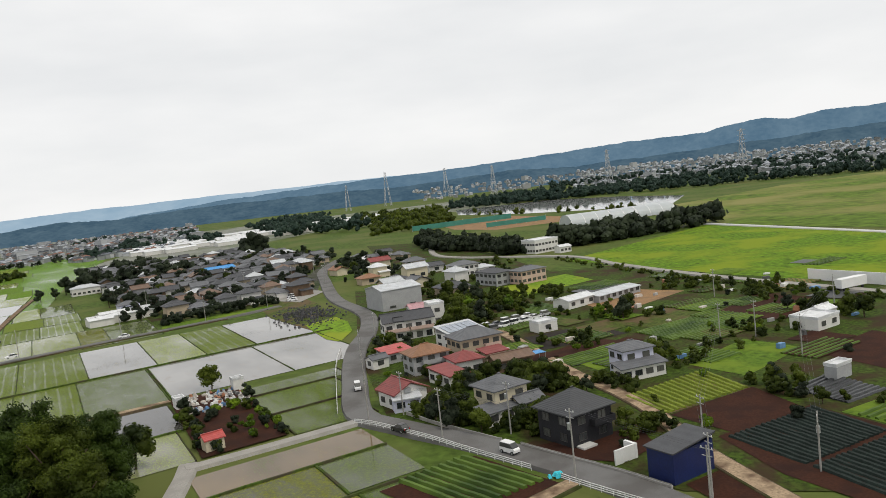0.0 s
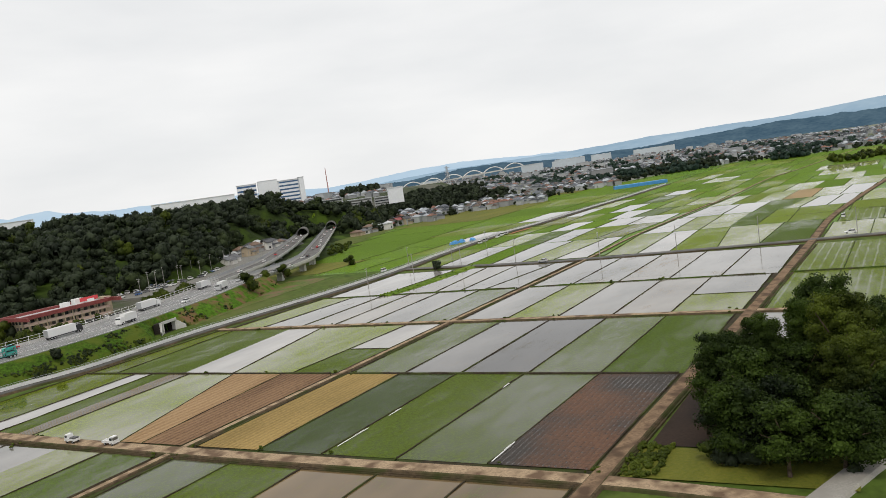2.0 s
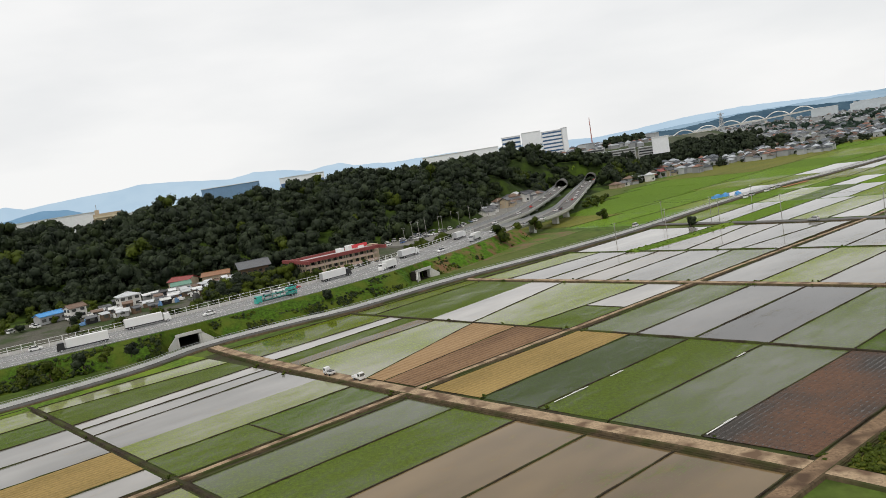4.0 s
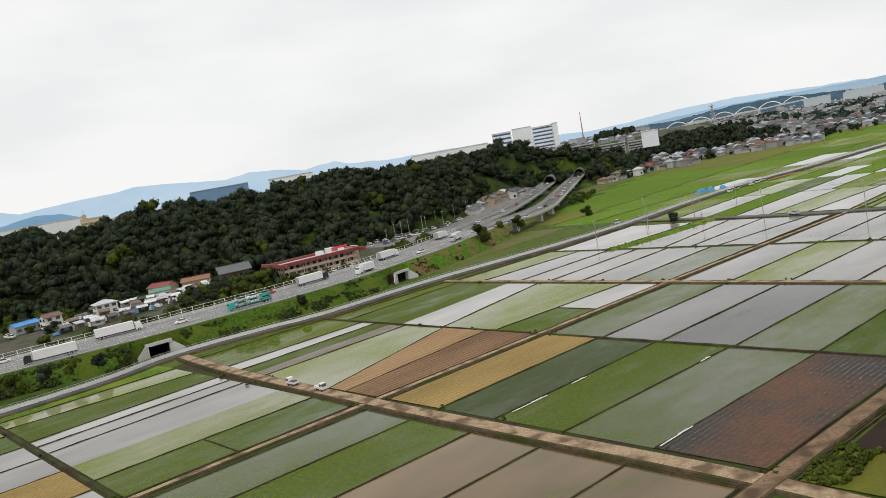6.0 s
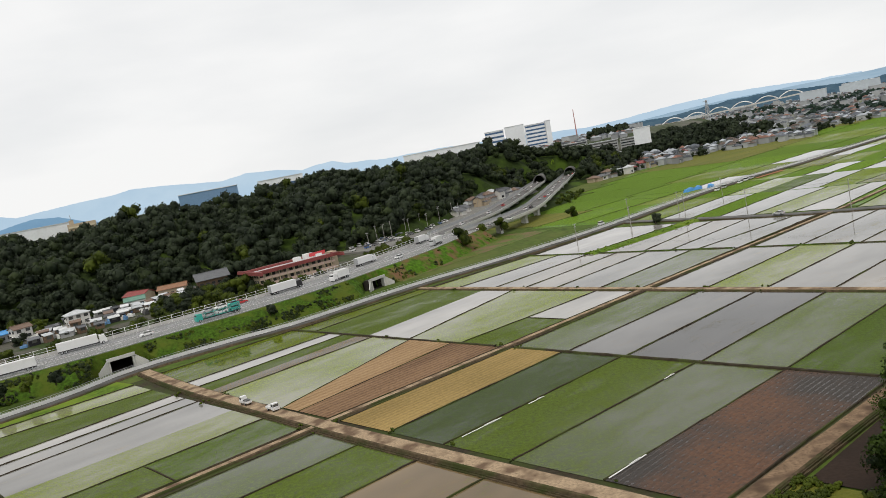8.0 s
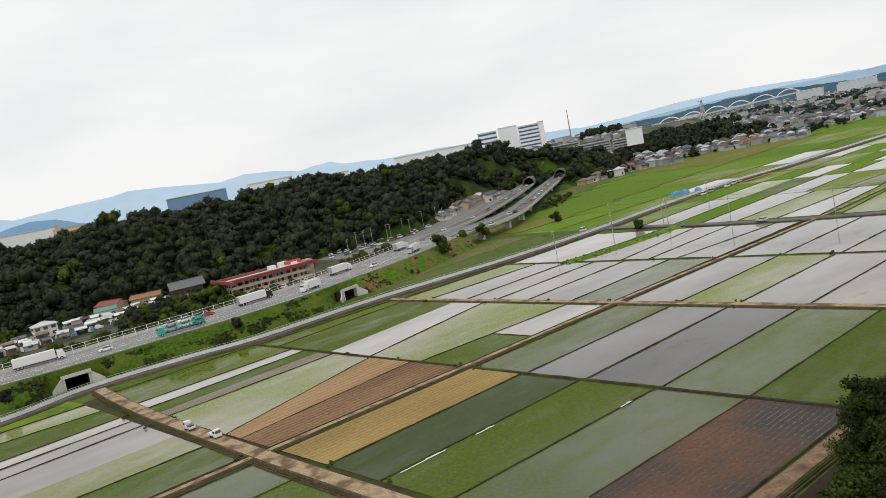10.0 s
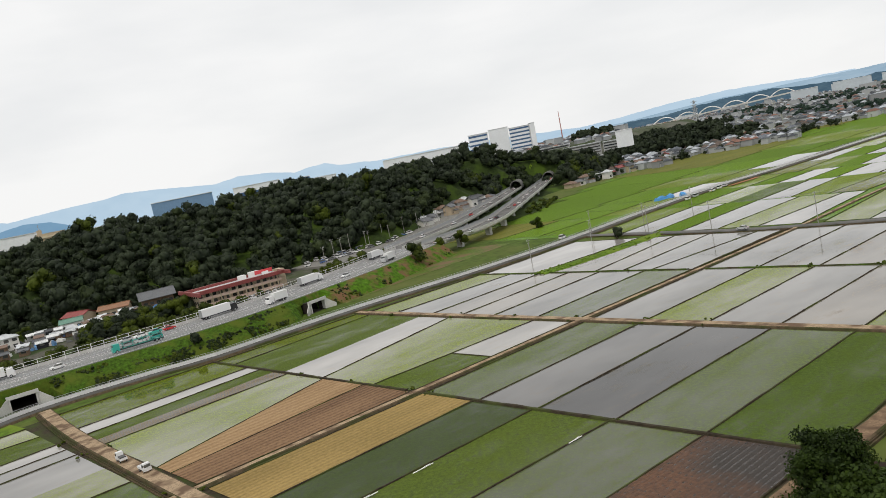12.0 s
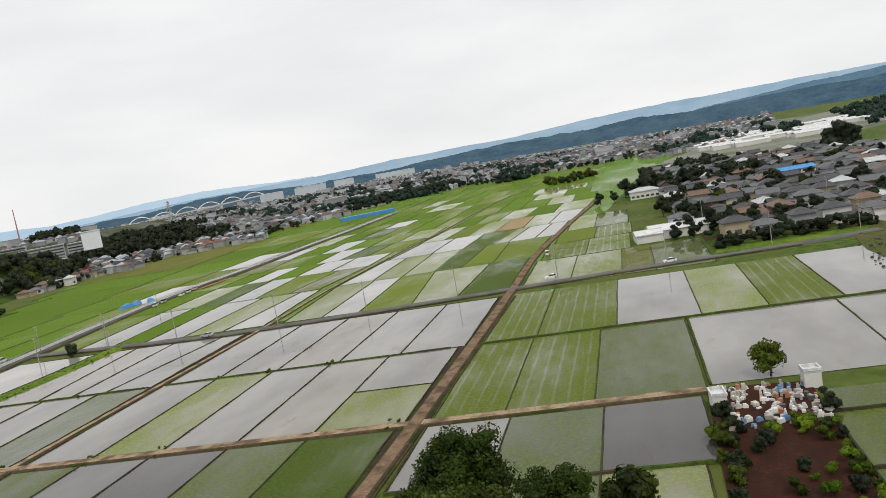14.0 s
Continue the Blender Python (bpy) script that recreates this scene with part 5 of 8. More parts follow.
leafy_row = foliage("vegetable leaves", (0.03, 0.06, 0.012), (0.12, 0.19, 0.03), 0.1)
yellow_row = surface("pale green crop", (0.16, 0.20, 0.025), 0.9, 0.3, 0.3, 2.5, relief=0.6)
black_sheet = surface("black mulch sheet", (0.02, 0.022, 0.024), 0.45, 0.3, 0.4, 3)
teal_row = surface("dark teal crop", (0.017, 0.026, 0.022), 0.8, 0.4, 0.4, 3, relief=0.6)
near_ground = surface("garden ground", (0.038, 0.064, 0.006), 0.95, 0.7, 0.1, 1.0, second=(0.042, 0.026, 0.012))
plot([(78, -60), (250, -110), (330, -20), (320, 110), (190, 72), (152, 58), (126, 48), (104, 20), (84, -4)], near_ground, "weedy garden ground round the houses", 0.0, "garden_ground")
plot([(128.3, 2), (145, -16.5), (130, -23), (116.6, -5.7)], weeds, "weedy bed of a crop plot", 0.06)
ridges("crop_rows", (128.3, 1), (116.8, -5.2), (130, -22.5), (144.5, -16.5), 15, yellow_row, "rows of pale yellow-green crop", 0.5, 0.3)
plot([(116.4, -6.2), (130.3, -23.2), (116.4, -28.6), (105.2, -15.2)], soil, "bare dark brown tilled plot", 0.07)
plot([(104.4, -12.2), (117.4, -29.8), (90, -48), (72, -30), (88, -18)], soil, "dark soil bed under crop rows", 0.06)
ridges("crop_rows", (116.5, -30.3), (103, -37), (91, -21.5), (103.6, -13.5), 17, teal_row, "rows of dark green seedlings under black sheet", 0.46, 0.28)
ridges("crop_rows", (102, -37.8), (89, -45), (78, -29), (90, -22.2), 16, teal_row, "rows of dark green seedlings under black sheet", 0.46, 0.28)
ridges("crop_rows", (127, -29.6), (136, -38), (123.5, -44.6), (117, -36), 11, black_sheet, "rows covered with black mulch sheet", 0.45, 0.25)
plot([(112.9, -33.5), (120.3, -43.5), (104, -58), (97, -44)], lush, "green vegetable plot", 0.06)
ridges("crop_rows", (111, -35), (119, -45), (105, -57), (98, -46), 12, leafy_row, "rows of leafy green vegetables", 0.4, 0.35)
plot([(152.4, -41), (169.4, -58.5), (150, -72), (136, -50)], soil, "bare brown tilled plot by the nursery", 0.07)
plot([(190.5, 24), (201, 5.5), (186, -3.8), (173.7, 18)], surface("black soil under net", (0.03, 0.025, 0.022), 0.9, 0.25, 0.3, 2), "plot of black soil", 0.06)
plot([(170.5, 17.3), (182.5, 5), (177.5, -2), (160, 11)], soil, "reddish-brown garden plot", 0.05)
plot([(160, 11), (177, -2), (165, -12), (150, 5)], lush, "lush green garden plot", 0.05)
plot([(150, -14), (170, -30), (158, -40), (138, -24)], lush, "bright green grass plot", 0.06)
plot([(289, 43), (315, 13.4), (291, 2), (258.5, 31.5)], lawn, "bright green meadow plot", 0.05)
plot([(235, 6.6), (259.5, -9.5), (246, -27), (215.5, -3)], dry_soil, "bare tan tilled plot", 0.06)
plot([(200, 0), (228, -26), (212, -42), (186, -16)], weeds, "mixed vegetable plot", 0.05)
plot([(205, -30), (228, -48), (214, -62), (190, -44)], soil, "dark soil plot", 0.06)
ridges("crop_rows", (186, -6), (200, -22), (190, -32), (174, -14), 14, leafy_row, "rows of leafy green vegetables", 0.45, 0.35)
ridges("crop_rows", (222, 20), (236, 30), (246, 22), (232, 12), 10, leafy_row, "rows of leafy green vegetables", 0.45, 0.35)
plot([(97, 9.5), (104, 17.5), (111, -0.5), (101.5, -2.2), (95, 3)], soil, "bare brown front garden", 0.12)
plot([(86, -4.5), (91, -10.5), (80, -18), (72, -12)], soil, "bare dark plot behind the blue shed", 0.08)
plot([(364, 14), (489, -75), (358, -132), (200, -105), (272, -48)], surface("rough meadow", (0.088, 0.165, 0.006), 0.95, 0.6, 0.03, 0.4, second=(0.17, 0.225, 0.01)), "wide bright green rough meadow", 0.05, "meadow")
plot([(505, -70), (730, -80), (915, -240), (1000, -420), (560, -300), (380, -140)], surface("river flats", (0.085, 0.135, 0.014), 0.95, 0.55, 0.008, 0.12, second=(0.20, 0.19, 0.06)), "yellowish-green grass flats by the river", 0.04, "meadow")
ribbon("flats_track", curve([(495, -76), (430, -104), (358, -134), (280, -166)], 10), 4, 0.5, pale_concrete, "pale track between the meadow and the flats", "path")
# vegetable garden by the railing
plot([(101, 27), (88, 12.5), (76, 26), (88, 40)], soil, "dark soil vegetable garden", 0.1)
ridges("crop_rows", (101, 28.5), (89.5, 15), (80, 25), (91, 38), 9, leafy_row, "rows of leafy green vegetables", 0.5, 0.5)
ribbon("garden_path", curve([(88, 11), (80, 18), (66, 30)], 4), 2.6, 0.3, dirt_path, "bare-earth path by the garden", "path")
# ---- railing along the village road ----
fence("road_railing", shifted(curve([(76, -2.5), (85, 8), (89, 12.2)], 2), -0.6, 0.5), 1.0, 2.0, (0.35, 0.65, 0.95), white_paint, "white pipe railing beside the road", 0.09, None, "railing")
fence("road_railing", shifted(curve([(93, 16.8), (102.5, 28), (110, 36.5), (119, 48.5), (121, 53)], 2), -0.6, 0.5), 1.0, 2.0, (0.35, 0.65, 0.95), white_paint, "white pipe railing beside the road", 0.09, None, "railing")
fence("road_railing", shifted(curve([(128, 58.5), (153, 66.6), (172, 72.5), (191, 77)], 2), -0.4, 0.4), 0.9, 2.0, (0.4, 0.8), white_paint, "white pipe railing on the road bend", 0.1, (0.0, 0.6, pale_concrete), "railing")
wall_line = curve([(84, -2.5), (90.5, 4.0), (97, 11.5), (104, 19.5)], 2)
fence("garden_wall", wall_line, 0.8, 30, (0.8,), pale_concrete, "low grey block wall along the road", 0.2, (0.0, 1.0, concrete), "wall")
fence("garden_wall", curve([(107, 23), (118, 36), (126, 44)], 2), 0.8, 30, (0.7,), pale_concrete, "low grey kerb wall along the gardens", 0.2, (0.0, 0.7, concrete), "wall")
h = house(95.5, 3.0, YAW, "white painted block gate wall", name="gate_wall", category="wall")
slab(h, "panel", 0, 0, 0, 4.2, 0.3, 2.3, white_paint)
slab(h, "pier", 2.3, 1.0, 0, 0.5, 2.4, 2.3, white_paint)

# ---- junk yard garden in the paddies ----
plot([G(-50, 132), G(1, 134), G(-1, 150), G(-50, 149)], soil, "brown garden soil of the allotment", 0.2, "yard_ground")
h = house(*G(-46, 135), YAW + 2, "small cream hut with orange-red roof", 0.2, "hut", "hut")
block(h, 0, 0, 3.6, 3.0, 2.1, "cream", "bright_red", "gable", 0.8, 0.3, 0, 1, "", 9)
h = house(*G(-3, 150), YAW, "small white storage box", 0.2, "container", "container")
block(h, 0, 0, 2.6, 2.4, 2.4, "white", "white", "flat", 0.1, 0.02, 0, 1, "", 9)
h = house(*G(-8, 135), YAW, "small white storage box", 0.2, "container", "container")
block(h, 0, 0, 2.2, 3.4, 2.0, "white", "white", "flat", 0.1, 0.02, 0, 1, "", 9)
JUNK = [surface("junk " + n, c, 0.6, 0.15, 0.8, 4) for n, c in (("white", (0.68, 0.68, 0.66)), ("grey", (0.35, 0.35, 0.34)), ("orange", (0.38, 0.17, 0.09)), ("dark", (0.08, 0.08, 0.08)), ("blue", (0.12, 0.25, 0.45)), ("pale", (0.55, 0.5, 0.45)))]
rj = random.Random(9)
for i in range(170):
    u, v = rj.uniform(-19, -1), rj.uniform(135, 150)
    b = Build()
    w, d, k = rj.uniform(0.3, 1.2), rj.uniform(0.3, 0.9), rj.uniform(0.2, 0.75)
    b.box(0, 0, 0, w, d, k, 0, 0, rj.uniform(0.75, 1.0))
    if rj.random() < 0.5:
        b.box(w * 0.1, d * 0.1, k, w * 0.6, d * 0.6, k * 0.5, 0, 20)
    x, y = G(u, v)
    ob = b.make("scrap_item", rj.choice([JUNK[0], JUNK[0], JUNK[1], JUNK[5], JUNK[5]] + JUNK))
    ob.matrix_basis = pose(x, y, 0.2, 0, 0, rj.uniform(0, 180))
    tagged(ob, "discarded boxes and scrap piled in the yard", "junk", "yard junk")
rk = random.Random(4)
tree_kind("yard_tree", 87, 6.2, 6.8, 0.9, 1500, 0.26, "mid", 16, 0.75)
tree("yard_tree", *G(4, 145), 0.2, 1.0, 30, "small round dark green garden tree")
for i in range(64):
    u, v = rk.uniform(-50, -18), rk.choice([rk.uniform(132, 135.5), rk.uniform(146, 149.5), rk.uniform(134, 149)])
    tree(f"shrub{rk.randrange(3)}", *G(u, v), 0.2, rk.uniform(0.4, 1.1), rk.uniform(0, 360), "leafy green garden shrub", "shrub", "yard shrubs")
tree("dark0", *G(-17, 134.5), 0.2, 0.5, 0, "small dark green garden tree")
tree("round1", *G(-22, 134), 0.2, 0.45, 60, "small leafy garden tree")
tree("dark2", *G(-14, 150), 0.2, 0.4, 90, "small dark green garden tree")

# ---- the grove of big trees ----
for i in range(4):
    tree_kind(f"grand{i}", 90 + i, 22.0, 17.0, 3.0, 27000, 0.21, ("grove", "grove", "mid", "grove")[i], 110, 0.4)
tree_kind("camphor", 97, 13.0, 13.0, 1.5, 13000, 0.22, "grove", 60, 0.42)
tree_kind("oak", 98, 12.0, 11.0, 1.5, 11000, 0.21, "grove", 52, 0.44)
GROVE = "evergreen grove"
for key, u, v, s, a, k in (("grand0", -54, 105, 0.94, 10, 0.98), ("grand2", -68, 109, 0.9, 80, 1.0), ("grand1", -62, 104, 0.82, 200, 1.0), ("oak", -80, 96, 1.2, 140, 0.95), ("grand2", -76, 111, 0.74, 260, 0.95),
                          ("oak", -70, 103, 1.0, 0, 1.0), ("camphor", -87, 103, 0.95, 40, 0.95), ("grand3", -59, 115, 0.78, 120, 0.98), ("oak", -86, 109, 0.85, 220, 0.8), ("round2", -45, 121, 1.1, 0, 1.0), ("dark3", -92, 99, 0.8, 70, 0.8),
                          ("grand1", -75.5, 92.3, 0.71, 15, 1.0), ("camphor", -90, 97, 1.0, 75, 0.9), ("oak", -96, 104, 1.05, 300, 0.9), ("camphor", -93, 110, 0.95, 160, 0.9), ("oak", -81, 115, 0.9, 95, 1.0), ("grand3", -61, 96, 0.66, 210, 1.0)):
    tree(key, *G(u, v), 0, s, a, "tall dark evergreen tree with dense foliage", "tree", GROVE, k)
for i in range(30):
    u, v = rk.uniform(-94, -52), rk.uniform(92, 119)
    tree(f"shrub{rk.randrange(3)}", *G(u, v), 0, rk.uniform(0.9, 1.7), rk.uniform(0, 360), "leafy undergrowth shrub in the grove", "shrub", "grove shrubs")

# ---- garden trees and hedges among the houses ----
GARDEN = ((116, 33, 0.75), (121, 37, 0.7), (126, 38, 0.6), (119, 30, 0.65), (112, 27, 0.6), (114, 20, 0.65), (117, 16, 0.6), (136, 18, 0.9), (142, 22, 0.8), (140, 14, 0.75), (132, 17, 0.6), (146, 17, 0.6), (150, 28, 0.5), (141, 33, 0.55), (146, 34, 0.5), (152, 44, 0.5), (145, 48, 0.45), (110, 2, 0.5), (108, -2, 0.45), (152, -8, 0.7), (154, -4, 0.6), (134, 8, 0.4), (180, 52, 0.5), (187, 56, 0.5), (190, 66, 0.45), (180, 64, 0.4), (216, 48, 0.9), (212, 42, 0.8), (220, 40, 0.8), (226, 42, 0.8), (232, 48, 0.9), (238, 46, 0.8), (246, 50, 0.8), (252, 56, 0.9), (240, 32, 0.7), (250, 36, 0.7), (262, 46, 0.8), (272, 52, 0.8), (280, 60, 0.9), (205, -4, 0.8), (212, 2, 0.7), (216, -6, 0.8), (118, -32, 0.4), (126, -27, 0.45), (122, -30, 0.35), (132, -28, 0.5), (196, -55, 0.8), (190, -60, 0.7), (184, -62, 0.8), (200, -48, 0.6))
for i, (x, y, s) in enumerate(GARDEN):
    tree(rk.choice(["round0", "round1", "round2", "round3", "dark0", "dark1", "dark2", "bright0"]), x, y, 0, s * rk.uniform(0.9, 1.1), rk.uniform(0, 360), "rounded green garden tree by the houses", "tree", "garden trees")
for i in range(70):
    t = rk.uniform(0, 1)
    x, y = rk.uniform(100, 250), rk.uniform(-60, 70)
    if abs((x - 84) * 0.75 - (y - 1) * 0.66) < 8 or near_line(x, y, road_line, 8) or y > np.interp(x, [86, 104, 118, 127, 153, 195, 250], [3, 24, 43, 54, 62, 73, 86]) - 4:
        continue
    tree(f"shrub{rk.randrange(3)}", x, y, 0, rk.uniform(0.5, 1.2), rk.uniform(0, 360), "leafy green garden shrub", "shrub", "garden shrubs")
for i in range(170):
    u, v = rk.uniform(160, 440), rk.uniform(135, 300)
    x, y = G(u, v)
    if near_line(x, y, road_line, 8):
        continue
    tree(rk.choice(["dark0", "dark1", "dark2", "dark3", "round0"]), x, y, 0, rk.uniform(0.6, 1.15), rk.uniform(0, 360), "dark green tree between village houses", "tree", "village trees")
for x, y, s in ((300, 190, 0.9), (306, 184, 1.0), (312, 178, 0.9), (318, 172, 0.9), (324, 170, 1.0), (310, 196, 0.8), (432, 340, 1.4), (440, 332, 1.5), (446, 326, 1.6), (452, 320, 1.4), (458, 312, 1.5), (464, 306, 1.4), (408, 330, 0.9), (402, 336, 0.9), (620, 280, 2.2), (626, 286, 2.0)):
    tree(rk.choice(["dark0", "dark1", "dark2"]), x, y, 0, s, rk.uniform(0, 360), "dark green tree at the village edge", "tree", "village trees")

bank_hedge = [(x + rk.uniform(-3, 3), y - 1 + rk.uniform(-3, 3), 0, rk.uniform(0.12, 0.34)) for x, y, z in shifted(curve([(180, -98), (212, -79), (272, -40), (330, -10), (376, 10)], 2.2), -7.5) if z < 9]
forest("bank_hedge", bank_hedge, "mid", "low green hedge and weeds below the bank road", 7, 8, 110, 0.6, 37, 4)
# small mixed plots and greenery between the lanes
rq = random.Random(15)
PLOTS = [(lush, "small plot of green vegetables"), (weeds, "small weedy plot"), (soil, "small plot of bare brown soil"), (soil, "small plot of bare brown soil"), (black_sheet, "small plot under black sheet"), (dry_soil, "small plot of dry soil"), (weeds, "small weedy plot")]
for i in range(46):
    x, y = rq.uniform(155, 290), rq.uniform(-85, 40)
    if y > 34 - (x - 150) * 0.12 or y > 0.42 * (x - 100) or y < -0.55 * (x - 20) or math.hypot(x - 239, y + 8) < 24:
        continue
    w, d = rq.uniform(4, 11), rq.uniform(3, 7)
    c, s = math.cos(radians(YAW)), math.sin(radians(YAW))
    m, lab = rq.choice(PLOTS)
    plot([(x + c * a - s * b, y + s * a + c * b) for a, b in ((-w, -d), (w, -d), (w, d), (-w, d))], m, lab, 0.1 + i * 0.006)
    if rq.random() < 0.55:
        P = [(x + c * a - s * b, y + s * a + c * b) for a, b in ((-w, -d), (w, -d), (w, d), (-w, d))]
        ridges("crop_rows", *P, int(d * 1.5), leafy_row, "rows of leafy green vegetables", 0.4, 0.35)
green_spots = []
for hx, hy, n, rad in ((118, 33, 26, 7), (114, 20, 16, 5), (140, 18, 34, 8), (148, 36, 18, 6), (152, -6, 14, 5), (165, 38, 14, 7), (182, 54, 16, 6), (192, 66, 10, 4), (222, 44, 40, 12), (250, 52, 40, 12), (270, 40, 30, 12), (214, -2, 24, 9), (282, 62, 24, 10), (196, -56, 22, 9), (240, 30, 24, 12), (262, 20, 16, 8), (310, 70, 24, 12), (330, 40, 24, 14), (372, 60, 30, 16), (130, -28, 10, 6), (108, -3, 10, 4), (180, 8, 12, 6), (110, 28, 14, 4), (128, 34, 14, 5), (150, 22, 10, 4), (138, 2, 10, 5), (160, -14, 16, 10), (176, -38, 14, 8), (232, -50, 26, 12), (260, -30, 20, 12)):
    for i in range(n):
        green_spots.append((hx + rq.gauss(0, rad * 0.6), hy + rq.gauss(0, rad * 0.6), -0.2, rq.uniform(0.14, 0.42)))
forest("garden_greenery", [p for p in green_spots if not near_line(p[0], p[1], road_line, 5.5)], "mid", "dense garden bushes and hedges between the houses", 9, 9, 220, 0.75, 23, 6, 8, 1.0)
vg = []
for i in range(430):
    u, v = rq.uniform(150, 540), rq.uniform(143, 300)
    x, y = G(u, v)
    if not near_line(x, y, road_line, 6):
        vg.append((x, y, -0.1, rq.uniform(0.25, 0.75)))
for i in range(90):
    t = rq.random()
    u, v = 137 + 5 * t + rq.uniform(-4, 5), 153 + 50 * t
    vg.append((*G(u, v), -0.1, rq.uniform(0.2, 0.55)))
forest("village_greenery", vg, "dark", "dark trees and hedges between village houses", 9, 8.5, 150, 0.7, 27, 5)

# rubble heap, corner meadow and yards at the road bend
heap, rr = Build(), random.Random(44)
for i in range(620):
    x, y = rr.gauss(262, 12), 0
    y = 113 - (x - 262) * -0.42 + rr.gauss(0, 6)
    k = rr.uniform(0.3, 1.0)
    heap.box(x, y, -0.1 + rr.uniform(0, 1.2) * max(0, 1 - math.hypot(x - 262, y - 113) / 18), k, k * rr.uniform(0.6, 1), k * 0.7, 0, rr.uniform(0, 180), 0.6)
tagged(heap.make("rubble_heap", surface("grey rubble", (0.10, 0.10, 0.105), 0.9, 0.4, 0.3, 2, islands=0.85)), "heap of grey broken rubble beside the paddies", "rubble", "", "stuff")
plot([(205, 82), (222, 83), (240, 90), (252, 98), (240, 106), (226, 98), (210, 88)], lawn, "small green meadow inside the road bend", 0.09)
plot([(228, 99), (252, 100), (290, 118), (340, 150), (300, 150), (262, 128)], weeds, "weedy waste ground by the road", 0.06)
plot([(300, 130), (330, 128), (352, 150), (322, 162)], surface("gravel lot", (0.30, 0.29, 0.27), 0.9, 0.15, 0.2, 2), "pale gravel parking lot", 0.11)
plot([G(126, 150), G(126, 196), G(138, 200), G(136, 152)], lush, "green wet verge below the village", 0.07)
plot([G(140, 150), G(150, 205), G(330, 300), G(560, 305), G(560, 215), G(420, 135), G(200, 150)], near_ground, "dark garden ground of the village", 0.0, "village_ground")
plot([(300, 88), (450, 130), (600, 180), (560, 100), (440, 60), (330, 20), (280, 10)], near_ground, "dark garden ground of the village", 0.015, "village_ground")
# storage crates, frames and sheets among the plots
for i in range(40):
    x, y = rq.uniform(150, 270), rq.uniform(-75, 30)
    if y > 0.42 * (x - 100) or y < -0.55 * (x - 20):
        continue
    b = Build()
    b.box(0, 0, 0, rq.uniform(0.8, 3.2), rq.uniform(0.6, 1.8), rq.uniform(0.3, 1.4), 0, 0, rq.uniform(0.85, 1))
    ob = b.make("garden_crate", rq.choice(JUNK))
    ob.matrix_basis = pose(x, y, 0.1, 0, 0, YAW + rq.uniform(-20, 20))
    tagged(ob, "weathered crate or covered stack on the farm plots", "crate", "farm clutter")
h = house(90.5, 13.6, YAW, "crumpled bright turquoise sheet on the garden edge", 0.1, "tarpaulin", "tarpaulin")
b = Build()
for i in range(6):
    b.box(rq.uniform(-0.9, 0.9), rq.uniform(-0.5, 0.5), 0, rq.uniform(0.6, 1.4), rq.uniform(0.5, 1.0), rq.uniform(0.3, 0.7), 0, rq.uniform(0, 90), 0.5)
b.make("sheet", surface("turquoise sheet", (0.05, 0.55, 0.65), 0.5, 0.15, 0.5, 3), h)
# ---- buildings behind the expressway ----
GZ = 3.7


def decks(e, w, d, floors, step, wall_mat, slab_mat, pillars):
    """Open gallery front of a building: floor slabs with parapets and pillars."""
    for i in range(1, floors + 1):
        s = slab(e, "gallery_floor", 0, -d / 2 - 0.9, i * step - 0.3, w, 1.8, 0.25, slab_mat)
        if i < floors:
            slab(e, "parapet", 0, -d / 2 - 1.75, i * step - 0.05, w, 0.12, 1.0, wall_mat)
    for i in range(pillars):
        slab(e, "pillar", -w / 2 + (i + 0.5) * w / pillars, -d / 2 - 1.6, -0.2, 0.45, 0.45, floors * step, slab_mat)


h = house(-61, 347, 34, "long three-storey building with galleries and dark red roof edge", GZ - 1.6, "roadhouse", "building")
block(h, 0, 0, 36, 13, 8.0, "tan", "pale", "flat", 0.4, 0.2, 0, 3, "sw", 2.6, (1.5, 1.4))
decks(h, 36, 13, 3, 2.7, WALL["pink"], WALL["tan"], 10)
b = Build()
for s, (x, y, w, d) in enumerate(((0, -8.4, 39.5, 0.8), (0, 6.9, 39.5, 0.8), (-19.4, -0.7, 0.8, 14.6), (19.4, -0.7, 0.8, 14.6))):
    b.box(x, y, 7.8, w, d * 2, 1.5, 0, 0, 0.97)
b.make("roof_band", TILE["red"], h, "dark red sloping roof band")
for x, y, w, hh in ((10, 2, 4, 2.4), (5, 3, 3, 1.8), (14, 0, 3, 1.6)):
    slab(h, "roof_plant", x, y, 8.3, w, 3, hh, white_paint)
slab(h, "sign", 13.5, -1, 9.2, 8, 0.3, 1.6, surface("red sign", (0.6, 0.06, 0.07), 0.5, 0.05))
slab(h, "stair_tower", 20.6, 0, -0.2, 3.2, 6, 9.5, WALL["tan"])
slab(h, "green_awning", -8, -9.2, 1.6, 6, 1.4, 0.5, surface("green awning", (0.03, 0.35, 0.2), 0.6, 0.1))
h = house(-108, 384, 24, "grey temple-like hall with a broad tiled roof", GZ, "hall", "building")
block(h, 0, 0, 14, 10, 3.4, "brown", "grey", "gable", 3.2, 1.4, 0, 1, "s")
h = house(-140, 372, -20, "house with faded red roofs at the wood's edge", GZ)
block(h, 0, 0, 12, 8, 3.4, "tan", "red", "gable", 1.7, 0.6, 0, 1, "s")
h = house(-124, 374, 10, "house with an orange-brown roof at the wood's edge", GZ)
block(h, 0, 0, 13, 8, 3.4, "tan", "orange", "gable", 1.6, 0.6, 0, 1, "s")
h = house(-136, 356, 20, "low house with a green sheet roof", GZ)
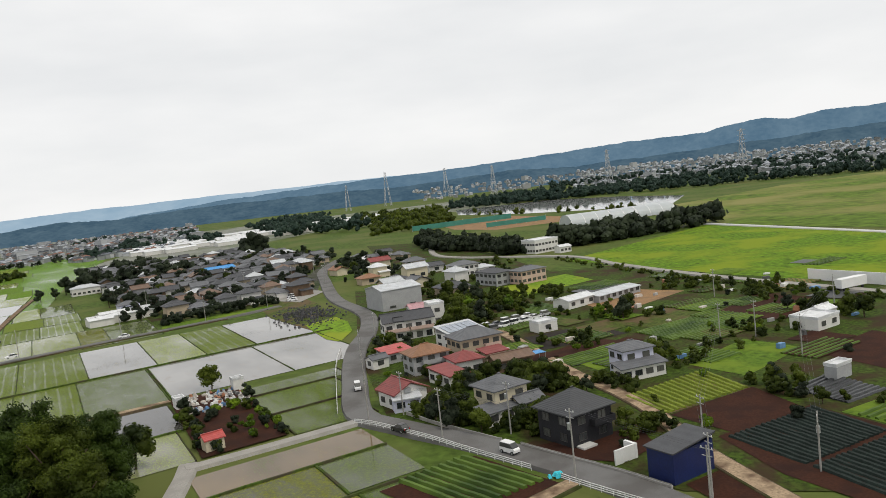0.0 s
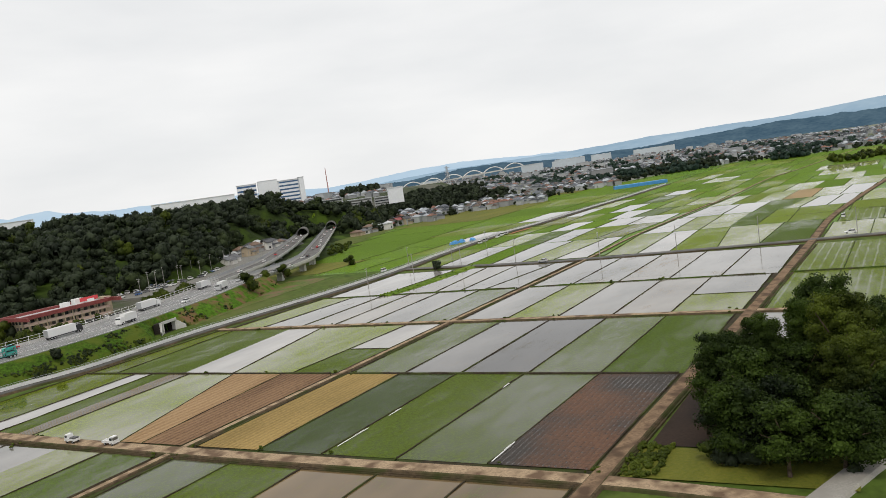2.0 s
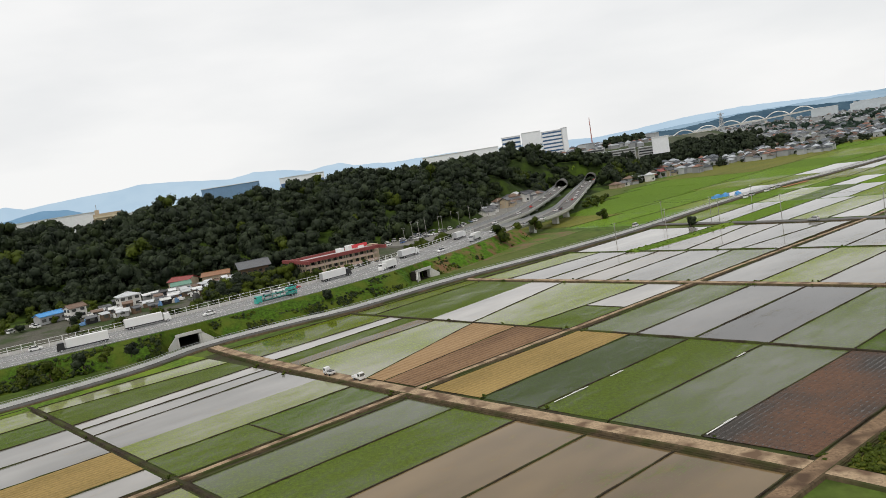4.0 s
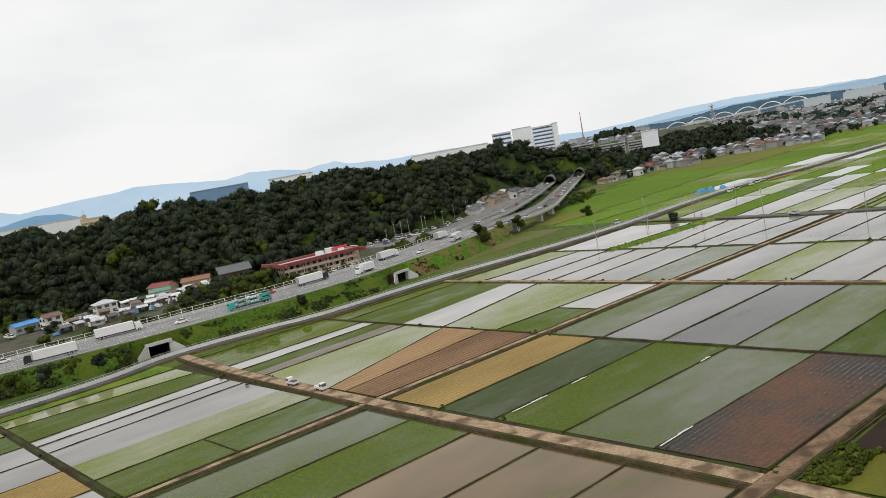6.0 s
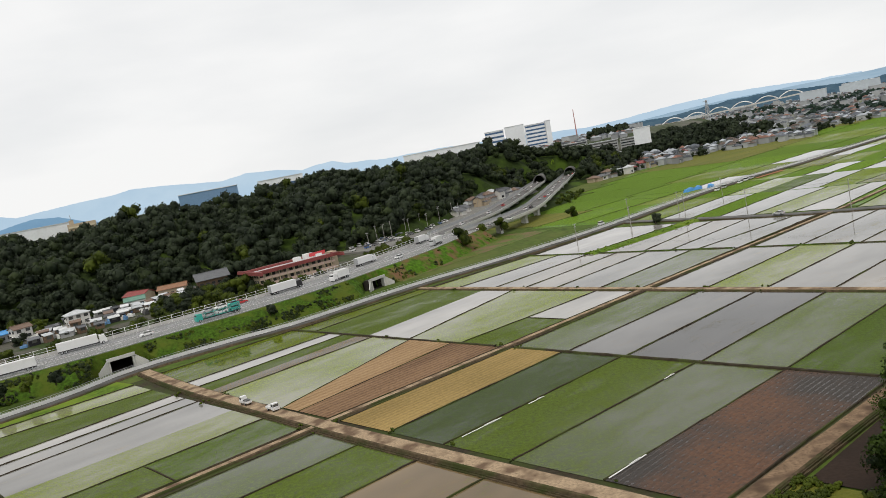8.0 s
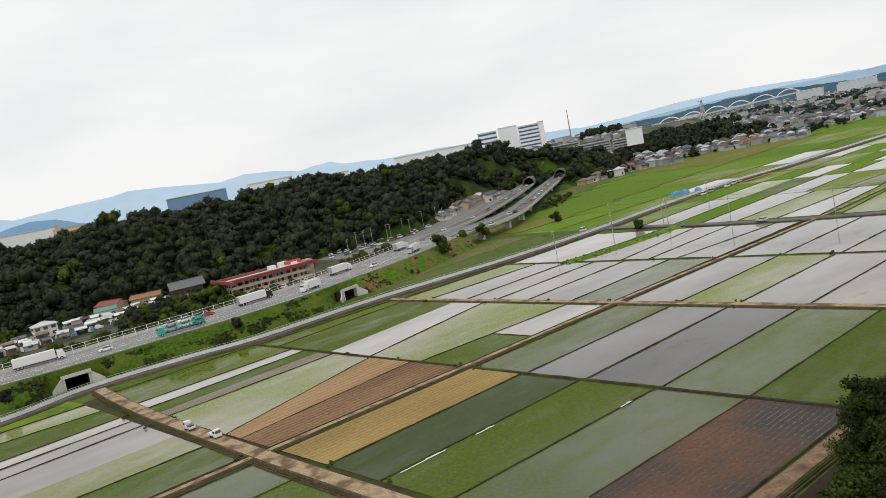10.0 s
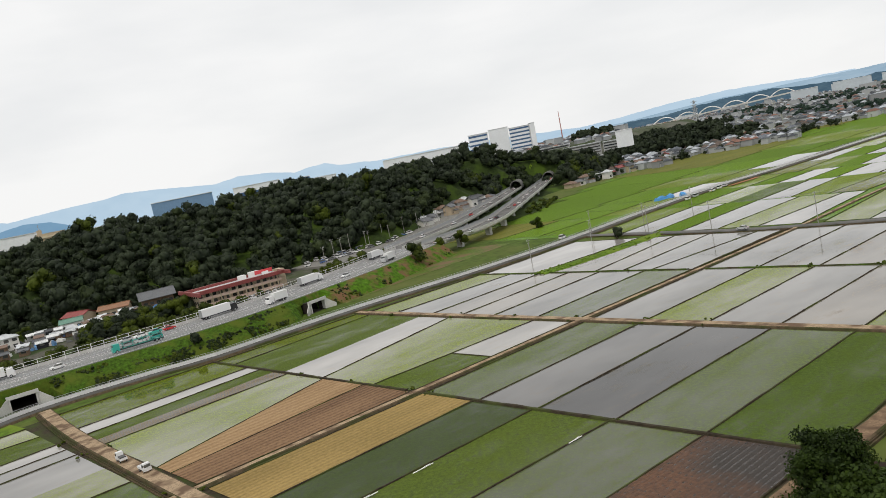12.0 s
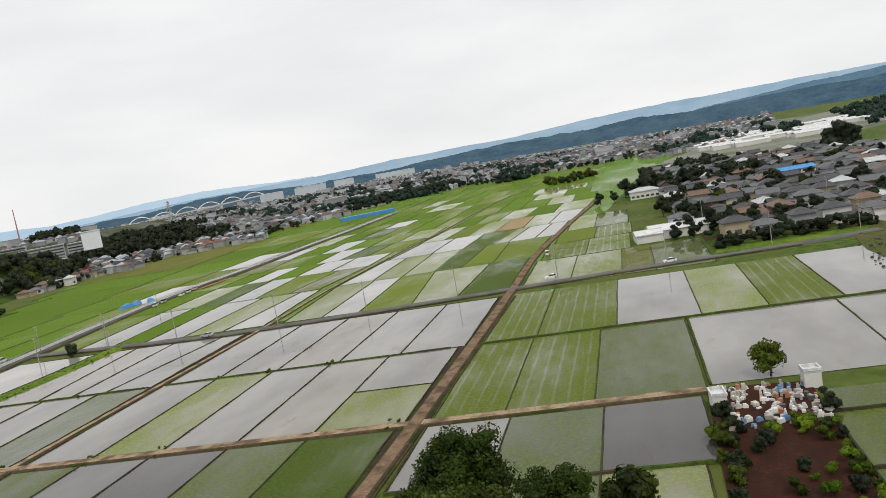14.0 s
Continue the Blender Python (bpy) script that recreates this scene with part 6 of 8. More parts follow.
block(h, 0, 0, 9, 7, 3.0, "white", "green", "gable", 1.4, 0.4, 0, 1, "s")
h = house(-151, 330, 36, "white two-storey house by the road", GZ)
block(h, 0, 0, 9, 7, 4.8, "white", "pale", "hip", 1.4, 0.5)
h = house(-169, 318, 50, "white two-storey house with brown roof", GZ)
block(h, 0, 0, 7, 6, 4.6, "white", "brown", "gable", 1.4, 0.5)
h = house(-180, 321, 50, "long shed with bright blue roof", GZ, "shed", "shed")
block(h, 0, 0, 14, 7, 3.0, "grey", "blue", "gable", 1.2, 0.4, 0, 1, "s")
r = random.Random(33)
for i in range(62):
    a, c = r.random(), r.uniform(-0.75, 1)
    x, y = -158 + 52 * a - 6 * c, 314 + 34 * a + 32 * c * (1 - 0.3 * a)
    if any(math.hypot(x - a, y - c) < 9 for a, c in ((-151, 330), (-169, 318), (-180, 321), (-136, 356))):
        continue
    e = house(x, y, r.uniform(15, 50), "small pale shed in the storage yard", GZ, "shed", "shed", "yard sheds")
    block(e, 0, 0, r.uniform(2.4, 4.6), r.uniform(2.0, 3.4), r.uniform(1.6, 2.4), r.choice(["white", "grey", "brown", "dark"]), r.choice(["pale", "white", "grey", "dark", "white", "pale", "brown"]), r.choice(["gable", "shed"]), 0.7, 0.3, 0, 1, "s", 5)
rz = random.Random(52)
for i in range(120):
    a, c = rz.random(), rz.uniform(-0.7, 1.0)
    x, y = -160 + 62 * a - 6 * c, 313 + 38 * a + 30 * c * (1 - 0.3 * a)
    b = Build()
    w, d, k = rz.uniform(0.8, 3.4), rz.uniform(0.7, 1.9), rz.uniform(0.4, 1.6)
    b.box(0, 0, 0, w, d, k, 0, 0, rz.uniform(0.8, 1.0))
    b.box(w * 0.12, d * 0.08, k, w * 0.55, d * 0.6, k * 0.45, 0, 12, 0.9)
    ob = b.make("yard_scrap", rz.choice([JUNK[0], JUNK[0], JUNK[1], JUNK[3], JUNK[3], JUNK[5], JUNK[4]]))
    ob.matrix_basis = pose(x, y, GZ, 0, 0, rz.uniform(0, 180))
    tagged(ob, "scrap machinery and covered stack in the storage yard", "scrap", "yard scrap")
for i in range(22):
    t = r.random()
    village_house(14 + 56 * t + r.uniform(-6, 6), 492 + 116 * t + r.uniform(0, 16), r.uniform(20, 60), r.choice(["grey", "pale", "dark", "dark", "brown"]), r.choice(["white", "tan", "grey"]), r.uniform(6, 9), r.uniform(5, 7), r.random() < 0.4, r.choice(["gable", "hip"]), 4.5)
for i in range(18):
    t = i / 17
    village_house(140 + 110 * t + r.uniform(-5, 5), 622 + 105 * t + r.uniform(-6, 12), r.uniform(20, 60), r.choice(["grey", "red", "pale", "dark", "brown"]), r.choice(["white", "tan", "grey"]), r.uniform(7, 11), r.uniform(6, 8), r.random() < 0.5, r.choice(["gable", "hip"]))
terrace = Build()
terrace.profile(curve([(-30, 395, 0), (0, 440, 0), (30, 500, 0), (62, 570, 0), (80, 610, 0)], 8), [(-24, -0.2), (-24, 4.6), (8, 4.4), (12, -0.2)])
tagged(terrace.make("terrace", surface("grey yard", (0.20, 0.195, 0.18), 0.9, 0.15, 0.1, 2)), "grey gravel yard between expressway and hill", "ground", "", "structure")

# ---- vehicles ----
PAINT = {n: surface("car paint " + n, c, 0.28, 0.04, 0.6, 5, relief=0.0) for n, c in (("white", (0.72, 0.72, 0.72)), ("black", (0.02, 0.02, 0.022)), ("silver", (0.42, 0.43, 0.44)), ("red", (0.45, 0.03, 0.03)), ("blue", (0.05, 0.12, 0.32)), ("teal", (0.04, 0.35, 0.30)), ("grey", (0.15, 0.15, 0.16)))}
red_light = surface("red lamp", (0.5, 0.02, 0.02), 0.3, 0.05)
pale_lamp = surface("headlamp", (0.75, 0.75, 0.7), 0.2, 0.05)


def wheels(e, xs, half, r0, wide=0.22, near=True):
    for x in xs:
        for s in (-1, 1):
            w = put("wheel", wheel_mesh(r0, wide)[0], e)
            w.matrix_basis = pose(x, s * half, r0)
            if near:
                put("rim", wheel_mesh(r0, wide)[1], w)


WHEELS = {}


def wheel_mesh(r0, wide):
    if (r0, wide) not in WHEELS:
        a, b = Build(), Build()
        a.tube((0, -wide / 2, 0), (0, wide / 2, 0), r0, r0, 14)
        b.tube((0, -wide / 2 - 0.01, 0), (0, wide / 2 + 0.01, 0), r0 * 0.6, r0 * 0.6, 10)
        WHEELS[(r0, wide)] = a.mesh("wheel", rubber_tunnel_dark, True), b.mesh("rim", steel)
    return WHEELS[(r0, wide)]


def hull(rows, mat_of):
    """A car body: rows of (x, half width, z low, z high) joined along x."""
    b = Build()
    for (x0, w0, l0, h0), (x1, w1, l1, h1) in zip(rows, rows[1:]):
        for s in (-1, 1):
            b.face([(x0, s * w0, l0), (x1, s * w1, l1), (x1, s * w1 * 0.94, h1), (x0, s * w0 * 0.94, h0)], mat_of("side"))
        b.face([(x0, -w0 * 0.94, h0), (x1, -w1 * 0.94, h1), (x1, w1 * 0.94, h1), (x0, w0 * 0.94, h0)], mat_of("top"))
        b.face([(x0, -w0, l0), (x1, -w1, l1), (x1, w1, l1), (x0, w0, l0)], mat_of("top"))
    for x, w, l, h in (rows[0], rows[-1]):
        b.face([(x, -w, l), (x, w, l), (x, w * 0.94, h), (x, -w * 0.94, h)], mat_of("side"))
    return b


CARS = {}


def car_master(kind, colour, near):
    e = thing("car" if kind == "car" else "van", pose(0, 0, -50), f"{colour} {'saloon car' if kind == 'car' else 'small box van'} on the road", "car" if kind == "car" else "van")
    if kind == "car":
        body = [(-2.1, 0.78, 0.35, 0.75), (-1.9, 0.84, 0.25, 0.92), (-0.9, 0.86, 0.25, 0.95), (0.9, 0.86, 0.25, 0.92), (1.9, 0.82, 0.25, 0.78), (2.15, 0.7, 0.35, 0.6)]
        cabin = [(-1.75, 0.72, 0.9, 0.95), (-1.1, 0.72, 0.9, 1.42), (0.1, 0.72, 0.9, 1.46), (0.95, 0.72, 0.9, 0.95)]
        roof = [(-1.05, 0.66, 1.42, 1.47), (-0.4, 0.68, 1.45, 1.5), (0.1, 0.66, 1.45, 1.49)]
        xs, long = (-1.3, 1.35), 2.1
    else:
        body = [(-1.7, 0.72, 0.35, 1.0), (-1.65, 0.74, 0.25, 1.05), (1.2, 0.74, 0.25, 1.05), (1.65, 0.7, 0.3, 0.85), (1.72, 0.66, 0.35, 0.75)]
        cabin = [(-1.66, 0.7, 1.0, 1.55), (-1.5, 0.71, 1.0, 1.75), (0.7, 0.71, 1.0, 1.75), (1.35, 0.68, 1.0, 1.02)]
        roof = [(-1.55, 0.66, 1.74, 1.84), (-0.4, 0.68, 1.76, 1.86), (0.75, 0.64, 1.74, 1.82)]
        xs, long = (-1.15, 1.2), 1.68
    hull(body, lambda s: 0).make("body", PAINT[colour], e)
    hull(cabin, lambda s: 0).make("glasshouse", glass_dark(), e)
    hull(roof, lambda s: 0).make("roof", PAINT[colour], e)
    wheels(e, xs, 0.74, 0.3, 0.22, near)
    for s in (-1, 1) if near else ():
        slab(e, "headlight", long + 0.02, s * 0.5, 0.58, 0.08, 0.3, 0.14, pale_lamp)
        slab(e, "tail_lamp", -long, s * 0.55, 0.68, 0.08, 0.2, 0.18, red_light)
    return e


def car(x, y, z, yaw, colour="white", kind="car", group=""):
    near = not group.startswith("parked")
    key = (kind, colour, near)
    m = pose(x, y, z, 0, 0, yaw)
    if key not in CARS:
        CARS[key] = car_master(kind, colour, near)
        CARS[key].matrix_basis = m
        e = CARS[key]
    else:
        e = copy_thing(CARS[key], m)
    return tagged(e, group=group)


def lorry(x, y, z, yaw, length=10.0, colour="white", box="white", label="", carrier=False):
    e = thing("lorry", pose(x, y, z, 0, 0, yaw), label or f"lorry with {colour} cab and {box} box body", "lorry", "expressway traffic")
    cab = hull([(length / 2 - 2.2, 1.2, 0.6, 2.8), (length / 2 - 0.5, 1.2, 0.5, 2.9), (length / 2, 1.15, 0.45, 1.6)], lambda s: 0)
    cab.make("cab", PAINT[colour], e)
    slab(e, "windscreen", length / 2 - 0.22, 0, 1.65, 0.12, 2.0, 0.95, glass_dark())
    slab(e, "chassis", -0.4, 0, 0.55, length - 1.2, 1.0, 0.4, dark_metal)
    if carrier:
        for hgt in (1.0, 2.5):
            slab(e, "carrier_deck", -1.2, 0, hgt, length - 3.4, 2.3, 0.12, PAINT["teal"])
        for i in range(5):
            for s in (-1, 1):
                slab(e, "carrier_post", -length / 2 + 0.8 + i * (length - 4.0) / 4, s * 1.15, 1.0, 0.14, 0.14, 2.2, PAINT["teal"])
    else:
        slab(e, "box_body", -1.25, 0, 1.0, length - 2.9, 2.45, 2.6, PAINT[box])
        slab(e, "rear_door", -length / 2 + 0.18, 0, 1.1, 0.08, 2.3, 2.4, steel)
    wheels(e, (length / 2 - 1.2, -length / 2 + 1.4, -length / 2 + 2.6), 1.05, 0.5, 0.3)
    if carrier:
        for i in range(3):
            for hgt in (1.12, 2.62):
                c = car(0, 0, 0, 0, ("teal", "white", "silver")[i % 3])
                c.matrix_basis = pose(x, y, z, 0, 0, yaw) @ pose(-length / 2 + 2.4 + i * 4.5, 0, hgt)
    return e


def on_edge(at, offset):
    """A place on the expressway: metres along its near edge and offset, with the heading."""
    run = 0.0
    for a, c in zip(edge_line, edge_line[1:]):
        d = math.dist(a, c)
        if run + d > at:
            t = (at - run) / d
            h = math.atan2(c[1] - a[1], c[0] - a[0])
            x, y = a[0] + (c[0] - a[0]) * t, a[1] + (c[1] - a[1]) * t
            return x + math.sin(h) * offset, y - math.cos(h) * offset, a[2], math.degrees(h)
        run += d
    return (*edge_line[-1], 40.0)


def traffic(at, offset, what, **k):
    x, y, z, h = on_edge(at, offset)
    turn = h + (180 if offset > -WIDE / 2 else 0)
    if what == "car":
        car(x, y, z + 0.02, turn, k.get("colour", "white"), group="expressway traffic")
    else:
        lorry(x, y, z + 0.02, turn, **k)


traffic(352, -19, "lorry", length=15)
traffic(331, -4.5, "lorry", length=15, colour="black")
traffic(395, -5, "lorry", length=16, colour="teal", carrier=True, label="car transporter lorry with teal frame and small cars")
traffic(430, -19, "lorry", length=14, colour="black")
traffic(448, -5.5, "lorry", length=9)
traffic(478, -19, "lorry", length=12)
traffic(372, -9, "car", colour="white")
traffic(411, -21, "car", colour="red")
traffic(486, -7, "car", colour="white")
traffic(515, -5, "lorry", length=9, colour="silver")
traffic(528, -20, "lorry", length=10)
traffic(540, -8, "car", colour="silver")
traffic(556, -19, "car", colour="white")
traffic(566, -5, "car", colour="black")
traffic(300, -6, "car", colour="silver")
traffic(318, -21, "car", colour="white")
for x, y, z, h, c in ((57, 436, 6, 62, "white"), (73, 488, 6, 74, "silver"), (78, 497, 6, 74, "red"), (82, 508, 6, 74, "white"), (95, 565, 6, 75, "white"), (117, 645, 6, 75, "silver"), (38, 458, 6, 66, "white"), (62, 535, 6, 73, "silver"), (86, 620, 6, 74, "white"), (126, 670, 6, 75, "white"), (33, 384, 6, 55, "silver"), (44, 398, 6, 55, "white"), (61, 441, 6, 66, "black"), (89, 538, 6, 75, "white"), (101, 590, 6, 75, "silver"), (108, 614, 6, 75, "white"), (133, 688, 6, 75, "red"), (20, 420, 6, 60, "white"), (50, 492, 6, 70, "red"), (68, 556, 6, 73, "white"), (78, 590, 6, 73, "silver"), (96, 654, 6, 74, "white")):
    car(x, y, z + 0.05, h, c, group="expressway traffic")
rv = random.Random(12)
for i in range(64):
    t = rv.random()
    car(-36 + 44 * t + rv.uniform(-9, 6), 402 + 62 * t + rv.uniform(-6, 16), 4.55, rv.choice([40, 130, 45]) + rv.uniform(-4, 4), rv.choice(["white", "white", "silver", "grey", "white", "blue"]), rv.choice(["car", "van"]), "parked cars behind the expressway")
for i in range(16):
    x, y = -62 + i * 2.7, 327 + i * 1.85
    car(x, y, GZ + 0.1, 124 + rv.uniform(-5, 5), rv.choice(["white", "silver", "black", "white"]), "car", "parked cars behind the expressway")
for i in range(18):
    t = rv.random()
    car(-190 + 75 * t, 303 + 38 * t + rv.uniform(-3, 6), GZ + 0.1, rv.uniform(0, 180), rv.choice(["white", "silver", "blue", "white"]), rv.choice(["car", "van"]), "parked cars behind the expressway")
# farm and village traffic


def pickup(x, y, z, yaw, load):
    """A small farm truck: cab, open bed with drop sides, four wheels."""
    e = thing("pickup_truck", pose(x, y, z, 0, 0, yaw), "small white farm pickup truck on the earth path", "truck", "farm trucks")
    cab = Build()
    for a, c, h0, h1, t in ((0.45, 1.65, 0.35, 0.95, 1.0), (0.45, 1.5, 0.95, 1.72, 0.86)):
        cab.box((a + c) / 2, 0, h0, c - a, 1.42, h1 - h0, 0, 0, t)
    cab.make("cab", PAINT["white"], e)
    slab(e, "windscreen", 1.5, 0, 1.02, 0.1, 1.2, 0.5, glass_dark())
    for k in (-1, 1):
        slab(e, "side_window", 1.0, k * 0.68, 1.02, 0.7, 0.06, 0.5, glass_dark())
        slab(e, "headlight", 1.64, k * 0.5, 0.6, 0.06, 0.26, 0.2, pale_lamp)
        slab(e, "drop_side", -0.65, k * 0.68, 0.65, 2.1, 0.05, 0.32, PAINT["white"])
    slab(e, "bed", -0.65, 0, 0.5, 2.15, 1.4, 0.14, PAINT["white"])
    slab(e, "tailboard", -1.7, 0, 0.65, 0.05, 1.38, 0.32, PAINT["white"])
    if load:
        slab(e, "load", -0.7, 0, 0.64, 1.5, 1.1, 0.5, JUNK[3], 0, "dark farm load in the bed")
    wheels(e, (1.05, -0.95), 0.6, 0.27)


pickup(-41, 168.8, 0.4, 128, True)
pickup(-33.3, 160.3, 0.4, -48, False)
car(131, 284.5, 0.52, 125, "silver")
car(80, 351, 0.52, 42, "white", "van")
car(219.5, 209, 0.52, 140, "white")
car(244.5, 180.5, 0.3, 140, "white")
car(257, 245.5, 0.45, 37, "white", "van")
car(145.5, 59.5, 0.52, 200, "white", "van")
car(114.5, 42.5, 0.52, 49, "black")
car(100.5, 21, 0.52, 229, "white", "van")
for i in range(12):
    car(204 + (i % 6) * 3.2 + rv.uniform(-0.5, 0.5), 34 - (i % 6) * 3.0 + (i // 6) * 6, 0.1, -48 + rv.choice([0, 180]), rv.choice(["white", "silver", "white", "grey"]), rv.choice(["car", "van"]), "parked cars by the white hut")
for i in range(5):
    car(306 + i * 6, 134 + i * 4 + rv.uniform(-2, 2), 0.12, rv.uniform(0, 180), rv.choice(["white", "blue", "white"]), rv.choice(["car", "van"]), "parked cars in the village lot")

# ---- poles and wires ----


def pole(x, y, high=11.0, yaw=0.0, box=False, z=0.0, lamp=False):
    e = thing("utility_pole", pose(x, y, z, 0, 0, yaw), "tall grey concrete utility pole with crossarms" if not lamp else "slim white street lamp pole", "pole", "utility poles")
    b = Build()
    b.tube((0, 0, -0.3), (0, 0, high), 0.15, 0.1, 8)
    b.make("shaft", pole_mat, e)
    for k, w in ((high - 0.5, 1.8), (high - 1.4, 1.4)):
        slab(e, "crossarm", 0, 0, k, w, 0.09, 0.09, steel)
        for i in (-0.8, 0.0, 0.8) if k > high - 1 else ():
            slab(e, "insulator", i * w / 2, 0, k + 0.09, 0.09, 0.09, 0.22, white_paint)
    if box:
        q = Build()
        q.tube((0.35, 0, high - 3.2), (0.35, 0, high - 2.2), 0.28, 0.28, 10)
        q.make("transformer", steel, e)
    return Vector((x, y, z + high - 0.4))


def wire_run(tops, sag=0.7, r0=0.014):
    b = Build()
    for k in (-0.6, 0.0, 0.6):
        for p, q in zip(tops, tops[1:]):
            d = (q - p).normalized()
            s = Vector((d.y, -d.x, 0)) * k
            last = p + s
            for i in range(1, 7):
                t = i / 6
                w = p + (q - p) * t + s - Vector((0, 0, sag * 4 * t * (1 - t)))
                b.tube(last, w, r0, r0, 4)
                last = w
    tagged(b.make("overhead_wire", dark_metal), "thin dark overhead wires between poles", "wire", "", "stuff")


wire_run([pole(*G(u, v), 10.5, 37) for u, v in ((121, -92), (118, -62), (114.5, -33), (112, 6), (113, 37), (117, 67), (120, 100), (125, 135), (128, 168), (133, 196))])
b = Build()
wire_run([pole(88.6, 10.5, 11, 49, True), pole(108.3, 33.5, 10, 49), pole(121.5, 50.5, 9.5, 20), pole(143, 57, 9.5, 10), pole(172, 66, 9.5, 10, True), pole(199, 69, 9.5, 10)])
wire_run([pole(74, -6, 10, 49), pole(111, 21.7, 9.5, 49, True), pole(126, 44.5, 9, 49)], 0.5)
wire_run([pole(88.5, -22.9, 8.6, -20, True), pole(151.6, -38.2, 9, -20), pole(200, -60, 9, -20)])
wire_run([pole(81.3, -7.3, 9, 30), pole(98, -9, 9, 30), pole(171.8, -25, 9, 30), pole(172, -33.3, 9, 30), pole(230, -34, 9, 30)])
wire_run([pole(60, 306, 9, 40, False, 0), pole(88, 330, 9, 40), pole(116, 352, 9, 40), pole(146, 377, 9, 40)])
rp = random.Random(2)
for i in range(16):
    t = i / 15
    pole(-34 + 80 * t + rp.uniform(-4, 4), 398 + 120 * t + rp.uniform(-4, 10), rp.uniform(8, 12), rp.uniform(0, 90), False, 4.4)
for i in range(14):
    x, y = rp.uniform(210, 520), 0
    u, v = rp.uniform(160, 420), rp.uniform(150, 260)
    pole(*G(u, v), 10, rp.uniform(0, 90))
lamp = thing("street_lamp", pose(*G(-86, 116), 0), "slim white street lamp by the side road", "lamp")
b = Build()
b.tube((0, 0, -0.2), (0, 0, 4.2), 0.07, 0.05, 8)
b.make("post", white_paint, lamp)
slab(lamp, "lantern", 0.3, 0, 4.1, 0.7, 0.25, 0.14, white_paint)

for x, y, turn, c, k in ((152, 399, 40, "white", "van"), (158, 405, 42, "silver", "van"), (170, 414, 42, "white", "car"), (176, 420, 44, "white", "van"), (181, 425, 44, "silver", "car")):
    car(x, y, 0.3, turn, c, k, "vehicles parked by the canal road")
for i, (x, y, w) in enumerate(((146, 424, 7), (152, 427, 5), (158, 424, 4))):
    h = house(x, y, 30 + i * 25, "low stack under a blue sheet by the canal road", 0, "covered_stack", "stack")
    b = Build()
    b.box(0, 0, 0, w, 3.4, 1.5, 0, 0, 0.75)
    b.box(w * 0.1, 0.2, 1.5, w * 0.5, 1.8, 0.5, 0, 8, 0.6)
    b.make("sheet", TILE["blue"], h)
plot([G(237, -96), G(262, -94), G(262, -91), G(237, -93)], surface("orange clay", (0.36, 0.15, 0.08), 0.9, 0.2, 0.3, 2), "strip of orange clay by the canal road", 0.4, "clay_strip")

# ---- bushes on the bank and along the canal ----
for x, y, z, s in ((17, 353, 3.5, 2.6), (-54, 262, 3.2, 1.3), (-118, 212, 3.0, 1.6), (-112, 214, 3.2, 1.3), (-106, 217, 3.2, 1.3), (-124, 205, 2.2, 1.8), (-130, 203, 2.6, 1.5), (-140, 196, 2.4, 1.8), (38, 386, 3.2, 2.0), (78, 410, 0, 1.8), (98, 326, 0.2, 0.9)):
    tree(f"shrub{rp.randrange(2)}", x, y, z, s * 1.4, rp.uniform(0, 360), "rounded dark green bush on the grassy bank", "shrub", "bank bushes")
rt = np.random.RandomState(4)
belt = []
for i in range(150):
    a, c = rt.rand(), rt.rand()
    belt.append((-106 + 30 * a - 10 * c, 294 + 42 * a + 30 * c * (1 - 0.5 * a), GZ - 0.6, rt.uniform(0.4, 0.8)))
for i in range(70):
    belt.append((rt.uniform(-215, -150), rt.uniform(300, 372), GZ - 0.6, rt.uniform(0.25, 0.6)))
forest("roadside_trees", belt[::2], "dark", "dense dark trees behind the expressway fence", 9, 8, 260, 0.6, 19, 5)
forest("roadside_trees", belt[1::2], "mid", "leafy green trees behind the expressway fence", 9, 8, 260, 0.6, 23, 5)
mound = [(59 + 54 * i / 59, 281 + 36 * (i / 59) ** 1.2) for i in range(60)]
rm = np.random.RandomState(14)
strip = Build()
strip.profile([(x, y, 0) for x, y in mound[::5]], [(-4.2, -0.2), (-2.6, 0.35), (0, 0.6), (2.6, 0.35), (4.2, -0.2)])
tagged(strip.make("weedy_bank", lush), "weedy grass bank between two paddies", "bank", "", "structure")
forest("bank_weeds", [(x + rm.uniform(-2.6, 2.6), y + rm.uniform(-2.6, 2.6), 0.1, rm.uniform(0.04, 0.12)) for x, y in mound * 5], "bright", "tall fresh weeds on the grass bank", 6, 8, 90, 0.6, 29, 4)
tree("shrub1", 97, 324, 0.5, 2.0, 0, "dark green bush on the weedy bank", "shrub", "bank bushes")
bank_spots = []
rb = np.random.RandomState(8)
for i in range(5200):
    at, off = rb.uniform(230, 560), rb.uniform(2.0, 8.6)
    clump = noise.noise((at * 0.09, off * 0.22, 4.0))
    if clump < (0.08 if at > 372 else -0.12):
        continue
    x, y, z, hd = on_edge(at, off)
    if math.hypot(x + 93, y - 232) < 9 or math.hypot(x + 17, y - 292) < 10 or (at > 440 and rb.rand() < 0.72):
        continue
    bank_spots.append((x, y, 6.4 - off * 0.74 - 0.3, rb.uniform(0.08, 0.2) + 0.2 * max(0.0, clump) * (1.0 if at < 372 else 0.4)))
forest("bank_scrub", bank_spots[::2], "olive", "low leafy scrub growing on the embankment", 6, 7.5, 34, 0.9, 11, 4)
forest("bank_scrub", bank_spots[1::2], "mid", "low yellow-green weeds growing on the embankment", 5, 8, 34, 0.9, 12, 4)
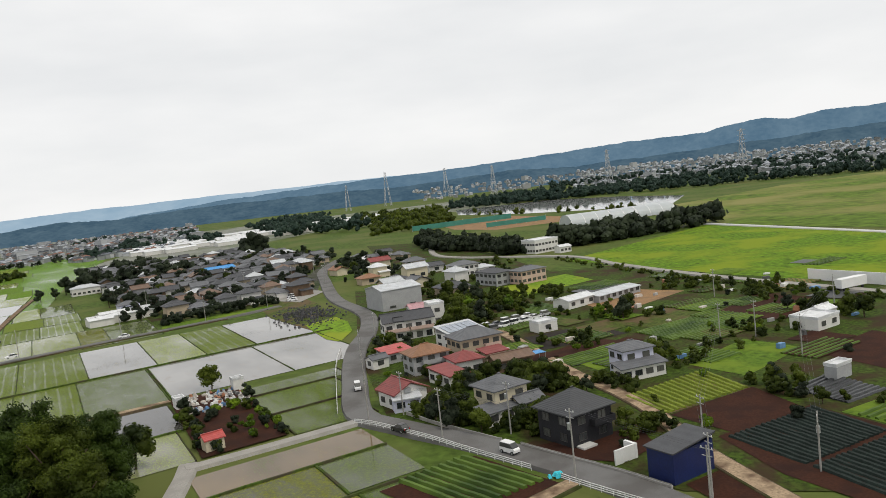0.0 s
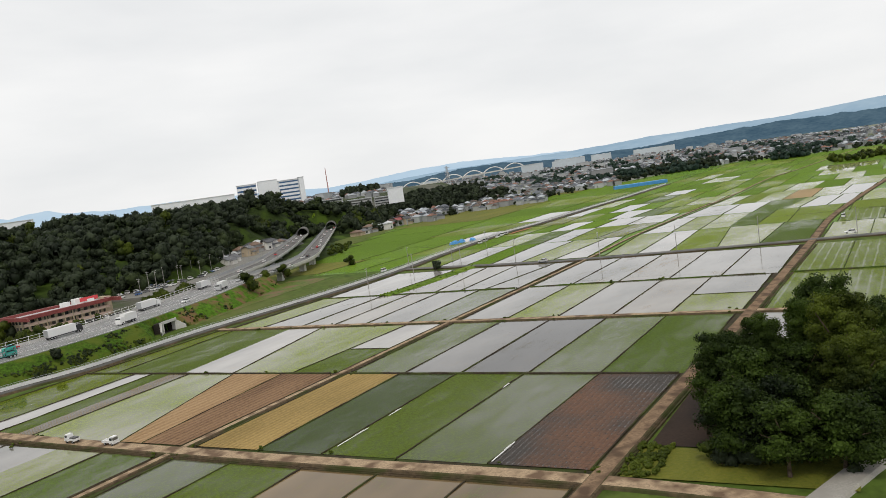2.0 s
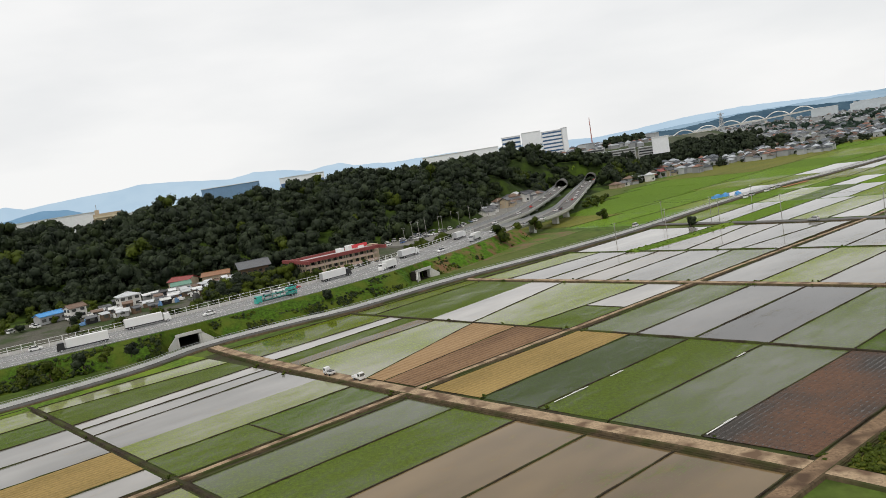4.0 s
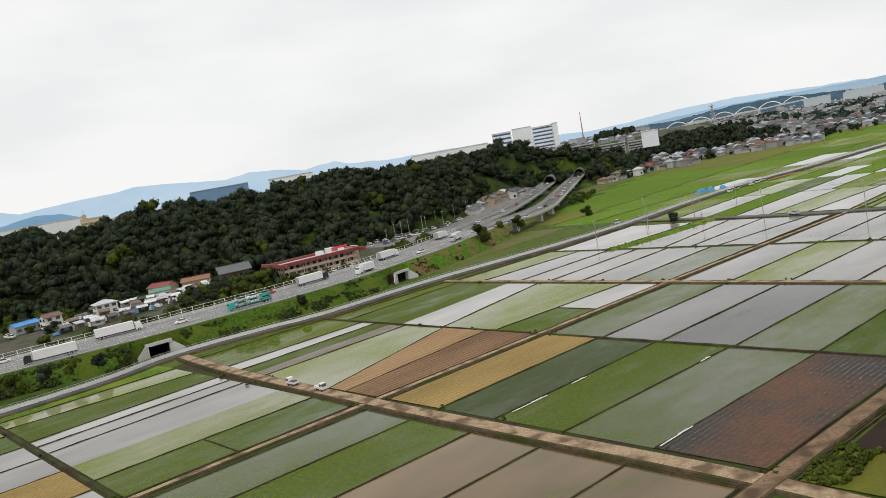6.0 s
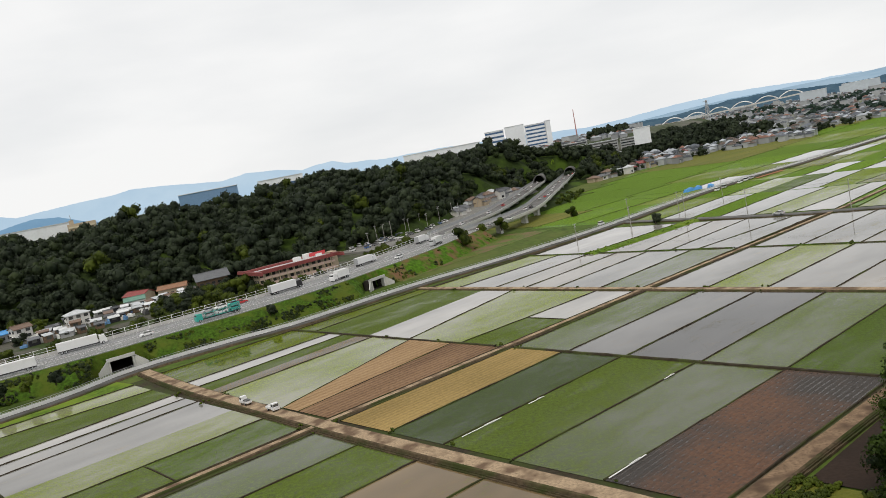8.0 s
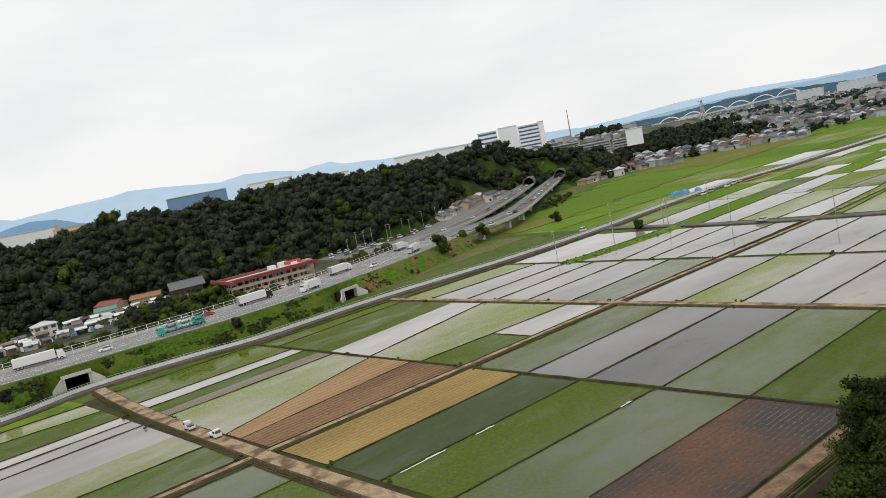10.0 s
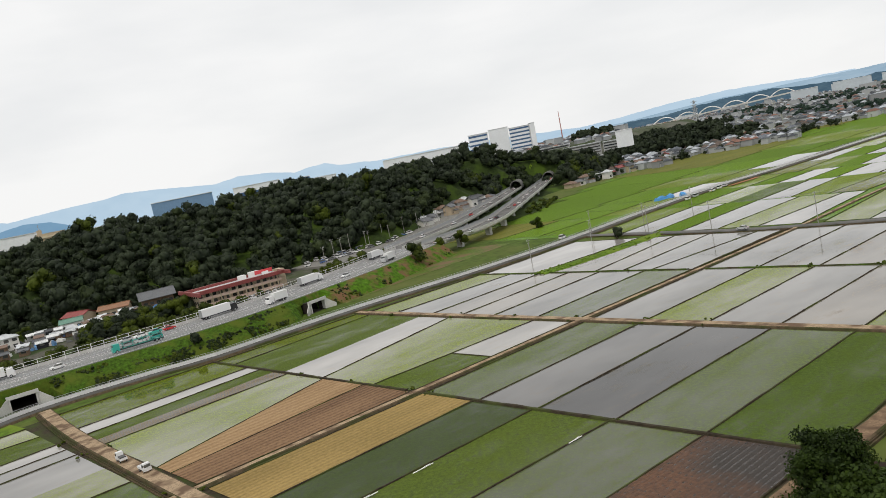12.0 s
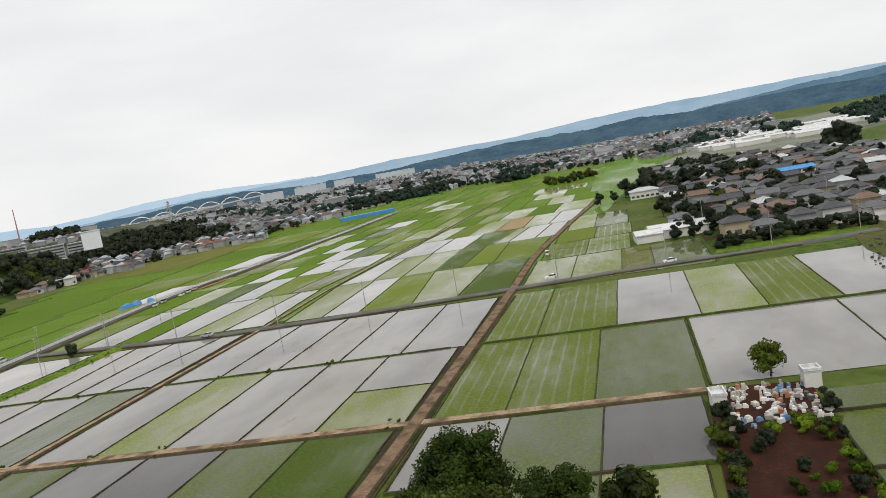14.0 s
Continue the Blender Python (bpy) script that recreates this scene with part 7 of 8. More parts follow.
scrub = [(*on_edge(rb.uniform(330, 560), -WIDE - rb.uniform(3, 16))[:2], GZ, rb.uniform(0.3, 0.75)) for i in range(150)]
forest("roadside_scrub", [p for p in scrub if math.hypot(p[0] + 58, p[1] - 349) > 30], "mid", "leafy roadside bushes behind the expressway fence", 8, 8, 150, 0.6, 13, 4)
fringe = []
for i in range(230):
    x = rb.uniform(-330, -48)
    y = 372 + (x + 200) * 0.17 + rb.uniform(-6, 26)
    if near_line(x, y, [(-58, 349), (-108, 384), (-140, 372), (-124, 374), (-30, 420), (0, 450)], 17):
        continue
    fringe.append((x, y, GZ - 1, rb.uniform(0.55, 1.0)))
forest("wood_edge", fringe, "dark", "dark wood edge behind the roadside buildings", 10, 9.5, 170, 0.85, 17)
# ---- far country: towns, woods, works and the hills on the skyline ----
def polar(heading, far):
    a = radians(heading)
    return far * math.sin(a), far * math.cos(a)


def town(name, zones, label, seed, pale=False):
    """Hundreds of small far houses: one mesh of walls and one of roofs."""
    r = random.Random(seed)
    walls, roofs = Build(), Build()
    for h0, h1, d0, d1, n, z0, z1 in zones:
        for i in range(n):
            f = math.sqrt(r.random())
            d = d0 + (d1 - d0) * r.random()
            x, y = polar(r.uniform(h0, h1), d)
            z = z0 + (z1 - z0) * (d - d0) / (d1 - d0)
            w, dd, hh = r.uniform(5.5, 9.5), r.uniform(5, 7), r.choice([2.8, 3.2, 4.8, 5.0, 5.4])
            if r.random() < 0.025 and d > 1050:
                w, dd, hh = r.uniform(14, 30), r.uniform(9, 14), r.uniform(7, 13)
            yaw = r.choice([-48, 42, -20, 60]) + r.uniform(-5, 5)
            walls.box(x, y, z - 1, w, dd, hh + 1, 0, yaw)
            c, s = math.cos(radians(yaw)), math.sin(radians(yaw))
            W, D, rise = w / 2 + 0.5, dd / 2 + 0.5, (1.9 if hh < 7 else 0.4)
            P = lambda a, b, k: (x + c * a - s * b, y + s * a + c * b, z + hh + k)
            m = r.choice(([0, 3, 3, 1] if pale else [0, 0, 1, 1, 1, 2, 3, 3, 4]) if hh < 7 else [3])
            q = max(W - D, 0.5)
            roofs.face([P(-W, -D, 0), P(W, -D, 0), P(q, 0, rise), P(-q, 0, rise)], m)
            roofs.face([P(W, D, 0), P(-W, D, 0), P(-q, 0, rise), P(q, 0, rise)], m)
            roofs.face([P(W, -D, 0), P(W, D, 0), P(q, 0, rise)], m)
            roofs.face([P(-W, D, 0), P(-W, -D, 0), P(-q, 0, rise)], m)
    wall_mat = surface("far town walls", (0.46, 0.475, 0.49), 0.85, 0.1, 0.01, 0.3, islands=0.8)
    far_roofs = [surface("far roofs " + n, c, 0.7, 0.15, 0.05, 1.0, islands=0.5) for n, c in (("grey", (0.15, 0.165, 0.19)), ("dark", (0.07, 0.078, 0.09)), ("brown", (0.13, 0.10, 0.085)), ("pale", (0.42, 0.45, 0.49)), ("rust", (0.24, 0.13, 0.10)))]
    e = thing(name, pose(0, 0, 0), label, "town", "", "stuff")
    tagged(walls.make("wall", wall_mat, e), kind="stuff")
    tagged(roofs.make("roof", far_roofs, e), kind="stuff")


town_floor = surface("town ground", (0.20, 0.205, 0.18), 0.95, 0.25, 0.01, 0.15, second=(0.11, 0.135, 0.07))
flat("town_ground_1", [polar(10, 720), polar(20, 735), polar(26, 770), polar(32, 900), polar(40, 1060), polar(50, 1040), polar(58, 1200), polar(62, 1500), polar(60, 3000), polar(36, 3300), polar(10, 3300)], -0.08, town_floor, "grey-green ground of the far town")
flat("town_ground_2", [polar(52, 760), polar(60, 760), polar(70, 1000), polar(86, 1250), polar(84, 1800), polar(62, 1700)], -0.07, town_floor, "pale yard ground beyond the village")
far_green = paddy("far rice", 0.85, green=(0.105, 0.20, 0.02), mud=(0.10, 0.11, 0.07), row=0.1, patch=0.02)
flat("far_field_1", [G(118, -88), G(118, 84), G(300, 112), G(480, 130), G(900, 200), G(1000, 185), G(902, 45), G(927, -75), G(770, -169), G(669, -192), G(533, -219), G(462, -275), G(425, -290), G(290, -240), G(120, -150)], -0.06, far_green, "wide patchwork of green rice fields", "field")
town("far_town", [(12.5, 20, 690, 800, 90, 0, 4), (20, 27, 745, 900, 130, 0, 0), (27, 33, 870, 1050, 120, 0, 0), (14, 33, 1000, 2300, 1200, 0, 6), (33, 42, 1060, 2200, 560, 0, 6), (42, 52, 1070, 1900, 560, 0, 6), (52, 62, 1200, 2000, 500, 0, 6), (53, 60, 980, 1150, 100, 0, 0)], "far town of small grey-roofed houses", 3)
town("riverside_town", [(90, 116, 1500, 2250, 1150, 2, 34), (78, 90, 1900, 2500, 160, 6, 30), (103, 116, 1250, 1600, 160, 0, 8)], "pale town across the river climbing the hills", 5, True)
r = random.Random(6)
# white sheds and lots past the village
for i in range(100):
    hd = r.uniform(57.5, 75)
    d = np.interp(hd, [57.5, 64, 66, 75], [940, 930, 1010, 1080]) + r.uniform(0, 260)
    x, y = polar(hd, d)
    e = house(x, y, -48 + r.uniform(-4, 4), "long low white shed with a pale flat roof", 0, "warehouse", "warehouse", "white sheds")
    slab(e, "wall", 0, 0, -0.2, (ww := r.uniform(22, 48)), (dd := r.uniform(9, 16)), 4.2, WALL["white"])
    ob = roof_mesh("gable", ww, dd, 4.0, 1.2, 0.3).make("roof", TILE["white"], e)
# green golf-range net, greenhouse and pond by the river
e = house(620, -28, -62, "long arched translucent greenhouse", 0, "greenhouse", "greenhouse")
g, n = Build(), 12
for i in range(n):
    a, c = math.pi * i / n, math.pi * (i + 1) / n
    p, q = (11 * math.cos(a), 9 * math.sin(a)), (11 * math.cos(c), 9 * math.sin(c))
    g.face([(-48, p[0], p[1]), (48, p[0], p[1]), (48, q[0], q[1]), (-48, q[0], q[1])])
for s in (-48, 48):
    g.face([(s, 11 * math.cos(math.pi * i / n), 9 * math.sin(math.pi * i / n)) for i in range(n + 1)])
g.make("cover", surface("greenhouse film", (0.42, 0.45, 0.46), 0.35, 0.08, 0.1, 1), e)
for i in range(9):
    q = Build()
    q.profile([(-48 + i * 12, 11.1 * math.cos(math.pi * k / n), 9.1 * math.sin(math.pi * k / n)) for k in range(n + 1)], [(-0.2, 0), (0.2, 0)], 0, False)
    q.make("rib", white_paint, e)
flat("river", [(1180, 190), (1000, 160), (860, 60), (780, -30), (700, -75), (900, -120), (1050, -60), (1200, 40)], 0.02, paddy("river water", 0.0, mud=(0.36, 0.37, 0.37)), "calm pale river water among trees", "water")
for x, y, w, hh, yaw in ((760, 120, 110, 5, -60), (690, 60, 60, 4, -62)):
    e = house(x, y, yaw, "green practice-range net on tall posts", 0, "net_fence", "net")
    slab(e, "net", 0, 0, 0.5, w, 0.15, hh, surface("green net", (0.07, 0.24, 0.19), 0.8, 0.15, 0.2, 2))
    for k in range(7):
        slab(e, "post", -w / 2 + k * w / 6, 0.2, -0.2, 0.3, 0.3, hh + 1.5, steel)
flat("range_ground", [(640, 75), (700, 120), (820, 160), (880, 100), (740, 20), (660, 20)], -0.02, dry_soil, "brown bare ground by the river")


def wood(name, line, wide, n, leaf, label, size=(0.7, 1.2), seed=1, z=0.0, high=10.0):
    r = np.random.RandomState(seed)
    pts = curve(line, 10)
    spots = []
    for i in range(n):
        p = pts[r.randint(len(pts))]
        spots.append((p[0] + r.uniform(-wide, wide), p[1] + r.uniform(-wide, wide), p[2] + z - 0.6, r.uniform(*size)))
    forest(name, spots, leaf, label, high, 9.5, 46, 1.4, seed + 50, 4)


wood("tree_belt", [(590, 125), (506, 100), (455, 62), (423, 42)], 9, 150, "dark", "dark belt of trees by the bank road", (0.7, 1.15), 2)
wood("tree_belt", [(436, 14), (452, -14), (478, -50), (505, -78)], 7, 110, "dark", "dark hedge of trees beside the meadow", (0.9, 1.3), 3)
wood("river_trees", [(760, 170), (900, 190), (1050, 230), (1200, 250)], 40, 170, "mid", "trees along the far river bank", (0.7, 1.4), 4)
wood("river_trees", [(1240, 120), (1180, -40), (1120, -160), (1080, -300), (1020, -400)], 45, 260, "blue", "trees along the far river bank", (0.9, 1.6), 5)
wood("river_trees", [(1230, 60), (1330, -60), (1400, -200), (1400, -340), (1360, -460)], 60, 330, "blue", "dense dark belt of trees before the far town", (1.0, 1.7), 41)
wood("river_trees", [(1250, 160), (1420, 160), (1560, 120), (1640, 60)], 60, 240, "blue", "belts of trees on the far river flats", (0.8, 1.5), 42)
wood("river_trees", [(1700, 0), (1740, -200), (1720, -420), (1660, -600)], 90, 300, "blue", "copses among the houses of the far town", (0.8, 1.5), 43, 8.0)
wood("river_trees", [(820, 210), (960, 250), (1120, 300), (1320, 360)], 26, 150, "mid", "green trees behind the practice range", (0.6, 1.2), 44)
wood("river_trees", [(700, -60), (820, 20), (930, 110), (1010, 150)], 12, 22, "mid", "bushes along the near river bank", (0.4, 0.9), 6)
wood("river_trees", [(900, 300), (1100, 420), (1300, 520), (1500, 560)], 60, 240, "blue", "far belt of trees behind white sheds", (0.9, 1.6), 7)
wood("far_wood", [(596, 865), (640, 850), (706, 838)], 22, 110, "dark", "dark copse at the town's edge", (0.9, 1.4), 8)
wood("far_wood", [(560, 395), (590, 372)], 16, 40, "dark", "dark copse in the rice fields", (0.8, 1.2), 9)
wood("far_wood", [(588, 534), (640, 550)], 14, 26, "mid", "trees and bushes among rice fields", (0.5, 0.9), 10)
wood("far_wood", [(440, 330), (470, 305), (500, 290)], 12, 46, "dark", "dark copse by the village edge", (0.8, 1.2), 12)
wood("far_wood", [(620, 290), (622, 296)], 6, 10, "dark", "tall dark trees behind the village", (1.6, 2.0), 13)
wood("town_wood", [(270, 860, 6), (300, 880, 14), (330, 870, 8), (350, 840, 2)], 34, 190, "dark", "wooded knoll at the foot of the town", (0.9, 1.3), 14)
wood("town_wood", [(232, 1030, 27), (262, 1024, 26)], 13, 60, "dark", "round dark copse on the plateau", (1.0, 1.5), 15)
wood("town_wood", [(232, 834, 2), (262, 826, 6), (290, 816, 4), (316, 806, 0)], 16, 150, "dark", "dense dark wood below the terraces", (0.9, 1.5), 33)
wood("town_wood", [(200, 780, 0), (240, 830, 6), (300, 880, 12), (400, 1000, 14)], 20, 170, "dark", "dark trees on the plateau slope", (0.6, 1.1), 19)
wood("town_wood", [(118, 735, 14), (150, 760, 10), (180, 780, 4)], 14, 60, "bright", "fresh green trees above the tunnel", (0.4, 0.8), 16)
wood("town_wood", [(150, 640, 0), (160, 660, 0), (150, 690, 1)], 9, 34, "dark", "dark trees beside the tunnel road", (0.5, 0.9), 18)
wood("town_wood", [(122, 700, 4), (150, 704, 3), (185, 716, 1)], 13, 70, "dark", "dark trees on the slope by the tunnel", (0.5, 0.95), 35)
wood("town_wood", [(163, 720, 4), (172, 735, 4)], 7, 14, "bright", "tall fresh green tree by the houses", (1.1, 1.5), 20)
wood("town_wood", [(160, 650, 0), (200, 690, 0), (250, 750, 0)], 12, 60, "dark", "dark garden trees among small houses", (0.4, 0.8), 22)
wood("town_wood", [(88, 492, 0), (104, 540, 0)], 6, 26, "mid", "green bushes below the viaduct", (0.25, 0.5), 24)
edge = np.random.RandomState(31)
front = []
for i in range(420):
    hd = edge.uniform(12, 60)
    near = np.interp(hd, [12, 20, 26, 32, 40, 50, 60], [690, 735, 770, 900, 1050, 1040, 1180])
    front.append((*polar(hd, near + edge.uniform(-6, 260) * edge.rand()), -0.3, edge.uniform(0.35, 0.85)))
forest("town_trees", front, "dark", "dark garden trees along the edge of the far town", 10, 9, 90, 0.95, 71, 4)
for k in range(60):
    hd, d = r.uniform(14, 62), r.uniform(1000, 2000)
    x, y = polar(hd, d)
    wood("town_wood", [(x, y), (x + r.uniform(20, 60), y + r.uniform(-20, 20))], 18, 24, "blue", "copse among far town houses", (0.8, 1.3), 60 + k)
# plateau with terraced town behind the tunnel
knoll = Build()
knoll.profile(curve([(140, 760, 0), (230, 850, 0), (330, 960, 0), (450, 1080, 0)], 20), [(-420, -0.2), (-420, 26), (-60, 26), (-30, 14), (0, -0.2)])
tagged(knoll.make("plateau", surface("plateau ground", (0.05, 0.065, 0.032), 0.95, 0.4, 0.02, 0.3, second=(0.12, 0.12, 0.10))), "low plateau behind the tunnel hill", "ground", "", "structure")
town("plateau_town", [(9, 15.5, 950, 1350, 150, 25, 27), (6, 10, 1000, 1350, 60, 25, 27)], "pale houses on the plateau", 8)
WORKS = surface("white works wall", (0.74, 0.76, 0.79), 0.7, 0.06, 0.05, 0.5)


def works(x, y, z, yaw, w, d, hh, label, stripes=0, tone=WORKS):
    e = house(x, y, yaw, label, z, "works", "building", "works on the plateau")
    slab(e, "wall", 0, 0, -6, w, d, hh + 6, tone)
    slab(e, "roof", 0, 0, hh, w + 1, d + 1, 0.6, TILE["white"])
    for i in range(stripes):
        slab(e, "window_band", 0, -d / 2 - 0.05, hh * (i + 0.35) / stripes, w * 0.96, 0.2, hh / stripes * 0.42, glass_blue)
    return e


glass_blue = surface("bluish window band", (0.06, 0.12, 0.24), 0.2, 0.1, 0.1, 1)
works(110, 1112, 26, -6, 27, 20, 36.5, "white works building with blue window bands", 6)
works(138.5, 1106, 26, -6, 27, 22, 38.5, "tall white works tower block")
works(166, 1094, 26, -6, 28, 20, 35.5, "white works building with blue window bands", 7)
works(183.5, 1090, 26, -6, 7, 22, 37, "white stair tower of the works")
works(28, 944, 27, -2, 92, 40, 24, "long white warehouse behind the hill")
works(-410, 800, 22, 27, 82, 40, 27, "long white warehouse behind the hill")
works(-321, 840, 22, 21, 58, 30, 20, "long white warehouse behind the hill")
works(-237, 866, 27, 15, 63, 30, 27.6, "large blue-fronted warehouse behind the hill", 0, surface("slate blue sheet", (0.15, 0.26, 0.42), 0.6, 0.08, 0.05, 0.5))
works(-159, 884, 27, 10, 50, 30, 26.5, "long white warehouse behind the hill", 1)
works(-101, 872, 27, 8, 6.5, 8, 24, "small blue stair tower behind the hill", 0, glass_blue)
works(-86, 894, 27, 6, 29, 20, 20.5, "white warehouse behind the hill")
e = house(-342, 777, 22, "cream apartment block with rows of balconies", 22, "apartment_block", "building")
slab(e, "wall", 0, 0, -6, 26, 12, 30.5, WALL["tan"])
for i in range(5):
    slab(e, "balcony", 0, -6.7, 5 + i * 3.8, 24, 1.4, 1.5, WALL["cream"])
slab(e, "roof_house", -9, 0, 24.5, 4, 5, 4, WALL["tan"])
slab(e, "aerial", -9, 0, 28.5, 0.5, 0.5, 5, steel)
for x, y, z, w, floors, yaw in ((158, 892, 13, 40, 4, -9), (203, 884, 13, 44, 4, -11), (238, 872, 12, 24, 4, -14), (192, 868, 4, 36, 3, -8), (228, 856, 2, 34, 3, -12), (165, 905, 20, 60, 3, -10)):
    e = house(x, y, yaw, "pale grey terraced apartment block with window rows", z, "apartment_block", "building", "terraced blocks")
    slab(e, "wall", 0, 0, -8, w, 9, floors * 2.9 + 8, WALL["grey"])
    slab(e, "roof", 0, 0, floors * 2.9, w + 0.8, 9.8, 0.4, TILE["pale"])
    for i in range(floors):
        slab(e, "window_band", 0, -4.6, i * 2.9 + 0.9, w * 0.95, 0.2, 1.3, glass_dark())
works(237, 822, 22, -14, 17, 10, 11, "white three-storey house on a green rise")
works(315, 741, 0, -22, 42, 14, 4, "long low white shed at the fields' edge")
h = house(452, 668, -20, "long blue sheet tunnel over crops", 0, "crop_tunnel", "greenhouse")
slab(h, "cover", 0, 0, 0, 54, 10, 3.2, TILE["blue"])
# bluish grey of these walls is distance haze mixed into the colour
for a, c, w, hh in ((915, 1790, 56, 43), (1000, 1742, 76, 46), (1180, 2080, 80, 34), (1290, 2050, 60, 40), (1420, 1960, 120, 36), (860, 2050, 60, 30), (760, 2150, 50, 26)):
    works(a, c, 0, -30, w, 30, hh * 0.62, "far pale works building in the town", 0, surface("works wall with painted haze", (0.5, 0.55, 0.6), 0.8, 0.08, 0.02, 0.2))
# arched bridge far off
b, n = Build(), 14
e = house(0, 0, 0, "white bridge of several arches", 0, "arch_bridge", "bridge")
A, C = Vector((655, 2105, 8)), Vector((985, 1975, 24))
for k in range(6):
    p, q = A + (C - A) * (k / 6), A + (C - A) * ((k + 1) / 6)
    arc = Build()
    last = p
    for i in range(1, n + 1):
        t = i / n
        w = p + (q - p) * t + Vector((0, 0, 13 * 4 * t * (1 - t)))
        arc.tube(last, w, 1.4, 1.4, 5)
        last = w
    tagged(arc.make("arch", white_paint, e), kind="stuff")
    slab(e, "pier", q.x, q.y, -1, 5, 5, 15, pale_concrete)
deckb = Build()
deckb.tube(A, C, 2.5, 2.5, 4)
deckb.make("deck", pale_concrete, e)


def pylon(x, y, z, high):
    e = thing("pylon", pose(x, y, z, 0, 0, 30), "tall grey lattice power pylon", "pylon", "pylons")
    b = Build()
    w = high * 0.09
    for sx in (-1, 1):
        for sy in (-1, 1):
            b.tube((sx * w, sy * w, 0), (sx * w * 0.15, sy * w * 0.15, high), 0.5, 0.35, 4)
    for i in range(7):
        a, c = high * i / 7, high * (i + 1) / 7
        wa, wc = w * (1 - 0.85 * i / 7), w * (1 - 0.85 * (i + 1) / 7)
        for s in (-1, 1):
            b.tube((-wa, s * wa, a), (wc, s * wc, c), 0.25, 0.25, 4)
            b.tube((wa, s * wa, a), (-wc, s * wc, c), 0.25, 0.25, 4)
    b.make("tower", steel, e)
    for k in (0.72, 0.84, 0.95):
        slab(e, "crossarm", 0, 0, high * k, high * 0.28, 0.7, 0.7, steel)


for hd, d, z, high in ((101.8, 1450, 8, 74), (92.5, 1500, 8, 66), (84, 1550, 8, 62), (76, 1700, 8, 76), (80.5, 1800, 10, 70), (73, 1650, 8, 56), (20.5, 1300, 0, 50)):
    pylon(*polar(hd, d), z, high)
mast = thing("radio_mast", pose(234, 1151, 26), "slim red and white radio mast", "mast")
b = Build()
b.tube((0, 0, 0), (0, 0, 47), 1.1, 0.5, 5)
b.make("shaft", surface("faded red", (0.45, 0.22, 0.2), 0.6, 0.2, 0.05, 0.3), mast)

# ---- hills on the skyline ----


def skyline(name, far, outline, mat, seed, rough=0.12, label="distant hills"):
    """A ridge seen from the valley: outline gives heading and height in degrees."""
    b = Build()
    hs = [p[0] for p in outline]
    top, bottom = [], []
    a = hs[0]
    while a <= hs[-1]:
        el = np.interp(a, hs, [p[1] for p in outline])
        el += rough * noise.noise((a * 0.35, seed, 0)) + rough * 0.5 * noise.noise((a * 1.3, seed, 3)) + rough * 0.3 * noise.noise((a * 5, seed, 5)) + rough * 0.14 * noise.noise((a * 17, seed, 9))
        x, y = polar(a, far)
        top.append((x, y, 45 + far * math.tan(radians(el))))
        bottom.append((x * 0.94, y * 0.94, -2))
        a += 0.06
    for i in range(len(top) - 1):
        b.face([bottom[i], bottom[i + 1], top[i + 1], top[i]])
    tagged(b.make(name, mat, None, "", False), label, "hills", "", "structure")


# distance haze is put into each ridge's own blue glow
skyline("backdrop_1", 4500, [(-60, 0.8), (-36, 1.0), (-31.5, 1.2), (-29, 1.46), (-28, 1.1), (-25.7, 1.3), (-22, 1.48), (-20.8, 1.65), (-18.4, 1.46), (-14.6, 1.05), (-13, 1.3), (-10.6, 1.1), (-9, 0.78), (-8, 0.92), (-6.7, 1.0), (-5.7, 0.66), (-4, 0.6), (-2.8, 0.42), (-0.6, 0.46), (4.4, 0.34), (8, 0.15), (12, -0.1), (14.5, 0.0), (18.4, 0.3), (22.2, 0.42), (26, 0.24), (30, 0.1)], painted_air("blue mountain air", (0.42, 0.57, 0.71), (0.51, 0.65, 0.77), 0.0015), 1, 0.07, "pale blue distant mountains")
skyline("backdrop_2", 4300, [(-62, 0.3), (-34, 0.3), (-31, 0.35), (-29.2, 0.52), (-27.1, 0.86), (-25.5, 0.68), (-24.2, 0.15), (-22, -0.4)], painted_air("nearer mountain air", (0.17, 0.31, 0.46), (0.22, 0.37, 0.52), 0.002), 7, 0.04, "blue distant mountains")
skyline("backdrop_3", 4200, [(12, -0.5), (16, -0.3), (20, -0.1), (24, 0.0), (30, 0.05), (36, 0.27), (40, 0.36), (44.3, 0.36), (48.6, 0.62), (52.6, 0.82), (56.5, 0.88), (60.3, 0.9), (64, 0.92), (69, 0.92), (73, 0.95), (80, 0.9)], painted_air("pale ridge air", (0.27, 0.40, 0.52), (0.38, 0.50, 0.60), 0.003), 2, 0.06, "pale blue distant ridge")
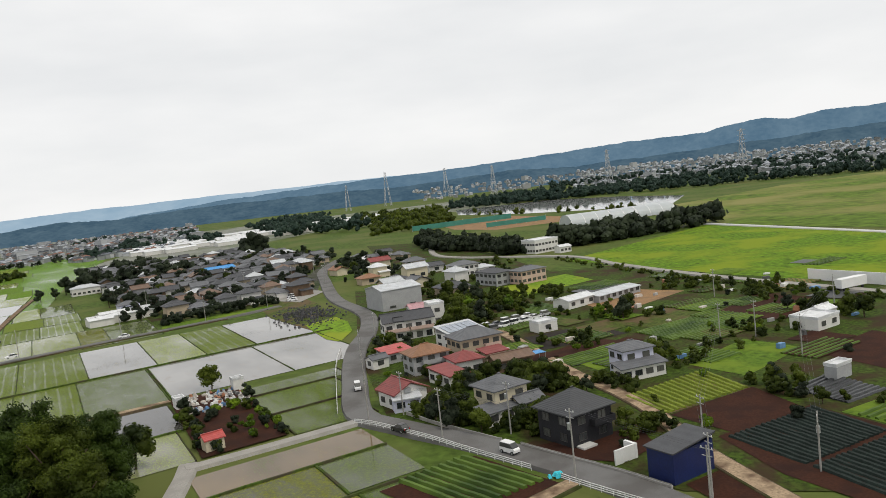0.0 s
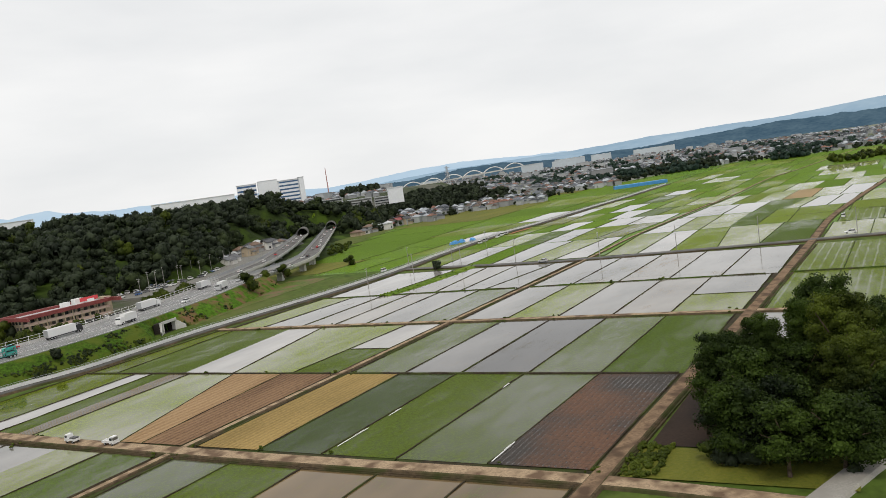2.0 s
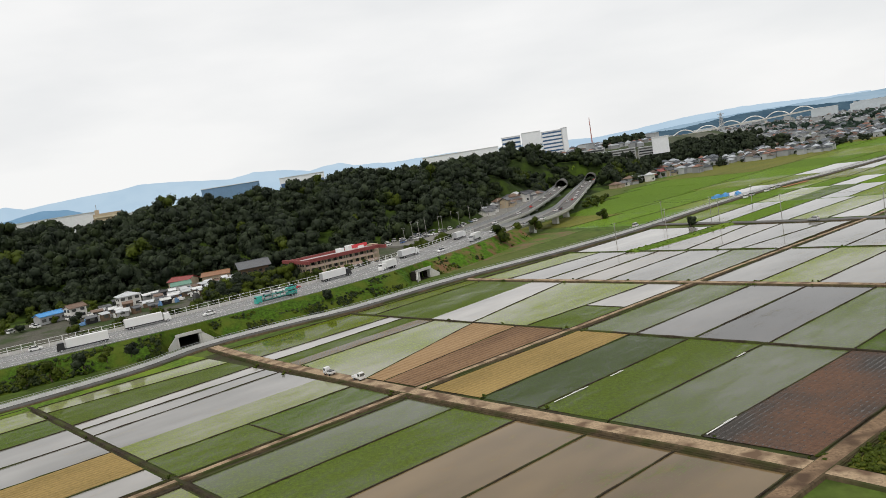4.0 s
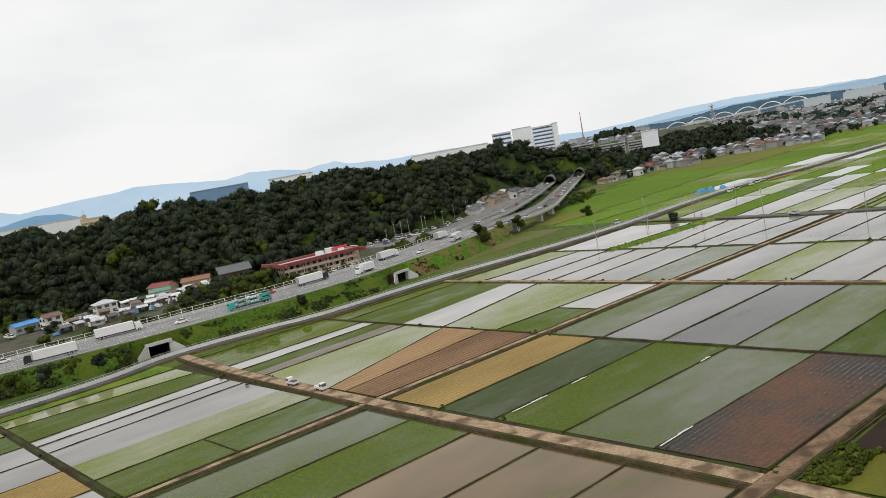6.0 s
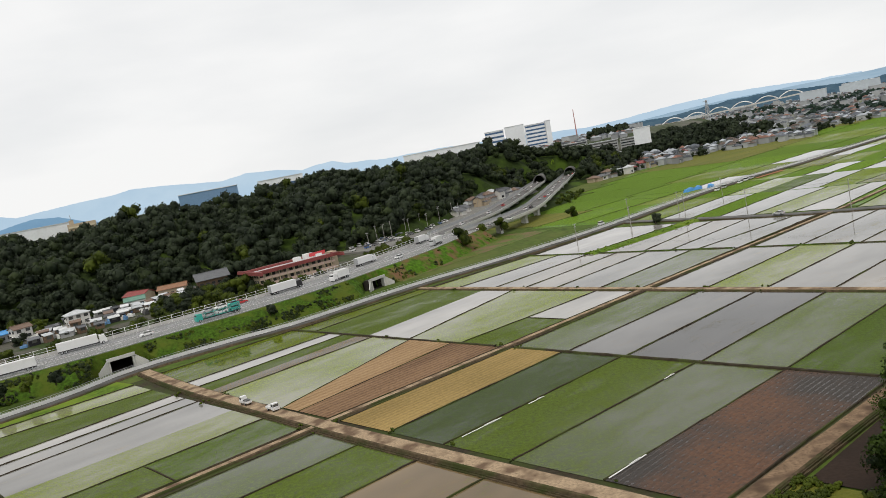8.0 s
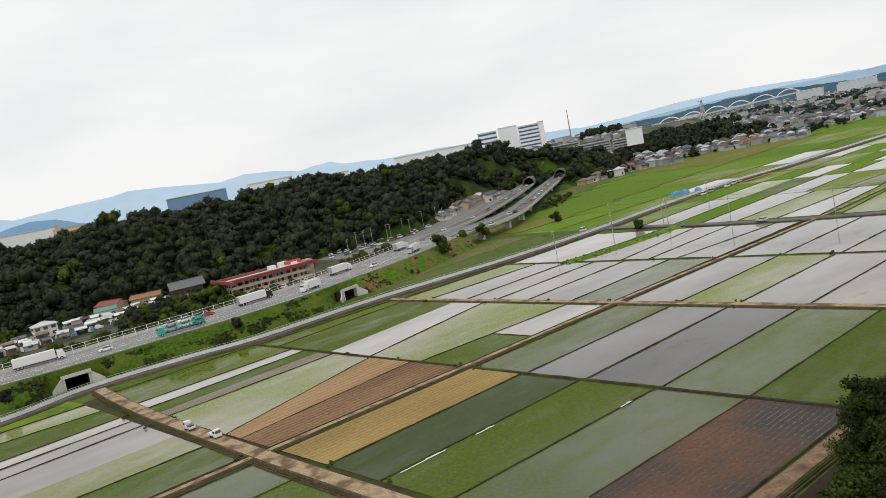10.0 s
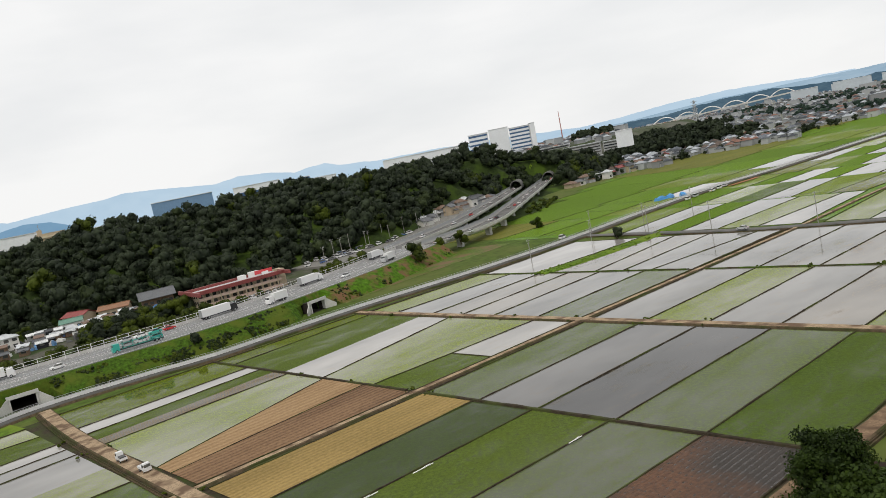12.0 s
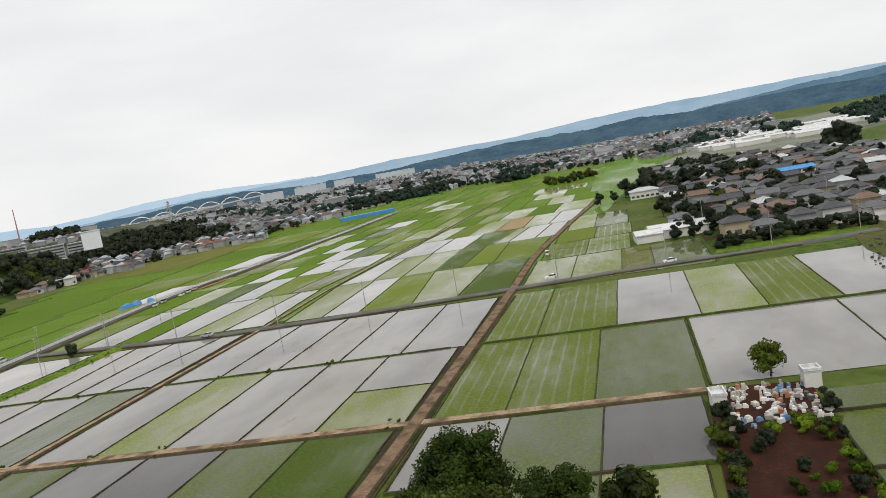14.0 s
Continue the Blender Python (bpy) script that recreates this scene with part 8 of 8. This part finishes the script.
skyline("backdrop_4", 3600, [(52, -0.5), (58, 0.1), (64, 0.5), (70, 0.75), (76, 0.9), (80.7, 0.93), (85.6, 1.1), (90, 1.3), (94, 1.46), (99.5, 1.45), (101, 1.8), (103.4, 1.98), (105, 1.72), (107, 1.92), (111, 2.0), (124, 2.4)], painted_air("wooded ridge air", (0.085, 0.16, 0.235), (0.14, 0.225, 0.30), 0.008), 3, 0.1, "blue-green wooded ridge in the distance")
skyline("backdrop_5", 2700, [(12, -0.6), (18, -0.4), (22, -0.1), (25, -0.1), (29, -0.4), (35.7, -0.37), (38.3, -0.19), (44, 0.05), (48.5, 0.03), (52.5, 0.12), (54, 0.22), (57, 0.0), (60, 0.12), (64, 0.24), (69, 0.22), (73, 0.18), (77, 0.06), (80.6, 0.16), (85.6, 0.42), (90, 0.1), (100, 0.4), (110, 0.7), (124, 0.9)], painted_air("nearer wooded ridge air", (0.045, 0.09, 0.135), (0.095, 0.155, 0.20), 0.014), 4, 0.13, "dark blue-green wooded ridge")

# ---- weeds and sheets on the nearest bunds ----
rw = random.Random(77)
tufts = []
for u in (-149, -103, -98, -51.5, -1.5, 2, 50.8):
    for v in (-73, -60, -45, -24, -3, 3, 17, 32, 47.5, 63, 79):
        for i in range(rw.choice([0, 0, 1, 2, 4])):
            x, y = G(u + rw.uniform(-1.2, 1.2), v + rw.uniform(-1.2, 1.2))
            tufts.append((x, y, 0.05, rw.uniform(0.05, 0.13)))
for i in range(150):
    u, v = rw.uniform(-99, -87.5), rw.uniform(82.6, 87.5)
    tufts.append((*G(u, v), 0.0, rw.uniform(0.06, 0.16)))
forest("path_weeds", tufts, "mid", "small green weed tufts at the field corners", 5, 8, 60, 0.6, 81, 4)
for u, v, ln in ((-90, 32.2, 9), (-77, 32.2, 4), (-60, 47.3, 3), (-93, 62.8, 8)):
    b = Build()
    b.box(0, 0, 0, ln, 0.2, 0.06)
    b.box(ln * 0.2, 0.05, 0.1, ln * 0.3, 0.14, 0.04)
    ob = b.make("plastic_sheet", white_paint)
    ob.matrix_basis = pose(*G(u, v), 0.22, 0, 0, 37.7)
    tagged(ob, "strip of white plastic sheet on an earth bund", "sheet", "bund sheets")
